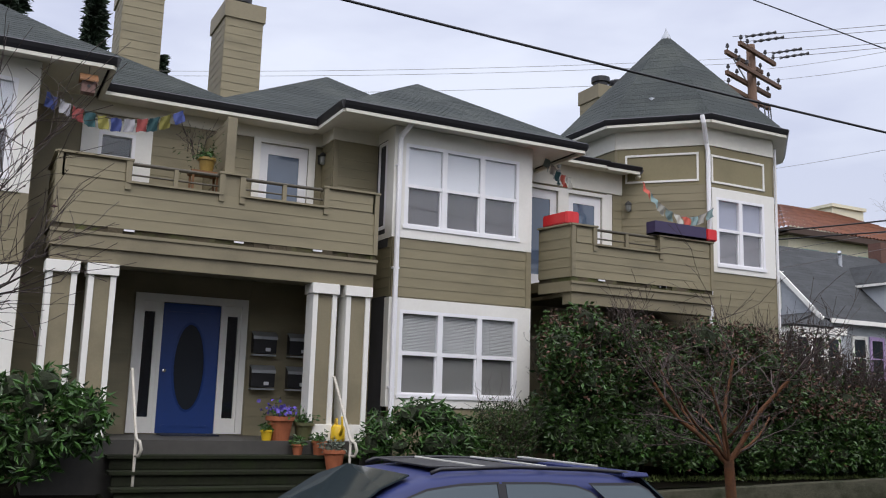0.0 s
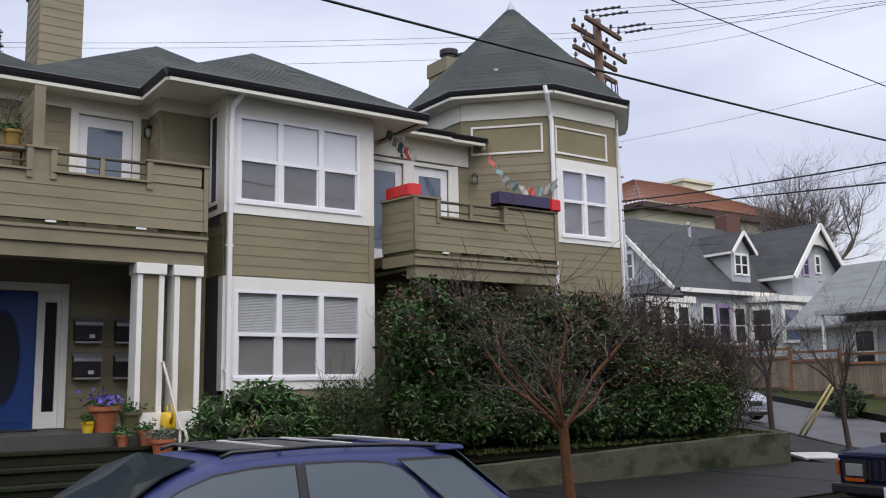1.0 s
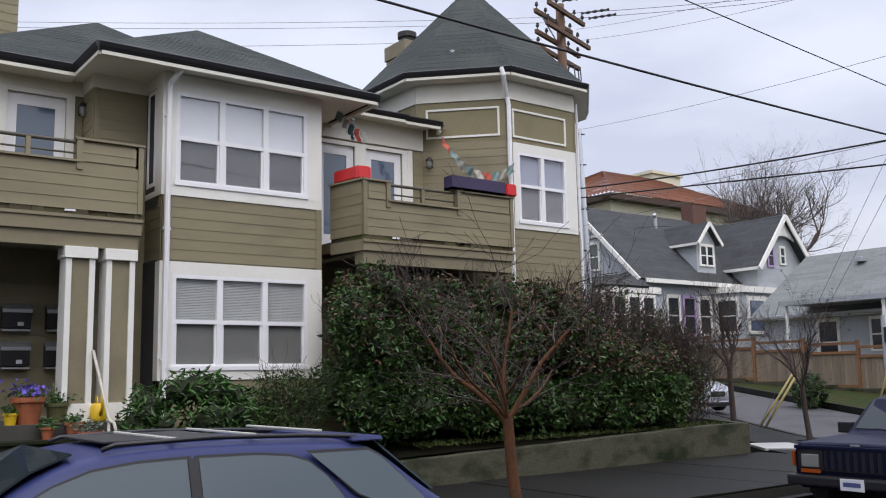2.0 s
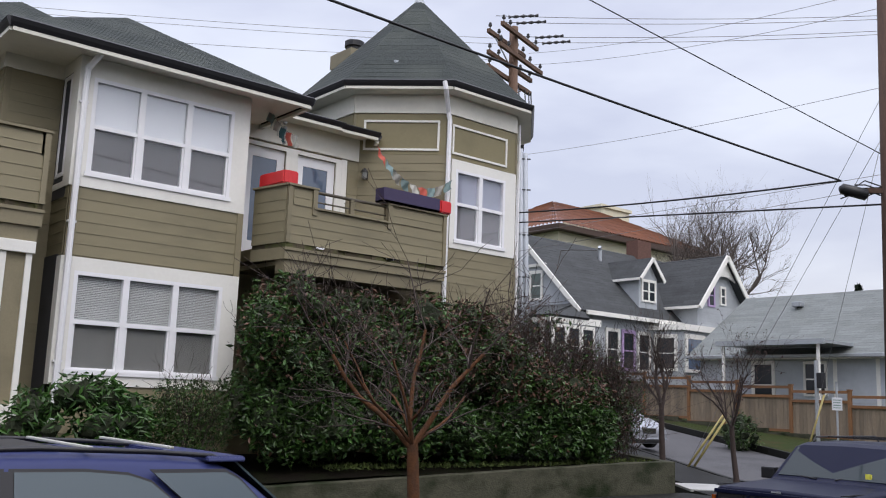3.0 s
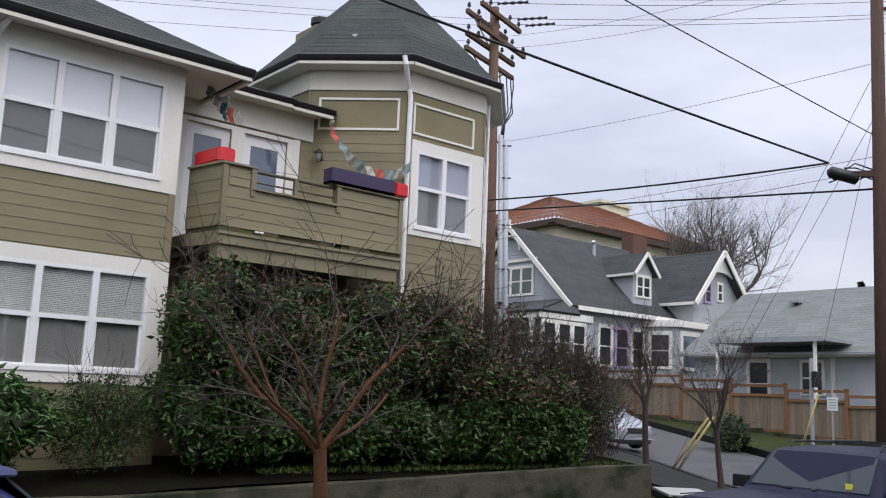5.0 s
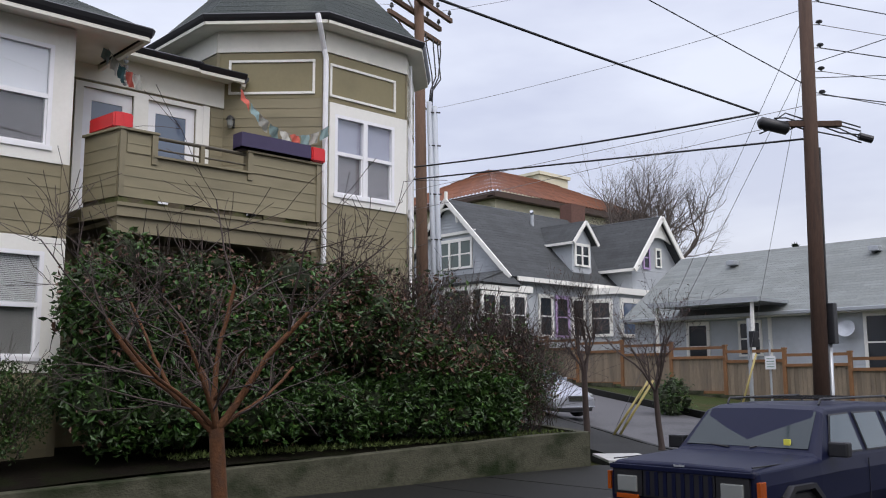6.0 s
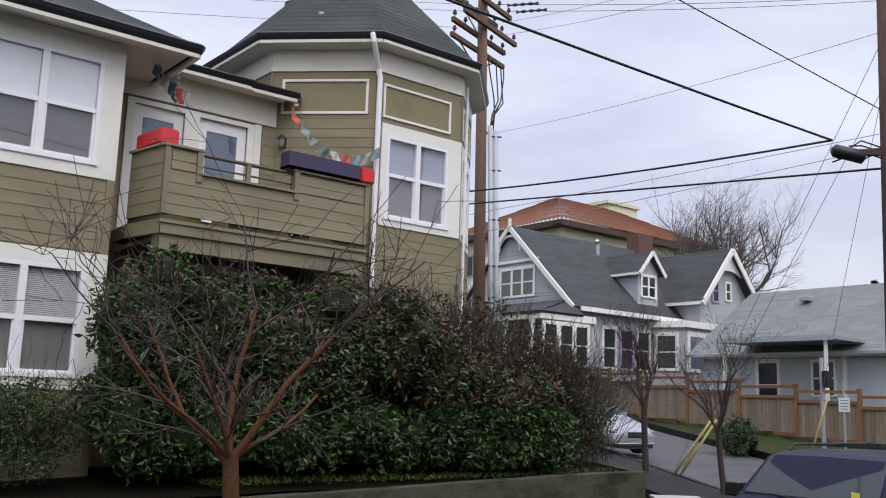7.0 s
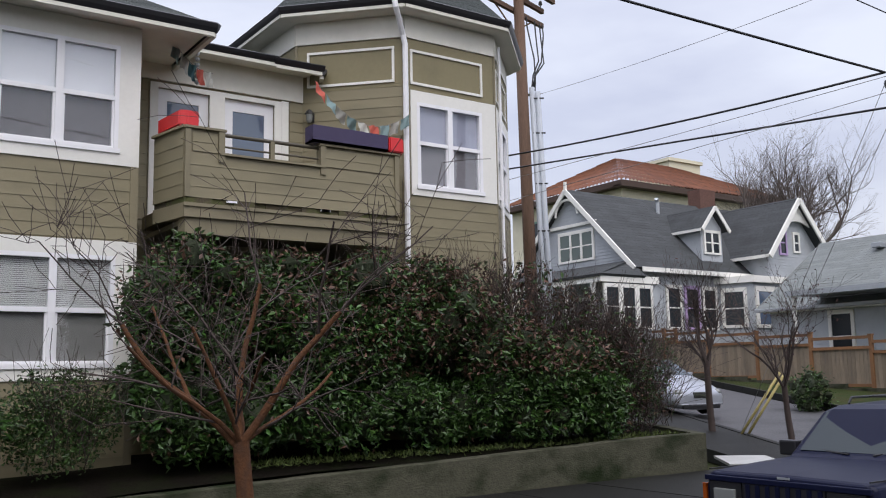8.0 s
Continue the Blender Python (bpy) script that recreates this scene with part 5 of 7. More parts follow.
# ---- porch and balcony things ----


def pot(at, r, h, material, label, plant=None, seed=0, name="flower_pot"):
    root = thing(name, at, label, "pot", "porch pots")
    bm = bmesh.new()
    lathe(bm, ((r * 0.68, 0), (r * 0.92, h * 0.82), (r * 1.05, h * 0.82), (r * 1.05, h), (r * 0.95, h), (r * 0.9, h * 0.88)), at, 20)
    part("pot", bm, material, root, smooth=False)
    if plant:
        g = np.random.default_rng(seed)
        n = 130
        p = np.stack([at[0] + g.normal(size=n) * r * 0.55, at[1] + g.normal(size=n) * r * 0.55, at[2] + h + np.abs(g.normal(size=n)) * r * 0.45], 1)
        leaves("leaves", p, 0.07, LEAF_BRIGHT if plant != "grey" else mat("grey_green_leaf", (0.12, 0.15, 0.11), 0.7, per_island=0.4), root, g)
        if plant == "violet":
            p = np.stack([at[0] + g.normal(size=90) * r * 0.6, at[1] + g.normal(size=90) * r * 0.6, at[2] + h + r * 0.3 + np.abs(g.normal(size=90)) * r * 0.3], 1)
            leaves("flowers", p, 0.06, FLOWER, root, g, "violet flowers", 0.9)
    return root


pot((4.62, 12.98, PORCH_Z), 0.20, 0.34, TERRA, "terracotta pot with violet flowers on the porch", "violet", 1)
pot((4.40, 12.88, PORCH_Z), 0.09, 0.15, YELLOW, "small yellow pot with dark leaves on the porch", "dark", 2)
pot((4.98, 12.98, PORCH_Z), 0.15, 0.26, GREENPOT, "olive glazed pot with a small plant on the porch", "dark", 3)
pot((4.78, 12.60, PORCH_Z - 0.183), 0.085, 0.15, TERRA, "small terracotta pot on a stair", "dark", 4)
pot((5.10, 12.60, PORCH_Z - 0.183), 0.11, 0.20, TERRA, "small terracotta pot with trailing leaves on a stair", "dark", 5)
pot((5.22, 12.30, PORCH_Z - 0.366), 0.155, 0.27, TERRA, "terracotta pot with a grey-green plant on a stair", "grey", 6)
pot((3.36, 13.25, 5.03), 0.13, 0.22, mat("ochre_glazed_pot", (0.30, 0.20, 0.05), 0.35, grain=0.1), "ochre glazed pot with a scraggly plant on the balcony", "dark", 7)
shelf = thing("pot_stand", (3.3, 13.25, 3.98), "small stand for plant pots on the balcony", "stand")
part("top", boxes((3.12, 3.54, 13.1, 13.4, 4.99, 5.03)), FENCEPOST, shelf)
for a, b in ((3.14, 13.12), (3.49, 13.12), (3.14, 13.35), (3.49, 13.35)):
    part("leg", boxes((a, a + 0.03, b, b + 0.03, 3.98, 4.99)), FENCEPOST, shelf)
shrub((3.20, 13.3, 5.1), 0.28, 0.2, 0.6, "scraggly leafy potted plant on the balcony", 61, LEAF, 0.06, 14, name="potted_plant", per=30, twigs=6, core_on=False)
can = thing("watering_can", (5.47, 12.90, PORCH_Z), "yellow plastic watering can between the porch columns", "watering can")
bm = bmesh.new()
lathe(bm, ((0.10, 0), (0.11, 0.05), (0.10, 0.20), (0.07, 0.24)), (5.47, 12.86, PORCH_Z), 16)
part("body", bm, YELLOW, can, smooth=True)
bm = bmesh.new()
tube(bm, [(5.47, 12.78, PORCH_Z + 0.08), (5.47, 12.68, PORCH_Z + 0.18), (5.44, 12.64, PORCH_Z + 0.36)], [0.025, 0.02, 0.016], 8)
part("spout", bm, YELLOW, can, smooth=True)
bm = bmesh.new()
tube(bm, [(5.47, 12.90, PORCH_Z + 0.22), (5.47, 12.92, PORCH_Z + 0.33), (5.47, 12.99, PORCH_Z + 0.30), (5.47, 12.98, PORCH_Z + 0.1)], 0.011, 6)
part("handle", bm, YELLOW, can, smooth=True)
tagged(part("doormat", boxes((3.16, 4.02, 14.05, 14.5, PORCH_Z + 0.002, PORCH_Z + 0.022), bevel=0.005), mat("dark_blue_mat", (0.015, 0.02, 0.04), 0.95, grain=0.3, grain_scale=60, bump=0.5)), "dark doormat before the blue door", "doormat")


def mailbox():
    root = thing("mailbox", (4.76, BACK_Y, 2.45), "black metal wall mailbox with a pale lid and newspaper rail", "mailbox", "wall mailboxes")
    bm = bmesh.new()
    profile(bm, ((14.60, 2.50), (14.60, 2.80), (14.56, 2.83), (14.44, 2.76), (14.44, 2.50)), 4.57, 4.95)
    part("box", bm, BLACK, root)
    bm = bmesh.new()
    profile(bm, ((14.60, 2.835), (14.55, 2.85), (14.42, 2.77), (14.42, 2.72), (14.435, 2.72), (14.435, 2.765), (14.55, 2.835)), 4.56, 4.96)
    part("lid", bm, STEEL, root, "pale metal lid")
    part("name_card", boxes((4.77, 4.85, 14.432, 14.44, 2.53, 2.585)), PLATE, root, "small white card")
    part("lower_rail", boxes((4.57, 4.95, 14.43, 14.60, 2.455, 2.48)), STEEL, root, "pale metal rail")
    return root


box_a = mailbox()
for x, z in ((0.60, 0.0), (0.0, -0.54), (0.60, -0.54)):
    copy_thing(box_a, Matrix.Translation((4.76 + x, BACK_Y, 2.45 + z)))


def flag_line(name, p, q, sag, count, mats, w, h, label, seed):
    """A string of cloth flags between two points."""
    rng = random.Random(seed)
    p, q = Vector(p), Vector(q)
    root = thing(name, (p + q) / 2, label, "flags")
    at = lambda t: p.lerp(q, t) - Vector((0, 0, sag * 4 * t * (1 - t)))
    bm = bmesh.new()
    tube(bm, [at(i / 16) for i in range(17)], 0.004, 4)
    part("string", bm, THINWIRE, root)
    for i in range(count):
        t = (i + 0.5) / count
        a, b = at(t - 0.42 / count), at(t + 0.42 / count)
        bm = bmesh.new()
        n, k = 4, 4
        g = []
        out = (b - a).cross(Vector((0, 0, 1))).normalized()
        fl = rng.uniform(-0.5, 0.5)
        for u in range(n + 1):
            g.append([bm.verts.new(a.lerp(b, u / n) + Vector((0, 0, -h * v / k)) + out * (0.04 * math.sin(u * 1.7 + v * 1.1 + i) + fl * 0.12 * v / k) + (b - a) * (0.12 * fl * v / k)) for v in range(k + 1)])
        for u in range(n):
            for v in range(k):
                bm.faces.new((g[u][v], g[u + 1][v], g[u + 1][v + 1], g[u][v + 1]))
        part("flag", bm, mats[i % len(mats)], root, smooth=True)
    return root


flag_line("prayer_flags", (1.08, 12.98, 5.80), (2.98, 13.2, 5.92), 0.26, 11, [FLAGS[0], FLAGS[1], FLAGS[2], FLAGS[3], FLAGS[4]], 0.2, 0.19, "string of coloured cloth flags over the balcony", 1)
flag_line("prayer_flags", (11.75, 13.6, 6.15), (13.2, 13.20, 5.72), 0.42, 9, [FADED[2], FADED[0], FADED[1], FADED[0], FADED[1]], 0.2, 0.17, "string of faded cloth flags by the turret", 2)
flag_line("prayer_flags", (9.62, 13.75, 6.42), (10.22, 13.75, 6.02), 0.12, 5, [FADED[0], FADED[1], FLAGS[3], FADED[2], FADED[1]], 0.2, 0.22, "bundle of faded cloth flags hanging by the bay", 3)
bm = bmesh.new()
for i in range(6):
    z = 6.30 - i * 0.085
    lathe(bm, ((0.012, z), (0.035, z + 0.02), (0.04, z + 0.05), (0.012, z + 0.055)), (10.05, 13.92, 0), 8)
chain = tagged(part("rain_chain", bm, STEEL), "small metal rain chain hanging from the gutter", "rain chain")


def planter(x0, x1, y0, y1, z0, z1, material, label, name="planter_box"):
    root = thing(name, ((x0 + x1) / 2, (y0 + y1) / 2, z0), label, "planter", "balcony planters")
    bm = bmesh.new()
    t = 0.03
    for r in ((x0, x1, y0, y0 + t, z0, z1), (x0, x1, y1 - t, y1, z0, z1), (x0, x0 + t, y0 + t, y1 - t, z0, z1), (x1 - t, x1, y0 + t, y1 - t, z0, z1)):
        box(bm, *r)
    box(bm, x0, x1, y0, y1, z0, z0 + 0.03)
    part("box", bm, material, root)
    part("soil", boxes((x0 + t, x1 - t, y0 + t, y1 - t, z0 + 0.04, z1 - 0.05)), SOIL, root, "dark potting soil")
    return root


planter(11.22, 12.04, 12.58, 12.82, 4.90, 5.135, PURPLE, "dark purple planter box on the balcony parapet")
planter(12.04, 12.42, 12.58, 12.82, 4.90, 5.13, PURPLE, "dark purple planter box on the balcony parapet")
tub = thing("red_tub", (9.45, 13.0, 4.897), "red plastic tub on the balcony corner", "tub", "red tubs")
bm = bmesh.new()
prism(bm, ((9.33, 13.36), (9.40, 12.72), (9.50, 12.68), (9.66, 12.70), (9.66, 12.92), (9.52, 13.36)), 4.90, 5.11)
bmesh.ops.bevel(bm, geom=list(bm.edges), offset=0.02, segments=2, affect="EDGES")
part("tub", bm, RED, tub)
tub = thing("red_tub", (12.6, 12.8, 4.897), "red plastic tub at the end of the parapet", "tub", "red tubs")
bm = bmesh.new()
prism(bm, ((12.44, 12.57), (12.68, 12.57), (12.84, 12.98), (12.66, 13.02), (12.44, 12.80)), 4.90, 5.12)
bmesh.ops.bevel(bm, geom=list(bm.edges), offset=0.02, segments=2, affect="EDGES")
part("tub", bm, RED, tub)
F1, L1 = wall_frame(*oct_pts[3], *oct_pts[4])
wall_lamp(F1, 0.26, 5.80)

# ---- cars ----


def loft(stations, m, closed_ends=True):
    """A car's shell from half sections (x, ((y, z), ...)), mirrored."""
    bm = bmesh.new()
    rings = []
    for x, half in stations:
        pts = [(x, -y, z) for y, z in half] + [(x, y, z) for y, z in reversed(half) if y > 0.001]
        rings.append([bm.verts.new(p) for p in pts])
    n = len(rings[0])
    for a, b in zip(rings, rings[1:]):
        for k in range(n):
            bm.faces.new((a[k], a[(k + 1) % n], b[(k + 1) % n], b[k]))
    bm.faces.new(rings[0])
    bm.faces.new(rings[-1][::-1])
    bm.transform(m)
    return bm


def section(ws, wm, wb, zb, wr, ze, zr, sill=0.28):
    return ((ws, sill), (wm, sill + 0.2), (wm, zb - 0.14), (wb, zb), (wr, ze), (wr * 0.86, zr - 0.012), (0.0, zr))


def wheel(root, m, r=0.31, w=0.2, rim=SILVER):
    bm = bmesh.new()
    lathe(bm, ((r * 0.72, -w / 2), (r * 0.95, -w / 2), (r, -w / 2 + 0.03), (r, w / 2 - 0.03), (r * 0.95, w / 2), (r * 0.72, w / 2)), sides=28)
    tyre = part("wheel", bm, RUBBER, root, "black tyre", m)
    bm = bmesh.new()
    lathe(bm, ((r * 0.70, -w / 2 + 0.03), (r * 0.70, w / 2 - 0.01), (r * 0.62, w / 2 - 0.03), (r * 0.2, w / 2 - 0.005), (0.02, w / 2)), sides=20)
    part("rim", bm, rim, tyre, "", m)


def panel(root, name, pts, material, label="", lift=0.0):
    """A flat or folded panel from corner points, with a little thickness."""
    bm = bmesh.new()
    vs = [bm.verts.new(p) for p in pts]
    f = bm.faces.new(vs)
    f.normal_update()
    if lift:
        r = bmesh.ops.extrude_face_region(bm, geom=[f])
        nv = [v for v in r["geom"] if isinstance(v, bmesh.types.BMVert)]
        bmesh.ops.translate(bm, verts=nv, vec=f.normal * lift)
    return part(name, bm, material, root, label)


# opaque car glass; part of the mirrored sky sits in its base colour
CARGLASS = mat("car_glass_sky_tint", (0.052, 0.075, 0.085), 0.04, spec=0.9)
SCREENGLASS = mat("dark_windscreen_glass", (0.026, 0.036, 0.040), 0.05, spec=0.28)


def wagon():
    """Estate car with its nose towards -x, seen over its roof and near side."""
    x0, yc, zg = 1.35, 5.98, -0.115
    root = thing("parked_car", (3.5, yc, zg), "violet-blue estate car with roof rails parked at the kerb", "car", "parked cars")
    m = pose(x0, yc, zg)
    part("underbody", boxes((x0 + 0.3, x0 + 4.1, yc - 0.7, yc + 0.7, zg + 0.12, zg + 0.4)), BLACK, root)
    st = [(0.0, section(0.55, 0.62, 0.55, 0.62, 0.4, 0.64, 0.66)), (0.12, section(0.70, 0.78, 0.70, 0.70, 0.6, 0.74, 0.77)), (0.6, section(0.76, 0.84, 0.78, 0.84, 0.7, 0.88, 0.92)),
          (1.02, section(0.76, 0.85, 0.80, 0.93, 0.74, 0.97, 1.01)), (1.30, section(0.76, 0.85, 0.80, 0.95, 0.71, 1.13, 1.15)), (1.62, section(0.76, 0.85, 0.80, 0.96, 0.67, 1.31, 1.35)), (1.85, section(0.76, 0.85, 0.80, 0.965, 0.65, 1.38, 1.425)),
          (2.3, section(0.76, 0.85, 0.80, 0.97, 0.645, 1.41, 1.46)), (2.9, section(0.76, 0.85, 0.80, 0.975, 0.645, 1.405, 1.455)), (3.4, section(0.76, 0.85, 0.80, 0.98, 0.64, 1.385, 1.43)), (3.66, section(0.75, 0.85, 0.79, 0.98, 0.63, 1.37, 1.405)),
          (3.9, section(0.74, 0.84, 0.78, 0.97, 0.66, 1.18, 1.20)), (4.10, section(0.73, 0.83, 0.77, 0.96, 0.70, 1.02, 1.04)), (4.22, section(0.72, 0.82, 0.75, 0.93, 0.72, 0.96, 0.98)), (4.36, section(0.68, 0.76, 0.68, 0.82, 0.6, 0.85, 0.86))]
    body = part("body", loft(st, m), CARBLUE, root, smooth=True)
    mod = body.modifiers.new("soft", "SUBSURF")
    mod.levels = mod.render_levels = 2

    def side(x, z, s, off=0.012):
        t = (z - 0.97) / (1.40 - 0.97)
        return m @ Vector((x, s * (0.797 + (0.648 - 0.797) * t + off), z))

    for s in (-1, 1):
        def strip(name, pts, material, label="", off=0.012, parent=root):
            return panel(parent, name, [side(x, z, s, off) for x, z in (pts if s < 0 else pts[::-1])], material, label, 0.004)
        front = [(1.14, 0.965), (1.38, 1.12), (1.66, 1.265), (1.86, 1.328), (2.10, 1.355), (2.385, 1.362), (2.385, 0.965)]
        rear = [(2.455, 0.965), (2.455, 1.362), (2.80, 1.358), (3.02, 1.338), (3.14, 1.30), (3.25, 1.21), (3.34, 1.09), (3.38, 0.975)]
        quarter = [(3.16, 1.345), (3.58, 1.342), (3.66, 1.30), (3.95, 1.01), (3.90, 0.985), (3.70, 0.985), (3.45, 1.09)]
        for nm, pts in (("front_window", front), ("rear_window", rear), ("quarter_window", quarter)):
            cx, cz = sum(p[0] for p in pts) / len(pts), sum(p[1] for p in pts) / len(pts)
            seal = strip("window_seal", [(cx + (x - cx) * 1.045, cz + (z - cz) * 1.10) for x, z in pts], BLACK, "black window seal", 0.016)
            strip(nm, pts, CARGLASS, "car window partly coloured like mirrored sky", 0.022)
        strip("pillar", [(2.39, 0.96), (2.39, 1.365), (2.45, 1.365), (2.45, 0.96)], BLACK, "black door pillar", 0.024)
        bm = bmesh.new()
        tube(bm, [m @ Vector((1.95, s * 0.56, 1.43)), m @ Vector((2.02, s * 0.56, 1.455)), m @ Vector((2.6, s * 0.56, 1.468)), m @ Vector((3.2, s * 0.56, 1.448)), m @ Vector((3.55, s * 0.56, 1.425)), m @ Vector((3.62, s * 0.56, 1.40))], 0.014, 8)
        part("roof_rail", bm, BLACK, root, "black roof rail", smooth=True)
        bm = boxes((x0 + 1.18, x0 + 1.34, yc + s * 0.95 - 0.09, yc + s * 0.95 + 0.09, zg + 0.93, zg + 1.05), bevel=0.025)
        part("wing_mirror", bm, CARBLUE, root)
        for wx in (0.82, 3.45):
            wheel(root, m @ pose(wx, s * 0.75, 0.265, -90 * s))
        part("tail_lamp", boxes((x0 + 4.16, x0 + 4.30, yc + s * 0.73 - 0.06, yc + s * 0.73 + 0.06, zg + 0.62, zg + 0.90), bevel=0.02), mat("red_lens", (0.30, 0.01, 0.012), 0.2), root, "red tail lamp")
    panel(root, "windscreen", [m @ Vector(p) for p in ((1.06, -0.68, 1.005), (1.06, 0.68, 1.005), (1.58, 0.60, 1.335), (1.80, 0.55, 1.412), (1.80, -0.55, 1.412), (1.58, -0.60, 1.335))], SCREENGLASS, "sloping windscreen", 0.012)
    panel(root, "hatch_window", [m @ Vector(p) for p in ((3.70, -0.56, 1.40), (3.70, 0.56, 1.40), (4.10, 0.66, 1.06), (4.10, -0.66, 1.06))][::-1], CARGLASS, "sloping rear window", 0.012)
    bm = bmesh.new()
    profile(bm, ((-0.62, 1.395), (0.62, 1.395), (0.60, 1.425), (-0.60, 1.425)), 3.50, 3.74)
    bmesh.ops.bevel(bm, geom=list(bm.edges), offset=0.008, segments=2, affect="EDGES")
    part("spoiler", bm, CARBLUE, root, "", m)
    part("sunroof", boxes((x0 + 2.0, x0 + 2.75, yc - 0.42, yc + 0.42, zg + 1.455, zg + 1.468), bevel=0.005), BLACK, root, "dark glass sunroof")
    for bx in (2.35, 2.85, 3.3):
        part("crossbar", boxes((x0 + bx, x0 + bx + 0.03, yc - 0.54, yc + 0.54, zg + 1.462, zg + 1.478), bevel=0.006), FADED[1], root, "pale roof crossbar")


wagon()


def off_roader():
    x0, yc, zg = 12.33, 6.36, -0.165
    root = thing("parked_car", (14.2, yc, zg), "dark navy boxy off-road car parked facing down the street", "car", "parked cars")
    m = pose(x0, yc, zg)
    s2 = lambda wm, zb, wr, ze, zr, sill=0.42: section(wm - 0.06, wm, wm - 0.03, zb, wr, ze, zr, sill)
    st = [(0.06, s2(0.80, 0.97, 0.74, 1.00, 1.01)), (0.10, s2(0.84, 0.99, 0.76, 1.02, 1.035)), (0.7, s2(0.86, 1.01, 0.77, 1.05, 1.07)), (1.25, s2(0.87, 1.03, 0.78, 1.07, 1.09)),
          (1.30, s2(0.87, 1.03, 0.765, 1.10, 1.12)), (1.72, s2(0.87, 1.04, 0.68, 1.52, 1.56)), (1.85, s2(0.87, 1.04, 0.66, 1.555, 1.60)), (2.6, s2(0.87, 1.04, 0.66, 1.575, 1.625)), (3.6, s2(0.87, 1.04, 0.66, 1.565, 1.61)), (4.02, s2(0.87, 1.04, 0.66, 1.54, 1.58)),
          (4.16, s2(0.86, 1.02, 0.74, 1.10, 1.12)), (4.2, s2(0.84, 1.0, 0.74, 1.03, 1.04))]
    body = part("body", loft(st, m), NAVY, root, smooth=False)
    b = body.modifiers.new("edge", "BEVEL")
    b.width, b.segments, b.limit_method = 0.02, 2, "ANGLE"
    g = part("grille", boxes((x0 + 0.03, x0 + 0.07, yc - 0.40, yc + 0.40, zg + 0.66, zg + 0.95)), BLACK, root, "black slotted grille")
    for k in range(8):
        y = yc - 0.36 + k * 0.10
        part("slat", boxes((x0 + 0.015, x0 + 0.035, y - 0.018, y + 0.018, zg + 0.68, zg + 0.93)), NAVY, g)
    part("grille_header", boxes((x0 + 0.02, x0 + 0.06, yc - 0.80, yc + 0.80, zg + 0.935, zg + 0.985), bevel=0.008), NAVY, root)
    for s in (-1, 1):
        y = yc + s * 0.585
        part("headlight_frame", boxes((x0 + 0.03, x0 + 0.07, y - 0.17, y + 0.17, zg + 0.66, zg + 0.93)), BLACK, root)
        part("headlight", boxes((x0 + 0.005, x0 + 0.05, y - 0.115, y + 0.115, zg + 0.70, zg + 0.87), bevel=0.012), LAMPGLASS, root, "square clear headlight")
        part("indicator", boxes((x0 + 0.01, x0 + 0.05, y - 0.13, y + 0.13, zg + 0.625, zg + 0.675), bevel=0.006), AMBER, root, "amber indicator")
        part("side_marker", boxes((x0 + 0.05, x0 + 0.16, yc + s * 0.835 - 0.02, yc + s * 0.835 + 0.02, zg + 0.70, zg + 0.90), bevel=0.006), AMBER, root, "amber side marker")
        for wx in (0.78, 3.36):
            wheel(root, m @ pose(wx, s * 0.74, 0.35, -90 * s), 0.35, 0.22, STEEL)
            bm = bmesh.new()
            pts = [(wx - 0.48, 0.40), (wx - 0.40, 0.68), (wx - 0.22, 0.83), (wx + 0.22, 0.83), (wx + 0.40, 0.68), (wx + 0.48, 0.40), (wx + 0.42, 0.40), (wx + 0.35, 0.65), (wx + 0.19, 0.78), (wx - 0.19, 0.78), (wx - 0.35, 0.65), (wx - 0.42, 0.40)]
            a = [bm.verts.new(m @ Vector((x, s * 0.85, z))) for x, z in pts]
            c = [bm.verts.new(m @ Vector((x, s * 0.925, z))) for x, z in pts]
            bm.faces.new(c)
            for i in range(len(pts)):
                j = (i + 1) % len(pts)
                bm.faces.new((a[i], a[j], c[j], c[i]))
            part("wheel_arch", bm, BLACK, root, "black wheel arch flare")
            part("wheel_well", boxes((x0 + wx - 0.36, x0 + wx + 0.36, yc + s * 0.80, yc + s * 0.872, zg + 0.3, zg + 0.74)), BLACK, root)

        def side(x, z, off=0.008):
            t = (z - 1.04) / (1.56 - 1.04)
            return m @ Vector((x, s * (0.84 + (0.665 - 0.84) * t + off), z))
        for k, pts in enumerate(([(1.50, 1.08), (1.83, 1.50), (2.30, 1.515), (2.30, 1.08)], [(2.40, 1.08), (2.40, 1.515), (3.02, 1.515), (3.02, 1.08)], [(3.14, 1.08), (3.14, 1.51), (3.90, 1.49), (3.98, 1.08)])):
            pts = pts if s < 0 else pts[::-1]
            panel(root, "window_seal", [side(x + (0.03 if x > 2.7 * 1 and False else 0), z, 0.006) for x, z in pts], BLACK, "", 0.004)
            panel(root, "side_window", [side(sum(p[0] for p in pts) / 4 + (x - sum(p[0] for p in pts) / 4) * 0.93, 1.29 + (z - 1.29) * 0.92, 0.014) for x, z in pts], CARGLASS, "side window partly coloured like mirrored sky", 0.004)
        part("wing_mirror", boxes((x0 + 1.46, x0 + 1.58, yc + s * 0.90 - (0.06 if s > 0 else 0.14), yc + s * 0.90 + (0.14 if s > 0 else 0.06), zg + 1.06, zg + 1.22), bevel=0.02), BLACK, root, "black wing mirror")
        bm = bmesh.new()
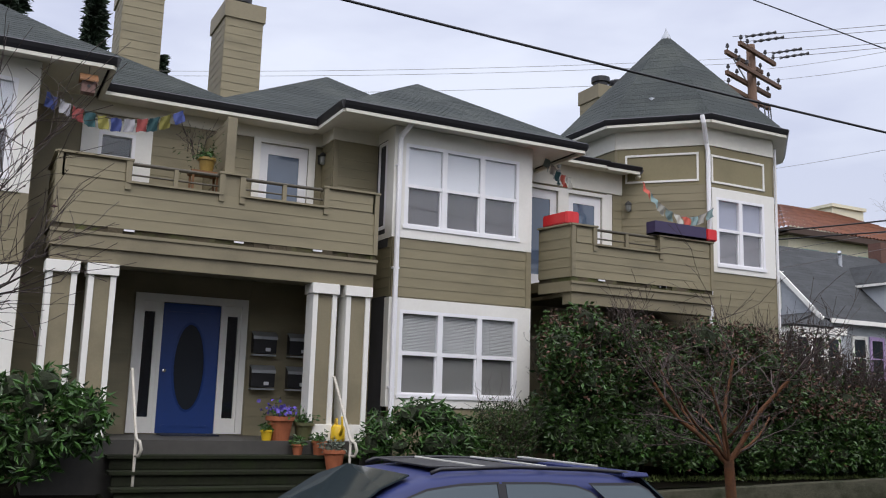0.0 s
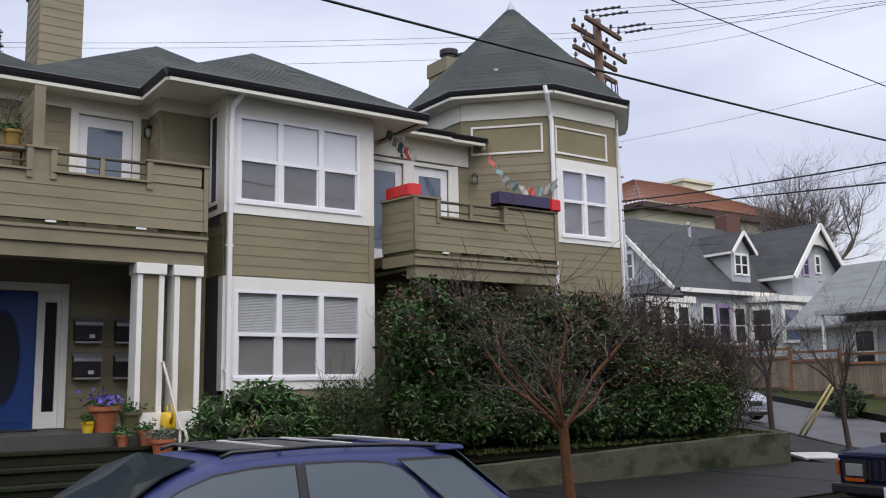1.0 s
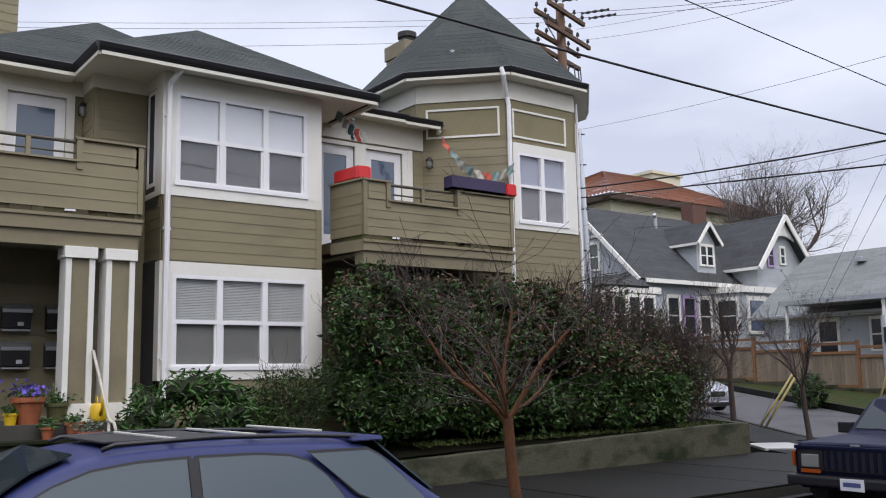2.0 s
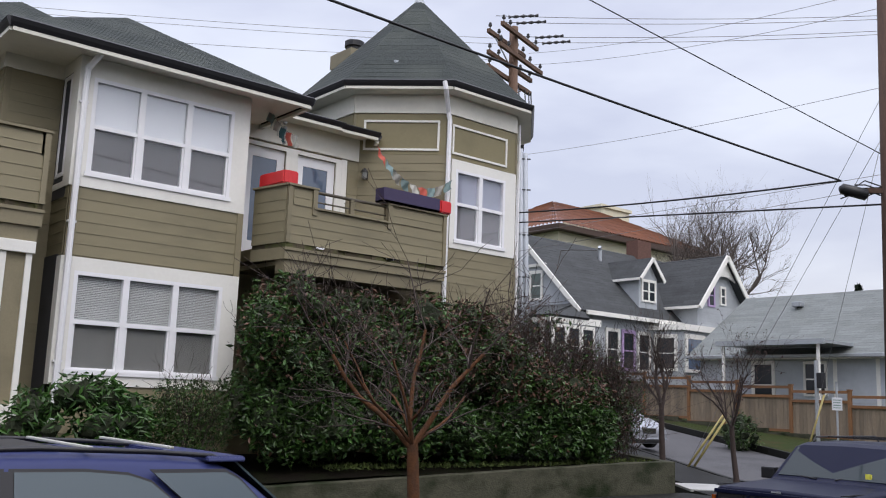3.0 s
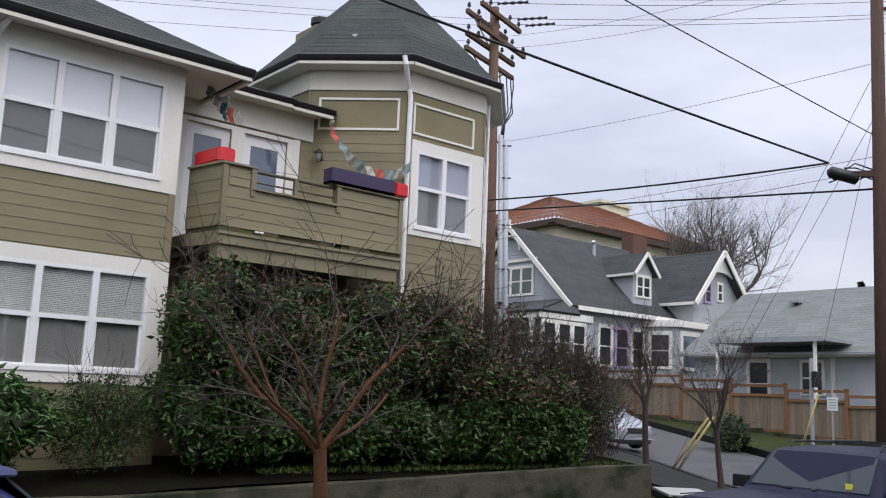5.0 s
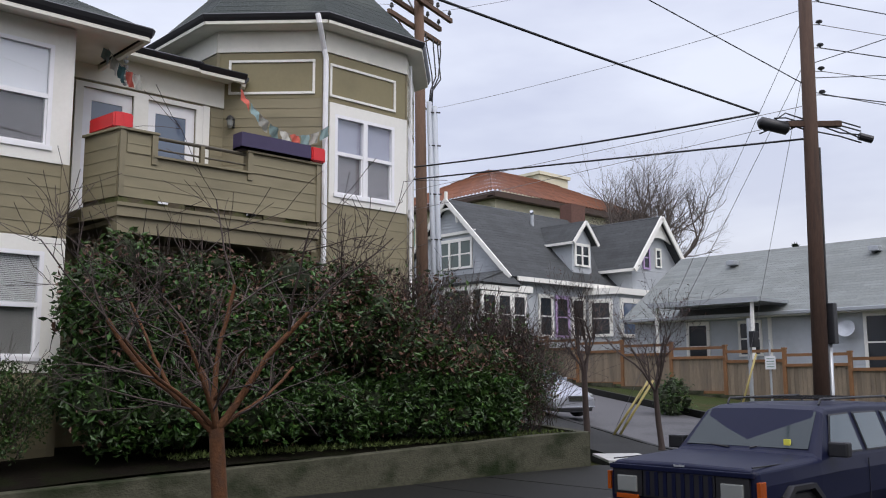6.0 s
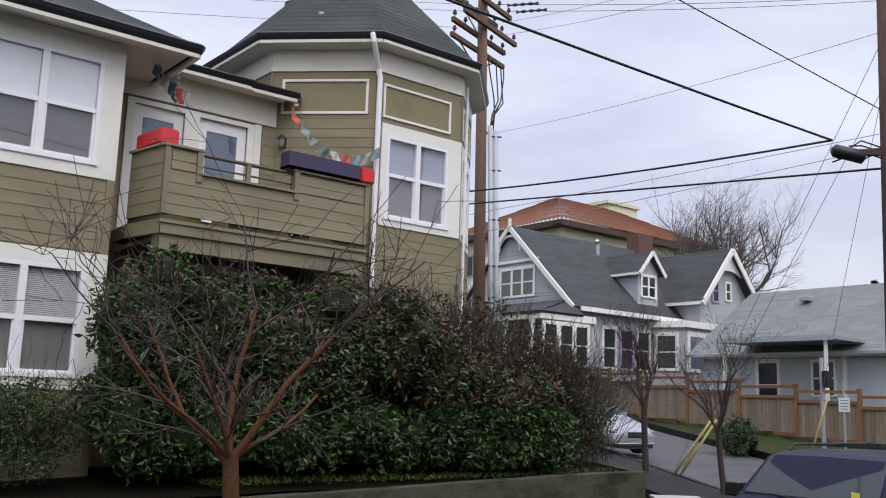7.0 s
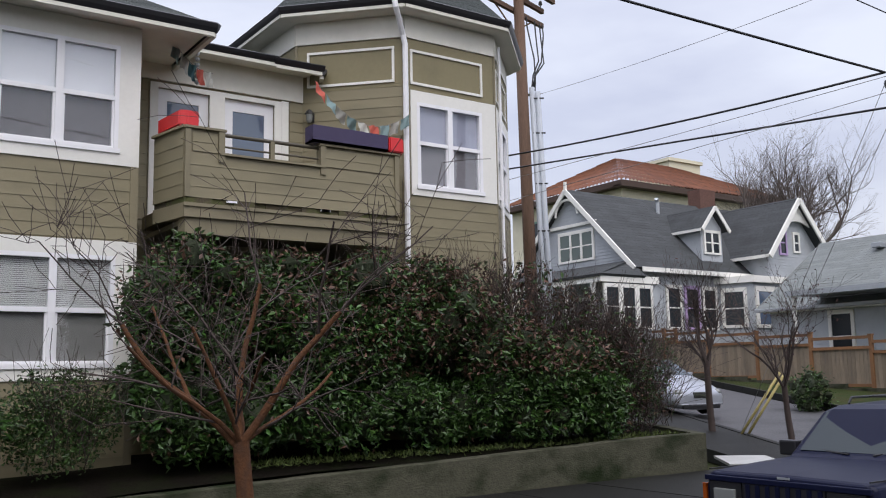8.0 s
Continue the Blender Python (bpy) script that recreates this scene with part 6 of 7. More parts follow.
        tube(bm, [m @ Vector((1.95, s * 0.54, 1.60)), m @ Vector((2.0, s * 0.54, 1.665)), m @ Vector((3.7, s * 0.54, 1.675)), m @ Vector((3.8, s * 0.54, 1.60))], 0.014, 6)
        part("roof_rail", bm, BLACK, root, "black roof rack rail")
        part("door_line", boxes((x0 + 2.345, x0 + 2.353, yc + s * 0.872 - 0.004, yc + s * 0.872 + 0.004, zg + 0.5, zg + 1.0)), BLACK, root)
        bm = bmesh.new()
        tube(bm, [m @ Vector((1.30, s * 0.12 + 0.05, 1.125)), m @ Vector((1.36, s * 0.42 + 0.2, 1.16))], 0.012, 5)
        part("wiper", bm, BLACK, root, "black wiper")
    for cx in (2.3, 3.0, 3.6):
        part("rack_bar", boxes((x0 + cx, x0 + cx + 0.04, yc - 0.54, yc + 0.54, zg + 1.655, zg + 1.675)), BLACK, root, "black roof rack bar")
    panel(root, "windscreen", [m @ Vector(p) for p in ((1.325, -0.70, 1.135), (1.325, 0.70, 1.135), (1.715, 0.625, 1.525), (1.715, -0.625, 1.525))], SCREENGLASS, "upright windscreen", 0.01)
    part("sticker", boxes((x0 + 1.345, x0 + 1.372, yc - 0.50, yc - 0.43, zg + 1.17, zg + 1.235)), mat("yellow_sticker", (0.65, 0.62, 0.08), 0.6), root, "small yellow sticker")
    part("bumper", boxes((x0 - 0.06, x0 + 0.10, yc - 0.88, yc + 0.88, zg + 0.46, zg + 0.60), bevel=0.03), BLACK, root, "black bumper")
    p = part("number_plate", boxes((x0 - 0.075, x0 - 0.062, yc - 0.15, yc + 0.15, zg + 0.44, zg + 0.59), bevel=0.003), PLATE, root, "pale number plate")
    part("plate_bar", boxes((x0 - 0.078, x0 - 0.074, yc - 0.11, yc + 0.11, zg + 0.49, zg + 0.545)), PLATEINK, p, "dark blue bar")
    part("bonnet_badge", boxes((x0 + 0.055, x0 + 0.062, yc - 0.06, yc + 0.06, zg + 0.995, zg + 1.015)), STEEL, root, "small pale badge")
    part("hood_edge", boxes((x0 + 0.065, x0 + 1.22, yc - 0.78, yc - 0.765, zg + 1.03, zg + 1.042), (x0 + 0.065, x0 + 1.22, yc + 0.765, yc + 0.78, zg + 1.03, zg + 1.042)), BLACK, root)
    root.matrix_basis = Matrix.Translation((0.09, 0, 0)) @ root.matrix_basis @ Matrix.Diagonal((1, 1, 0.93, 1))


off_roader()


def sedan():
    root_at = Vector((25.85, 20.0, 0.3))
    root = thing("parked_car", root_at, "silver saloon car parked on the side street", "car", "parked cars")
    # nose points down the street
    m = Matrix.Translation((25.30, 18.0, rise(25.35, 18.8) - 0.10)) @ Matrix.Rotation(math.atan2(0.97, 0.20), 4, "Z") @ Matrix.Rotation(radians(-3.5), 4, "Y")
    st = [(0.0, section(0.6, 0.70, 0.62, 0.58, 0.5, 0.62, 0.64, 0.2)), (0.12, section(0.72, 0.82, 0.74, 0.68, 0.62, 0.74, 0.76, 0.2)), (0.55, section(0.80, 0.90, 0.84, 0.80, 0.7, 0.86, 0.90, 0.2)), (1.25, section(0.82, 0.91, 0.86, 0.92, 0.78, 0.97, 1.0, 0.2)),
          (1.6, section(0.82, 0.91, 0.86, 0.94, 0.70, 1.14, 1.17, 0.2)), (2.1, section(0.82, 0.91, 0.86, 0.96, 0.60, 1.38, 1.43, 0.2)), (2.8, section(0.82, 0.91, 0.86, 0.97, 0.58, 1.42, 1.47, 0.2)), (3.5, section(0.82, 0.91, 0.86, 0.98, 0.60, 1.34, 1.38, 0.2)),
          (4.0, section(0.82, 0.90, 0.85, 0.98, 0.74, 1.06, 1.09, 0.2)), (4.7, section(0.78, 0.86, 0.8, 0.94, 0.7, 0.99, 1.01, 0.25)), (4.85, section(0.7, 0.8, 0.7, 0.85, 0.6, 0.9, 0.9, 0.3))]
    body = part("body", loft(st, m), SILVER, root, smooth=True)
    mod = body.modifiers.new("soft", "SUBSURF")
    mod.levels = mod.render_levels = 2
    part("grille", boxes((-0.005, 0.09, -0.26, 0.26, 0.52, 0.68), bevel=0.02), BLACK, root, "dark grille", m)
    for k in range(4):
        part("grille_bar", boxes((-0.015, 0.02, -0.25, 0.25, 0.545 + k * 0.035, 0.555 + k * 0.035)), CHROME, root, "chrome grille bar", m)
    part("air_intake", boxes((-0.0, 0.06, -0.6, 0.6, 0.24, 0.34), bevel=0.02), BLACK, root, "dark lower air intake", m)
    part("bumper_strip", boxes((-0.02, 0.05, -0.68, 0.68, 0.35, 0.38), bevel=0.01), CHROME, root, "bright bumper strip", m)
    for s in (-1, 1):
        bm = bmesh.new()
        bmesh.ops.create_uvsphere(bm, u_segments=16, v_segments=10, radius=1.0, matrix=Matrix.Translation((0.22, s * 0.60, 0.66)) @ Matrix.Diagonal((0.16, 0.17, 0.09, 1)))
        part("headlight", bm, LAMPGLASS, root, "oval clear headlight", m, smooth=True)
        for wx in (0.95, 3.85):
            wheel(root, m @ pose(wx, s * 0.82, 0.32, -90 * s), 0.32, 0.2)
        panel(root, "side_window", [m @ Vector((x, s * (0.865 + (0.60 - 0.865) * (z - 0.96) / 0.45 + 0.012), z)) for x, z in ((1.75, 1.0), (2.25, 1.36), (3.3, 1.36), (3.8, 1.02))][:: (1 if s < 0 else -1)], CARGLASS, "", 0.006)
        part("wing_mirror", boxes((1.75, 1.87, s * 1.0 - 0.08, s * 1.0 + 0.08, 0.98, 1.10), bevel=0.03), SILVER, root, "", m)
    panel(root, "windscreen", [m @ Vector(p) for p in ((1.32, -0.70, 1.025), (1.32, 0.70, 1.025), (2.08, 0.54, 1.425), (2.08, -0.54, 1.425))], CARGLASS, "raked windscreen", 0.014)


sedan()

# ---- bird house under the far bay's eave ----
bird = thing("bird_house", (1.62, 13.0, 6.0), "small weathered wooden bird house hanging under the eave", "bird house")
bm = boxes((1.52, 1.70, 12.93, 13.09, 5.86, 6.02), bevel=0.006)
part("box", bm, mat("faded_pink_wood", (0.22, 0.13, 0.11), 0.8, grain=0.15, grain_scale=20, stain=0.4), bird)
bm = bmesh.new()
profile(bm, ((12.89, 6.01), (13.01, 6.12), (13.13, 6.01), (13.13, 6.03), (13.01, 6.145), (12.89, 6.03)), 1.49, 1.73)
part("roof", bm, FENCEPOST, bird, "little pitched roof")
bm = bmesh.new()
lathe(bm, ((0.022, 0), (0.022, 0.006)), sides=12)
part("hole", bm, BLACK, bird, "round dark entrance", Matrix.Translation((1.61, 12.928, 5.95)) @ Matrix.Rotation(radians(90), 4, "X"))
bm = bmesh.new()
tube(bm, [(1.61, 13.01, 6.13), (1.61, 13.01, 6.31)], 0.006, 5)
part("hanger", bm, WIRE, bird)

# ---- poles and wires ----


def beam_between(p, q, w, h):
    """A square timber from p to q."""
    bm = bmesh.new()
    d = Vector(q) - Vector(p)
    box(bm, 0, d.length, -w / 2, w / 2, -h / 2, h / 2, bevel=0.008)
    x = d.normalized()
    y = Vector((0, 0, 1)).cross(x).normalized()
    z = x.cross(y)
    bm.transform(Matrix(((x.x, y.x, z.x, p[0]), (x.y, y.y, z.y, p[1]), (x.z, y.z, z.z, p[2]), (0, 0, 0, 1))))
    return bm


def insulator(root, p, up=0.22):
    bm = bmesh.new()
    lathe(bm, ((0.015, 0), (0.015, up * 0.4), (0.05, up * 0.45), (0.055, up * 0.65), (0.035, up * 0.7), (0.045, up * 0.85), (0.02, up)), p, 10)
    part("insulator", bm, CERAMIC, root, "dark pin insulator")


def cable(p, q, sag, r, material, name, label, group="overhead wires"):
    p, q = Vector(p), Vector(q)
    bm = bmesh.new()
    n = 24
    tube(bm, [p.lerp(q, i / n) - Vector((0, 0, sag * 4 * (i / n) * (1 - i / n))) for i in range(n + 1)], r, 6)
    ob = part(name, bm, material, None, smooth=True)
    return tagged(ob, label, "wire", group)


def service_pole():
    root = thing("utility_pole", (20.48, 19.0, 0.3), "reddish brown wooden utility pole with stacked crossarms", "utility pole", "utility poles")
    bm = bmesh.new()
    base, top = Vector((20.48, 19.0, 0.0)), Vector((20.27, 19.0, 12.55))
    tube(bm, [base, base.lerp(top, 0.5), top], [0.17, 0.15, 0.125], 12)
    part("pole", bm, WOODPOLE, root, smooth=True)
    at = lambda z: base.lerp(top, z / 12.55)
    d = Vector((0.95, 0.31, 0)).normalized()
    nrm = Vector((d.y, -d.x, 0))
    for z, l, r in ((12.28, 1.0, 1.25), (12.02, 1.25, 1.0), (11.62, 1.15, 1.55), (11.40, 1.25, 1.45), (10.98, 1.3, 1.40)):
        c = at(z)
        s = 0.15 if z in (12.28, 11.62) else -0.15
        off = nrm * s
        part("crossarm", beam_between(c - d * l + off, c + d * r + off, 0.10, 0.125), WOODPOLE, root, "weathered timber crossarm")
        for t in ((-l + 0.1, -l * 0.5, r * 0.5, r - 0.1) if z != 10.98 else (-l + 0.15,)):
            insulator(root, c + d * t + off + Vector((0, 0, 0.06)))
    for a, b in ((-0.9, 12.02), (0.8, 12.0), (-0.95, 10.98), (0.95, 10.98)):
        c = at(b)
        part("brace", beam_between(c + d * a - nrm * 0.16, at(b - 0.55) - nrm * 0.16, 0.03, 0.04), STEEL if b > 11.5 else WOODPOLE, root, "diagonal crossarm brace")
    c = at(10.98)
    part("hanger", beam_between(c + d * 0.62 + Vector((0, 0, 0.5)), c + d * 0.62, 0.08, 0.08), WOODPOLE, root)
    part("hanger", beam_between(c + d * 1.25 + Vector((0, 0, 0.5)), c + d * 1.25, 0.08, 0.08), WOODPOLE, root)
    # drop cables looping down to the conduits
    for k, (a, zz, w) in enumerate(((0.75, 10.75, 0.55), (1.0, 10.7, 0.8), (1.15, 10.8, 0.35), (0.35, 11.0, 0.3))):
        p, q = at(10.9) + d * a, at(8.85) + d * (0.18 + 0.05 * k) + nrm * 0.17
        bm = bmesh.new()
        tube(bm, [p, p + Vector((0.02, 0, -0.3)), p.lerp(q, 0.55) + d * w * 0.5, q + d * 0.15 * w + Vector((0, 0, 0.4)), q], 0.020, 6)
        part("drop_cable", bm, WIRE, root, "black looping drop cable", smooth=True)
    out = Vector((0.83, -0.56, 0.0))
    for k in range(2):
        bm = bmesh.new()
        o = out * (0.24 + 0.145 * k)
        tube(bm, [at(0.1) + o + out * 0.12, at(8.9 - 0.12 * k) + o], 0.070, 12)
        part("conduit", bm, PVC, root, "pale grey conduit pipe", smooth=True)
    for z in (5.2, 6.4, 7.7, 8.6):
        part("strap", beam_between(at(z) + out * 0.15 + nrm * 0.09, at(z) + out * 0.46 + nrm * 0.09, 0.02, 0.04), BLACK, root, "dark fixing strap")
    bm = bmesh.new()
    tube(bm, [at(8.8) + d * 0.15, at(8.75) + d * 0.5, at(8.95) + d * 0.9], [0.03, 0.025, 0.015], 6)
    part("service_head", bm, WIRE, root, "black splice by the conduits")
    return at, d


p1, p1d = service_pole()


def street_pole():
    root = thing("utility_pole", (18.28, 7.62, 0.08), "tall dark brown wooden utility pole at the street corner", "utility pole", "utility poles")
    base, top = Vector((18.28, 7.62, 0.0)), Vector((18.62, 7.62, 9.7))
    at = lambda z: base.lerp(top, z / 9.7)
    bm = bmesh.new()
    tube(bm, [base, at(4.6), top], [0.122, 0.112, 0.098], 14)
    part("pole", bm, DARKPOLE, root, smooth=True)
    bm = bmesh.new()
    tube(bm, [at(5.2) + Vector((0.11, -0.08, 0)), at(2.45) + Vector((0.13, -0.08, 0)), at(2.08) + Vector((0.16, -0.09, 0))], 0.018, 6)
    part("riser_cable", bm, WIRE, root, "black riser cable", smooth=True)
    bm = bmesh.new()
    tube(bm, [at(2.14) + Vector((0.15, -0.09, 0)), at(0) + Vector((0.16, -0.09, 0))], 0.036, 10)
    part("riser_pipe", bm, STEEL, root, "grey riser pipe", smooth=True)
    part("meter_box", boxes((18.44, 18.58, 7.42, 7.56, 2.12, 2.74), bevel=0.015), BLACK, root, "dark equipment box")
    arm = Vector((0.72, -0.70, 0.0))
    c = at(5.58)
    part("crossarm", beam_between(c - arm * 0.35, c + arm * 0.48, 0.08, 0.09), DARKPOLE, root, "short dark crossarm")
    bm = bmesh.new()
    e0, e1 = c - arm * 0.80 + Vector((0, 0, 0.03)), c - arm * 0.34 + Vector((0, 0, -0.07))
    tube(bm, [e0 - arm * 0.02, e0 + arm * 0.03, e1 - arm * 0.03, e1], [0.04, 0.10, 0.105, 0.05], 12)
    part("splice_case", bm, BLACK, root, "black cable splice case", smooth=True)
    bm = bmesh.new()
    tube(bm, [c + arm * 0.75 + Vector((0, 0, -0.2)), c + arm * 0.95 + Vector((0, 0, -0.26))], [0.06, 0.06], 10)
    part("splice_case", bm, BLACK, root, "small black cable splice case")
    for k in range(7):
        z = 6.06 + k * 0.392
        bm = bmesh.new()
        p = at(z)
        tube(bm, [p + arm * 0.08, p + arm * 0.21], 0.009, 5)
        part("spool_bracket", bm, STEEL, root, "wire bracket")
        insulator(root, p + arm * 0.21, 0.08)
    for k in range(5):
        rng = random.Random(k)
        p = at(5.43 + 0.063 * k)
        bm = bmesh.new()
        tube(bm, [p - arm * (0.80 - 0.06 * k), p - arm * 0.38 + Vector((0, 0, rng.uniform(-0.06, 0.22))), p + Vector((0, 0, rng.uniform(-0.1, 0.13))) - arm * 0.13, p + arm * 0.45 + Vector((0, 0, rng.uniform(-0.13, 0.06))), p + arm * 0.78 + Vector((0, 0, -0.16))], 0.012, 6)
        part("jumper_cable", bm, WIRE, root, "black looping cable", smooth=True)
    bm = bmesh.new()
    tube(bm, [at(8.46), at(8.46) + arm * 0.76], 0.03, 8)
    part("upper_arm", bm, DARKPOLE, root)
    return at, arm


p2, p2a = street_pole()
hub = Vector((17.62, 8.03, 5.68))
cable(hub, (-14, 10.87, 7.745), 0.27, 0.017, WIRE, "telephone_cable", "thick black cable along the street")
cable(p2(6.26) - p2a * 0.10, (-12, 10.56, 10.1), 0.04, 0.009, WIRE, "telephone_cable", "thin black cable along the street")
cable(hub, (16.25, 32.8, 8.84), 0.69, 0.017, WIRE, "telephone_cable", "black cable running on behind the turret")
cable(p2(5.35), (16.25, 49.7, 8.71), 0.0, 0.017, WIRE, "telephone_cable", "black cable running on behind the turret")
cable(p1(8.95) + p1d * 0.9, p2(7.51), 0.10, 0.005, THINWIRE, "thin_wire", "thin wire between the poles")
cable(p1(11.7) + p1d * 0.9, p2(9.03), 0.2, 0.005, THINWIRE, "thin_wire", "thin wire between the poles")
cable(p1(12.1) + p1d * 1.0, p2(9.4), 0.2, 0.005, THINWIRE, "thin_wire", "thin wire between the poles")
# high-voltage lines off the top of the service pole
for k, (t, z) in enumerate(((-1.1, 12.35), (-0.6, 12.35), (0.6, 12.35), (1.1, 12.35))):
    s = p1(12.2) + p1d * t + Vector((0, 0, 0.28))
    e = s + Vector((26, -16, 4.8 + 0.2 * k))
    cable(s, e, 0.7, 0.009, THINWIRE, "power_line", "thin high power line")
    string = thing("strain_insulator", s.lerp(e, 0.025), "dark string insulator on a power line", "insulator", "string insulators")
    bm = bmesh.new()
    a, b = s.lerp(e, 0.012), s.lerp(e, 0.040)
    tube(bm, [a.lerp(b, i / 8) - Vector((0, 0, 0.06)) for i in range(9)], [0.02 if i % 2 else 0.055 for i in range(9)], 8)
    part("string", bm, CERAMIC, string)
for k, (t, z) in enumerate(((-1.0, 11.7), (-0.5, 11.7), (-1.2, 11.0))):
    s = p1(z) + p1d * t + Vector((0, 0, 0.15))
    cable(s, s + Vector((-30, 14, -1.2)), 0.5, 0.006, THINWIRE, "power_line", "thin wire towards the roofs")
# wires leaving the street pole to the right and across the street
for k in range(7):
    s = p2(6.06 + k * 0.392) + p2a * 0.21
    cable(s, s + Vector((19, -8.2 + 0.38 * k, 1.0 + 0.08 * k)), 0.25, 0.006 if k % 2 else 0.009, THINWIRE if k % 2 else WIRE, "street_wire", "wire running on along the street")
for k, (dx, dy, dz) in enumerate(((9, -16, 5.5), (14, -15, 1.0), (16, -12, -2.2), (-6, 30, -1.0), (-5.4, 30, -1.6))):
    s = p2(6.56 - 0.22 * k)
    cable(s, s + Vector((dx, dy, dz)), 0.2, 0.007 if k < 3 else 0.005, WIRE if k < 3 else THINWIRE, "street_wire", "wire crossing the street")
# guy wires with yellow guards


def guy(base, guard_top, end, label):
    base, guard_top, end = Vector(base), Vector(guard_top), Vector(end)
    root = thing("guy_wire", base, label, "guy wire", "guy wires")
    bm = bmesh.new()
    tube(bm, [base, end], 0.005, 5)
    part("wire", bm, THINWIRE, root)
    bm = bmesh.new()
    tube(bm, [base + (guard_top - base) * 0.03, guard_top], 0.030, 8)
    part("guard", bm, mat("faded_yellow_guard", (0.34, 0.28, 0.10), 0.6, grain=0.08), root, "faded yellow plastic guard", smooth=True)


guy((23.0, 15.1, 0.12), (23.74, 14.42, 1.60), p2(7.45), "thin guy wire with a faded yellow guard at the kerb")
guy((23.12, 15.0, 0.12), (23.80, 14.36, 1.55), p2(6.69), "thin guy wire with a faded yellow guard at the kerb")
guy((28.62, 14.95, 0.2), (28.86, 14.36, 2.28), p2(6.82), "thin guy wire with a pale yellow guard near the fence")

sign = thing("street_sign", (31.1, 15.1, 0.35), "grey metal sign post with a small pale plate", "sign")
bm = bmesh.new()
tube(bm, [(31.05, 15.10, 0.3), (31.05, 15.10, 2.75)], 0.035, 8)
part("post", bm, STEEL, sign)
bm = boxes((-0.15, 0.15, -0.012, 0.0, -0.20, 0.20), bevel=0.004)
plate = part("plate", bm, PLATE, sign, "pale green-edged plate", Matrix.Translation((30.98, 15.06, 2.05)) @ Matrix.Rotation(radians(-62), 4, "Z"))
for k in range(4):
    part("text_bar", boxes((-0.11, 0.11, -0.016, -0.012, 0.11 - 0.08 * k, 0.13 - 0.08 * k)), mat("green_sign_ink", (0.05, 0.16, 0.10), 0.6), plate, "green bar", Matrix.Translation((30.98, 15.06, 2.05)) @ Matrix.Rotation(radians(-62), 4, "Z"))
lamp = thing("signal_post", (31.5, 16.0, 0.4), "grey steel post with a dark box near the fence", "post")
bm = bmesh.new()
tube(bm, [(31.5, 16.0, 0.3), (31.5, 16.0, 3.45)], 0.065, 10)
part("post", bm, STEEL, lamp)
part("top_box", boxes((31.36, 31.64, 15.75, 15.93, 2.55, 3.05), bevel=0.02), BLACK, lamp, "dark box on the post")

# ---- fence ----


def fence(x, ya, yb, label, step=2.35):
    root = thing("fence", (x, (ya + yb) / 2, 0.6), label, "fence")
    n = max(1, round((yb - ya) / step))
    w = (yb - ya) / n
    bm = bmesh.new()
    box(bm, -0.06, 0.06, -0.06, 0.06, 0, 1.95, bevel=0.01)
    box(bm, -0.075, 0.075, -0.075, 0.075, 1.95, 2.0)
    post = mesh_of(bm, "post", FENCEPOST)
    bm = bmesh.new()
    box(bm, -0.03, 0.03, 0, w, -0.05, 0.05)
    rail = mesh_of(bm, "rail", FENCEPOST)
    bw = 0.145
    bm = bmesh.new()
    box(bm, -0.012, 0.012, 0, bw - 0.008, 0, 1.30)
    slat = mesh_of(bm, "slat", FENCEWOOD)
    for i in range(n + 1):
        y = ya + i * w
        z = rise(x, y) + 0.02
        piece("post", post, root, pose(x, y, z - 0.1))
        if i == n:
            break
        for h in (0.22, 1.46, 1.80):
            piece("rail", rail, root, pose(x - 0.02, y, z + h))
        for k in range(int(w / bw)):
            piece("slat", slat, root, pose(x + 0.02, y + 0.03 + k * bw, z + 0.18))


fence(34.5, 7.5, 27.5, "weathered cedar board fence with orange brown posts and rails")
fence(35.2, 27.5, 30.0, "weathered cedar board fence in front of the old house")
tagged(part("fence_footing", (lambda bm: ([box(bm, 34.38, 34.62, 7.5 + i * 2, 9.5 + i * 2, rise(34.5, 8.5 + i * 2) - 0.3, rise(34.5, 8.5 + i * 2) + 0.16) for i in range(10)], bm)[1])(bmesh.new()), CONCRETE), "low mossy concrete footing under the fence", "wall", kind="structure")

# ---- houses beyond ----


def clap(F, x0, x1, z0, z1, step=0.14):
    bm = bmesh.new()
    n = int((z1 - z0) / step)
    for i in range(n):
        z = z0 + i * step
        profile(bm, ((-0.02, z), (-0.004, z + step), (0.0, z + step), (0.0, z)), x0, x1)
    bm.transform(F)
    return bm


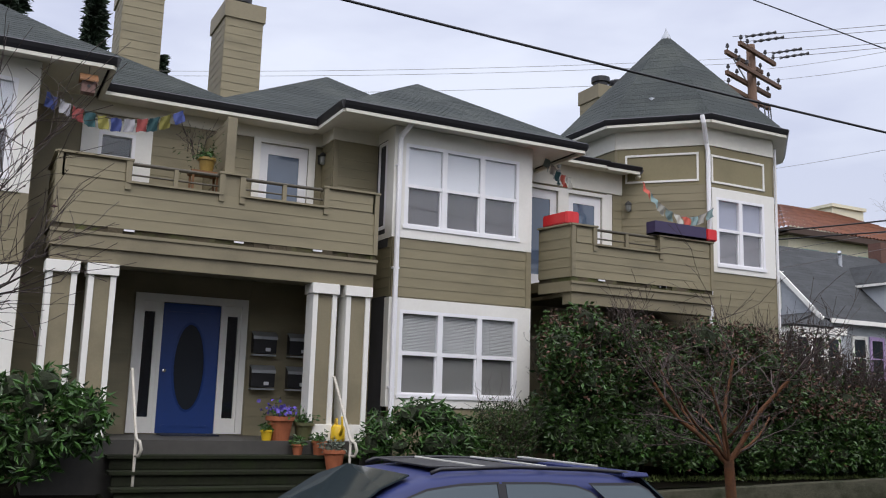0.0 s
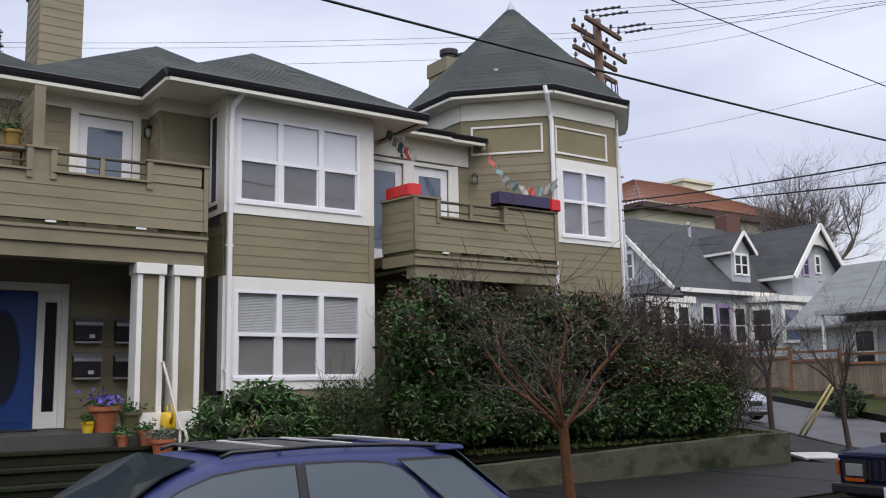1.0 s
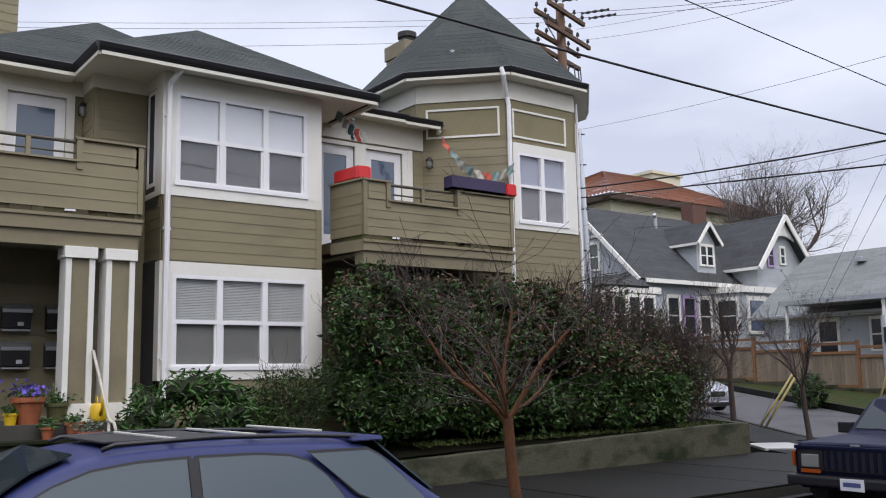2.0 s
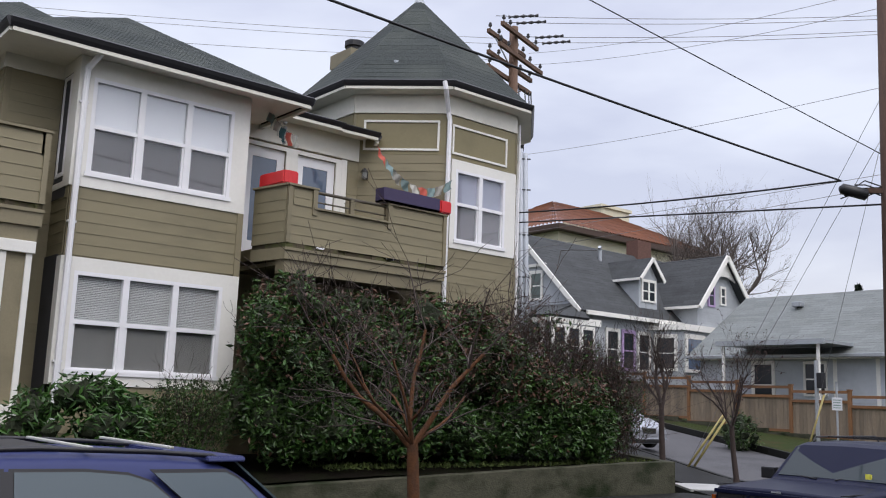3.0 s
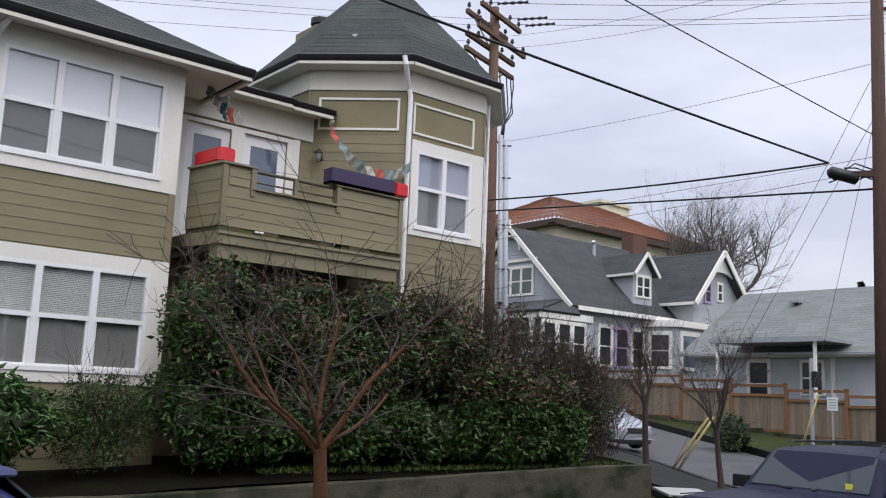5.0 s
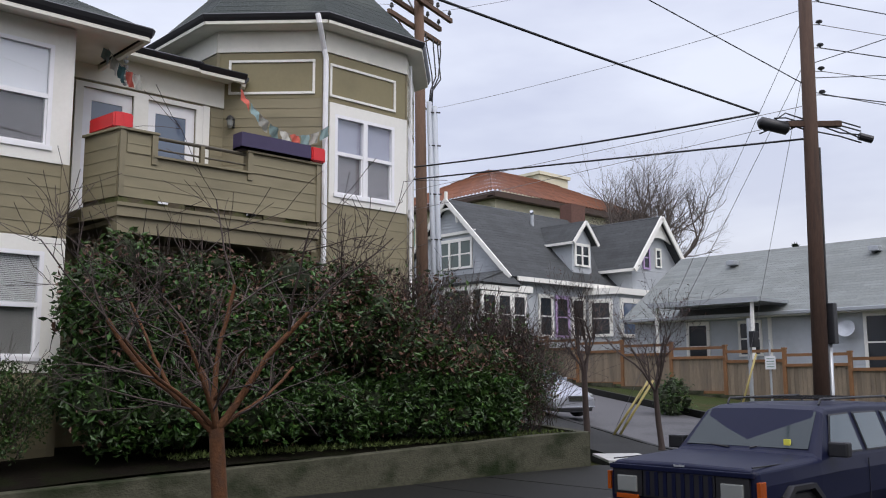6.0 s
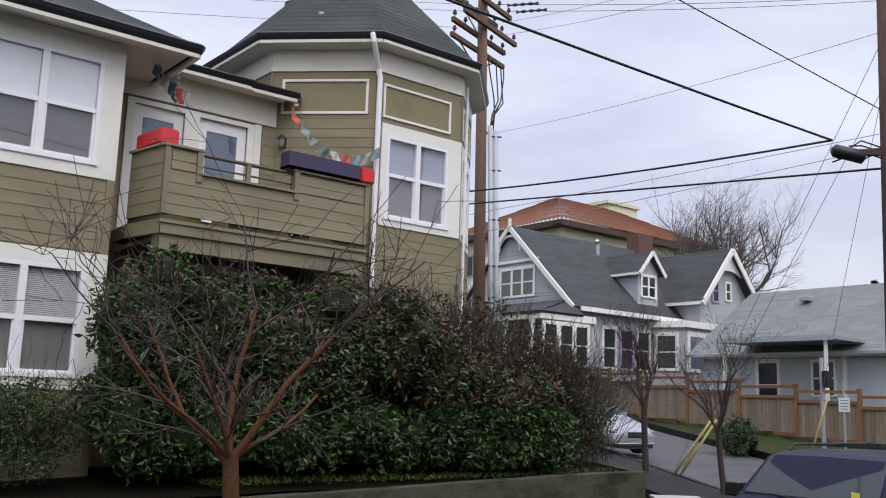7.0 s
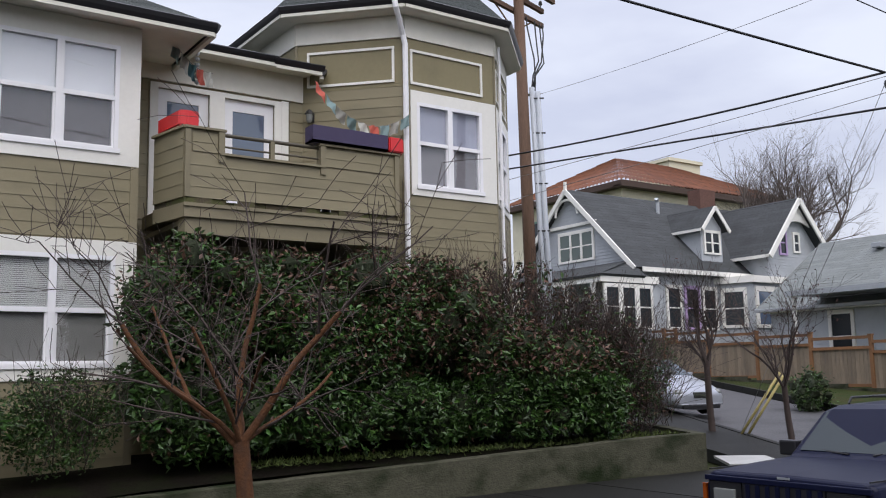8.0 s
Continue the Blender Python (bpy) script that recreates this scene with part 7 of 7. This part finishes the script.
def simple_window(root, F, x0, x1, z0, z1, cols=1, trim=0.10, frame_mat=None, mid=True, pane_mat=None):
    frame_mat = frame_mat or WHITE
    win = part("window", boxes((x0 - trim, x1 + trim, -0.075, 0.02, z1, z1 + trim * 1.2)), frame_mat, root, "white framed window", F)
    part("sill", boxes((x0 - trim, x1 + trim, -0.08, 0.02, z0 - trim * 0.8, z0)), frame_mat, win, "", F)
    w = (x1 - x0) / cols
    for a, b in ((x0 - trim, x0), (x1, x1 + trim)):
        part("jamb", boxes((a, b, -0.075, 0.02, z0, z1)), frame_mat, win, "", F)
    for i in range(1, cols):
        part("mullion", boxes((x0 + i * w - trim * 0.5, x0 + i * w + trim * 0.5, -0.07, 0.02, z0, z1)), frame_mat, win, "", F)
    for i in range(cols):
        a, b = x0 + i * w + (trim * 0.5 if i else 0), x0 + (i + 1) * w - (trim * 0.5 if i < cols - 1 else 0)
        part("pane", boxes((a, b, -0.040, -0.028, z0, z1)), pane_mat or mat("dark_far_pane", (0.02, 0.025, 0.030), 0.12, spec=0.4), win, "dark window pane", F)
        if mid:
            part("sash_bar", boxes((a, b, -0.055, -0.040, (z0 + z1) / 2 - 0.03, (z0 + z1) / 2 + 0.03)), frame_mat or WHITE, win, "", F)
    return win


def slope(bm, a, b, c, d, t=0.12):
    """A roof slab with lapped courses."""
    a, b, c, d = (Vector(p) for p in (a, b, c, d))
    courses(bm, a, b, c, d, 0.22)
    n = (b - a).cross(d - a).normalized()
    n = -n if n.z < 0 else n
    lo = [bm.verts.new(p - n * t) for p in (a, b, c, d)]
    hi = [bm.verts.new(p - n * 0.01) for p in (a, b, c, d)]
    bm.faces.new(lo)
    for i in range(4):
        j = (i + 1) % 4
        bm.faces.new((lo[i], lo[j], hi[j], hi[i]))


def gable_trim(root, apex, ends, w=0.22, t=0.08, out=(-1, 0, 0)):
    for e in ends:
        part("bargeboard", beam_between(Vector(apex) - Vector((0, 0, w * 0.4)) + Vector(out) * 0.06, Vector(e) - Vector((0, 0, w * 0.4)) + Vector(out) * 0.06, t, w), WHITE, root, "white bargeboard")


def old_house():
    root = thing("house", (39, 32, 1.2), "blue-grey shingled old house with white trim, dormer and steep gables", "house", "neighbour houses")
    gz, ez, rz = 1.2, 6.10, 10.16
    yl, yr, ya = 36.75, 29.4, 33.08
    X, XE = 34.75, 47.4
    # gable wall towards the street corner
    bm = bmesh.new()
    profile(bm, ((yr, gz), (yr, ez + 0.3), (ya, rz - 0.2), (yl, ez + 0.3), (yl, gz)), X + 0.02, X + 0.2)
    part("gable_wall", bm, GREYWALL, root)
    F = wall_frame(X, yl, X, yr)[0]
    part("cladding", clap(F, 0, yl - yr, gz, ez), GREYWALL, root, "", None)
    bm = bmesh.new()
    n = 26
    for i in range(n):
        z = ez + (rz - 0.25 - ez) * i / n
        h = (rz - 0.25 - ez) / n
        half = min((yl - yr) / 2, rz - 0.15 - z - h)
        if half > 0.1:
            profile(bm, ((-0.03, z), (-0.005, z + h), (0, z + h), (0, z)), (yl - ya) - half, (yl - ya) + half)
    bm.transform(F)
    part("shingle_cladding", bm, GREYWALL, root, "grey shingles in the gable")
    simple_window(root, F, yl - 33.80, yl - 31.66, 6.82, 8.02, 3, 0.13, None, True, mat("green_grey_blind_pane", (0.10, 0.13, 0.12), 0.2, spec=0.5))
    part("gable_band", boxes((yl - 34.75, yl - 31.35, -0.12, 0.0, 8.36, 8.50)), WHITE, root, "white band across the gable", F)
    gable_trim(root, (X - 0.25, ya, rz), ((X - 0.25, yr - 0.5, ez), (X - 0.25, yl + 0.5, ez)))
    part("gable_finial", boxes((X - 0.33, X - 0.2, ya - 0.06, ya + 0.06, rz - 0.1, rz + 0.35), bevel=0.02), WHITE, root, "small white finial")
    # arched brace under the peak
    bm = bmesh.new()
    tube(bm, [(X - 0.25, ya + 0.75 * math.cos(a), rz - 1.25 + 0.75 * math.sin(a)) for a in [pi_ * 3.1416 / 8 for pi_ in range(9)]], 0.06, 6)
    part("gable_arch", bm, WHITE, root, "white arched brace under the peak")
    # long wall and roof
    part("front_wall", boxes((X + 0.2, XE, yr, yr + 0.2, gz, ez)), GREYWALL, root)
    FS = wall_frame(X, yr, XE, yr)[0]
    part("cladding", clap(FS, 0, XE - X, gz, ez), GREYWALL, root)
    bm = bmesh.new()
    slope(bm, (X - 0.3, yr - 0.45, ez), (XE + 0.2, yr - 0.45, ez), (XE + 0.2, ya, rz), (X - 0.3, ya, rz))
    slope(bm, (XE + 0.2, yl + 0.45, ez), (X - 0.3, yl + 0.45, ez), (X - 0.3, ya, rz), (XE + 0.2, ya, rz))
    roof_part("roof", bm, FARROOF, root, "dark charcoal shingle roof")
    part("eave_board", boxes((X + 0.2, 43.0, yr - 0.53, yr - 0.45, ez - 0.18, ez + 0.02)), WHITE, root, "white eave board")
    # dormer
    dx, dy = 40.3, 29.55
    bm = bmesh.new()
    profile(bm, ((-0.74, 6.45), (0.74, 6.45), (0.74, 8.25), (0, 9.1), (-0.74, 8.25)), 0, 2.4)
    part("dormer_wall", bm, GREYWALL, root, "", Matrix.Translation((dx, dy, 0)) @ Matrix.Rotation(radians(90), 4, "Z"))
    bm = bmesh.new()
    slope(bm, (dx - 0.98, dy + 3.0, 8.16), (dx - 0.98, dy - 0.25, 8.16), (dx, dy - 0.25, 9.28), (dx, dy + 3.0, 9.28), 0.08)
    slope(bm, (dx + 0.98, dy - 0.25, 8.16), (dx + 0.98, dy + 3.0, 8.16), (dx, dy + 3.0, 9.28), (dx, dy - 0.25, 9.28), 0.08)
    roof_part("dormer_roof", bm, FARROOF, root)
    gable_trim(root, (dx, dy - 0.27, 9.28), ((dx - 0.98, dy - 0.27, 8.16), (dx + 0.98, dy - 0.27, 8.16)), 0.17, 0.06, (0, -1, 0))
    part("dormer_eave", boxes((dx - 1.04, dx - 0.97, dy - 0.25, dy + 1.6, 8.04, 8.16)), WHITE, root, "white dormer eave")
    FD = wall_frame(dx - 0.74, dy, dx + 0.74, dy)[0]
    simple_window(root, FD, 0.27, 1.21, 7.10, 8.02, 2, 0.11)
    # cross gable further along
    gx, gy = 44.45, 28.1
    bm = bmesh.new()
    profile(bm, ((-2.05, gz), (2.05, gz), (2.05, 7.2), (0, 9.5), (-2.05, 7.2)), 0, 3.0)
    part("cross_wing", bm, GREYWALL, root, "", Matrix.Translation((gx, gy, 0)) @ Matrix.Rotation(radians(90), 4, "Z"))
    FG = wall_frame(gx - 2.05, gy, gx + 2.05, gy)[0]
    part("cladding", clap(FG, 0.0, 4.1, gz, 7.1), GREYWALL, root)
    bm = bmesh.new()
    slope(bm, (gx - 2.5, gy + 5.5, 6.92), (gx - 2.5, gy - 0.42, 6.92), (gx, gy - 0.42, 9.78), (gx, gy + 5.5, 9.78))
    slope(bm, (gx + 2.5, gy - 0.42, 6.92), (gx + 2.5, gy + 5.5, 6.92), (gx, gy + 5.5, 9.78), (gx, gy - 0.42, 9.78))
    roof_part("cross_roof", bm, FARROOF, root, "dark charcoal shingle roof")
    gable_trim(root, (gx, gy - 0.45, 9.78), ((gx - 2.5, gy - 0.45, 6.92), (gx + 2.5, gy - 0.45, 6.92)), 0.26, 0.08, (0, -1, 0))
    # scalloped white boards that fill the top of the gable
    bm = bmesh.new()
    arch = [(gx + 1.15 - 2.3 * k / 10, 8.38 + 0.28 * math.sin(3.1416 * k / 10)) for k in range(11)]
    prism(bm, [*arch[::-1], (gx, 9.68)], -0.28, -0.20)
    part("gable_fill", bm, WHITE, root, "white boarded gable top with an arched edge", Matrix(((1, 0, 0, 0), (0, 0, 1, gy), (0, 1, 0, 0), (0, 0, 0, 1))))
    part("cross_eave", boxes((gx - 2.58, gx - 2.48, gy - 0.42, gy + 3.0, 6.78, 6.92)), WHITE, root, "white eave")
    simple_window(root, FG, 1.02, 1.40, 7.10, 8.12, 1, 0.12, PINKTRIM)
    simple_window(root, FG, 2.10, 2.42, 7.25, 8.05, 1, 0.10)
    # porch before the gable, with an enclosed side
    PX, PY = 32.3, 28.75
    roof_part("porch_roof", (lambda bm: (slope(bm, (PX - 0.2, PY - 0.2, 5.68), (PX - 0.2, yl - 0.5, 5.68), (X, yl - 0.8, 6.45), (X, PY + 0.7, 6.45)), slope(bm, (X, PY - 0.2, 5.68), (PX - 0.2, PY - 0.2, 5.68), (X - 0.6, PY + 0.7, 6.25), (X, PY + 0.7, 6.45)), bm)[2])(bmesh.new()), FARROOF, root, "hipped porch roof")
    part("porch_beam", boxes((PX - 0.1, PX + 0.1, PY, yl - 0.6, 5.36, 5.66)), WHITE, root, "white porch beam")
    part("porch_beam", boxes((PX - 0.1, X + 0.9, PY - 0.1, PY, 5.36, 5.66)), WHITE, root, "white porch beam")
    bm = bmesh.new()
    lathe(bm, ((0.10, 0), (0.10, 0.5), (0.07, 0.62), (0.09, 1.4), (0.07, 2.5), (0.10, 2.6), (0.13, 2.85), (0.15, 2.96)), (0, 0, 0), 10)
    post = mesh_of(bm, "porch_post", WHITE)
    for y in (PY + 0.45, PY + 2.1, PY + 3.9, PY + 5.6, yl - 0.8):
        hang(piece("porch_post", post, root, pose(PX, y, 2.4)), None, "white turned porch post")
    part("porch_floor", boxes((PX - 0.2, X, PY, yl - 0.5, 1.0, 2.4)), GREYWALL, root)
    part("sunroom_wall", boxes((PX + 0.9, X + 0.9, PY + 0.02, PY + 0.2, gz, 5.4)), GREYWALL, root, "side wall of the porch room")
    FP = wall_frame(PX, PY, X + 0.9, PY)[0]
    for a in (0.25, 1.20, 2.15):
        simple_window(root, FP, a, a + 0.68, 3.55, 5.15, 1, 0.13)
    simple_window(root, F, yl - 35.9, yl - 34.8, 3.2, 5.0, 1, 0.12)
    simple_window(root, F, yl - 33.0, yl - 31.9, 2.5, 4.9, 1, 0.12)
    part("porch_cooler", boxes((PX + 0.5, PX + 0.95, PY + 1.0, PY + 1.6, 2.4, 4.1), bevel=0.03), VINYL, root, "tall white box on the porch")
    for a in (2.2, 3.4, 4.6):
        simple_window(root, FS, a, a + 0.75, 3.6, 5.3, 1, 0.14, PINKTRIM if a == 3.4 else None)
    # canted bay below the cross gable
    bm = bmesh.new()
    prism(bm, ((40.3, 29.4), (40.9, 27.9), (43.6, 27.9), (44.2, 29.0)), gz, 5.7)
    part("bay", bm, GREYWALL, root, "canted bay")
    part("bay_cornice", (lambda bm: (prism(bm, ((40.1, 29.4), (40.8, 27.7), (43.7, 27.7), (44.4, 29.0)), 5.6, 5.9), bm)[1])(bmesh.new()), WHITE, root, "white bay cornice")
    FY = wall_frame(40.9, 27.9, 43.6, 27.9)[0]
    simple_window(root, FY, 0.35, 1.55, 3.7, 5.2, 1, 0.2, None, False, BLUEGLASS)
    simple_window(root, FY, 1.95, 2.45, 3.7, 5.2, 1, 0.16)
    simple_window(root, wall_frame(40.3, 29.4, 40.9, 27.9)[0], 0.35, 1.2, 3.7, 5.2, 1, 0.16)
    part("chimney", boxes((43.6, 44.8, 32.8, 33.6, 9.4, 11.05)), BRICK, root, "dark brick chimney stub")
    bm = bmesh.new()
    tube(bm, [(39.8, 32.3, 9.2), (39.8, 32.3, 9.9), (39.65, 32.2, 10.05)], 0.10, 8)
    part("vent_pipe", bm, STEEL, root, "pale metal vent pipe")


old_house()


def bungalow():
    root = thing("house", (41, 17, 0.6), "pale blue-grey bungalow with a long grey-green shingle roof behind the fence", "house", "neighbour houses")
    X, Y0, Y1 = 38.0, 6.0, 24.9
    part("front_wall", boxes((X, X + 0.2, Y0, Y1, 0.3, 3.75)), GREYWALL, root)
    F = wall_frame(X, Y1, X, Y0)[0]
    part("cladding", clap(F, 0, Y1 - Y0, 0.5, 3.7, 0.13), mat("pale_blue_clapboard", (0.47, 0.50, 0.53), 0.7, grain=0.04, grain_scale=5, stain=0.2), root, "pale blue lapped boards")
    bm = bmesh.new()
    slope(bm, (X - 0.5, Y1 + 0.4, 3.66), (X - 0.5, Y0, 3.66), (42.4, Y0, 6.75), (42.4, Y1 + 0.4, 6.75))
    slope(bm, (46.8, Y0, 3.66), (46.8, Y1 + 0.4, 3.66), (42.4, Y1 + 0.4, 6.75), (42.4, Y0, 6.75))
    roof_part("roof", bm, GREYROOF, root, "grey-green shingle roof")
    part("gutter", boxes((X - 0.62, X - 0.5, Y0, Y1 + 0.4, 3.54, 3.68), bevel=0.02), STEEL, root, "pale grey gutter")
    part("eave_board", boxes((X - 0.5, X, Y0, Y1, 3.50, 3.56)), WHITE, root, "white soffit")
    # gable end facing the side street
    bm = bmesh.new()
    profile(bm, ((X + 0.2, 0.4), (46.4, 0.4), (46.4, 3.7), (42.3, 6.6), (X + 0.2, 3.7)), 0, 0.2)
    part("gable_wall", bm, GREYWALL, root, "", Matrix(((0, 1, 0, 0), (1, 0, 0, Y1 - 0.2), (0, 0, 1, 0), (0, 0, 0, 1))))
    # flat awning over the back door, with its post
    part("awning", boxes((X - 2.2, X, 17.9, 22.6, 3.98, 4.10), (X - 2.3, X - 2.2, 17.9, 22.6, 3.94, 4.14)), STEEL, root, "flat grey awning over the door")
    for y in (18.2, 22.3):
        part("awning_post", boxes((X - 2.15, X - 2.05, y, y + 0.1, 0.6, 3.98)), WHITE, root, "white awning post")
    simple_window(root, F, Y1 - 22.2, Y1 - 21.4, 1.6, 3.3, 1, 0.14)
    simple_window(root, F, Y1 - 19.9, Y1 - 19.1, 2.1, 3.3, 1, 0.10)
    simple_window(root, F, Y1 - 15.0, Y1 - 14.1, 1.5, 3.35, 1, 0.12)
    part("corner_board", boxes((Y1 - 18.75, Y1 - 18.6, -0.05, 0, 0.5, 3.7)), WHITE, root, "white board", F)
    part("door_board", boxes((Y1 - 17.05, Y1 - 16.9, -0.05, 0, 0.5, 3.6)), WHITE, root, "white board", F)
    for y in (12.5, 15.8, 21.9):
        part("roof_vent", boxes((40.9, 41.3, y - 0.2, y + 0.2, 6.05, 6.25), bevel=0.02), STEEL, root, "small roof vent")
    bm = bmesh.new()
    lathe(bm, ((0.02, 0), (0.20, 0.02), (0.33, 0.09), (0.32, 0.10), (0.05, 0.04)), (0, 0, 0), 16)
    part("satellite_dish", bm, STEEL, root, "grey satellite dish", Matrix.Translation((37.7, 15.6, 2.9)) @ Matrix.Rotation(radians(-70), 4, "Y"))
    root.matrix_basis = Matrix.Translation((0, 0, 0.4)) @ root.matrix_basis


bungalow()


def red_roof_building():
    root = thing("apartment_block", (64, 58, 2), "large cream stucco building with a red clay tile hip roof", "building")
    x0, x1, y0, y1 = 56.0, 77.0, 50.4, 63.6
    ez = 15.9
    holes = []
    part("wall", boxes((x0, x0 + 0.3, y0, y1, 0, ez)), STUCCO, root)
    part("wall", boxes((x0 + 0.3, x1, y0, y0 + 0.3, 0, ez)), STUCCO, root)
    bm, o = bmesh.new(), 0.9
    a, b, c, d = Vector((x0 - o, y0 - o, ez)), Vector((x1 + o, y0 - o, ez)), Vector((x1 + o, y1 + o, ez)), Vector((x0 - o, y1 + o, ez))
    r1, r2 = Vector((62.3, 57.0, 19.8)), Vector((68.9, 57.0, 19.8))

    def tiles(p, q, r, s):
        """Rows of half-round tiles running up the slope."""
        n = int((q - p).length / 0.42)
        nrm = (q - p).cross(s - p).normalized()
        nrm = -nrm if nrm.z < 0 else nrm
        for i in range(n):
            u, v = i / n, (i + 1) / n
            b0, b1, t0, t1 = p.lerp(q, u), p.lerp(q, v), s.lerp(r, u), s.lerp(r, v)
            m0, m1 = b0.lerp(b1, 0.5) + nrm * 0.12, t0.lerp(t1, 0.5) + nrm * 0.12
            for k in range(6):
                f0, f1 = k / 6, (k + 1) / 6
                A, B, C = b0.lerp(t0, f0), m0.lerp(m1, f0) + nrm * 0.05, b1.lerp(t1, f0)
                D, E_, G_ = b0.lerp(t0, f1), m0.lerp(m1, f1), b1.lerp(t1, f1)
                va, vb, vc, vd, ve, vg = (bm.verts.new(z) for z in (A, B, C, D, E_, G_))
                bm.faces.new((va, vb, ve, vd))
                bm.faces.new((vb, vc, vg, ve))

    tiles(a, b, r2, r1)
    tiles(d, a, r1, r1)
    tiles(b, c, r2, r2)
    part("roof", bm, REDTILE, root, "red clay tile roof")["kind"] = "stuff"
    part("eave", boxes((x0 - o, x1 + o, y0 - o, y0 - o + 0.2, ez - 0.45, ez), (x0 - o, x0 - o + 0.2, y0 - o + 0.2, y1, ez - 0.45, ez), (x0 - o, x1 + o, y0 - o + 0.2, y0, ez - 0.42, ez - 0.3), (x0 - o + 0.2, x0, y0, y1, ez - 0.42, ez - 0.3)), mat("dark_brown_eave", (0.06, 0.035, 0.025), 0.7), root, "dark brown eave")
    F = wall_frame(x0, y0, x1, y0)[0]
    for k in range(5):
        simple_window(root, F, 1.5 + k * 3.2, 3.1 + k * 3.2, 12.9, 14.4, 2, 0.12, GREENFRAME, False, BLUEGLASS)
    G = wall_frame(x0, y1, x0, y0)[0]
    for k in range(2):
        for z in (6.6, 9.6, 12.6):
            simple_window(root, G, 2.2 + k * 4.6, 3.6 + k * 4.6, z, z + 1.6, 2, 0.12, GREENFRAME, False)
    part("tower", boxes((70.1, 74.3, 58.0, 63.0, 8.0, 20.8)), STUCCO, root, "cream stair tower")
    part("tower_cap", boxes((69.9, 74.5, 57.8, 63.2, 20.8, 21.1)), STUCCO, root)


red_roof_building()


# ---- across the street, behind the camera: unseen added plain houses that close the place ----


# they hold low skylight off the porch and darken it
def blocker_house(x, y, w, d, h, colour, label):
    root = thing("house", (x, y, 0), label, "house", "houses across the street")
    part("walls", boxes((x - w / 2, x + w / 2, y - d, y, -0.2, h)), colour, root)
    bm = bmesh.new()
    slope(bm, (x + w / 2 + 0.4, y + 0.5, h), (x - w / 2 - 0.4, y + 0.5, h), (x - w / 2 - 0.4, y - d / 2, h + d * 0.36), (x + w / 2 + 0.4, y - d / 2, h + d * 0.36))
    slope(bm, (x - w / 2 - 0.4, y - d - 0.5, h), (x + w / 2 + 0.4, y - d - 0.5, h), (x + w / 2 + 0.4, y - d / 2, h + d * 0.36), (x - w / 2 - 0.4, y - d / 2, h + d * 0.36))
    roof_part("roof", bm, FARROOF, root)


for hx, hw, hh in ((-22, 12, 6.2), (-8, 12.5, 5.8), (7, 13, 6.3), (22, 12.5, 5.9), (37, 12, 6.2)):
    blocker_house(hx, -12.0, hw, 8, hh, mat("dark_blocker_wall", (0.10, 0.085, 0.07), 0.8, grain=0.1, grain_scale=4), "unseen plain dark house added to block low skylight")
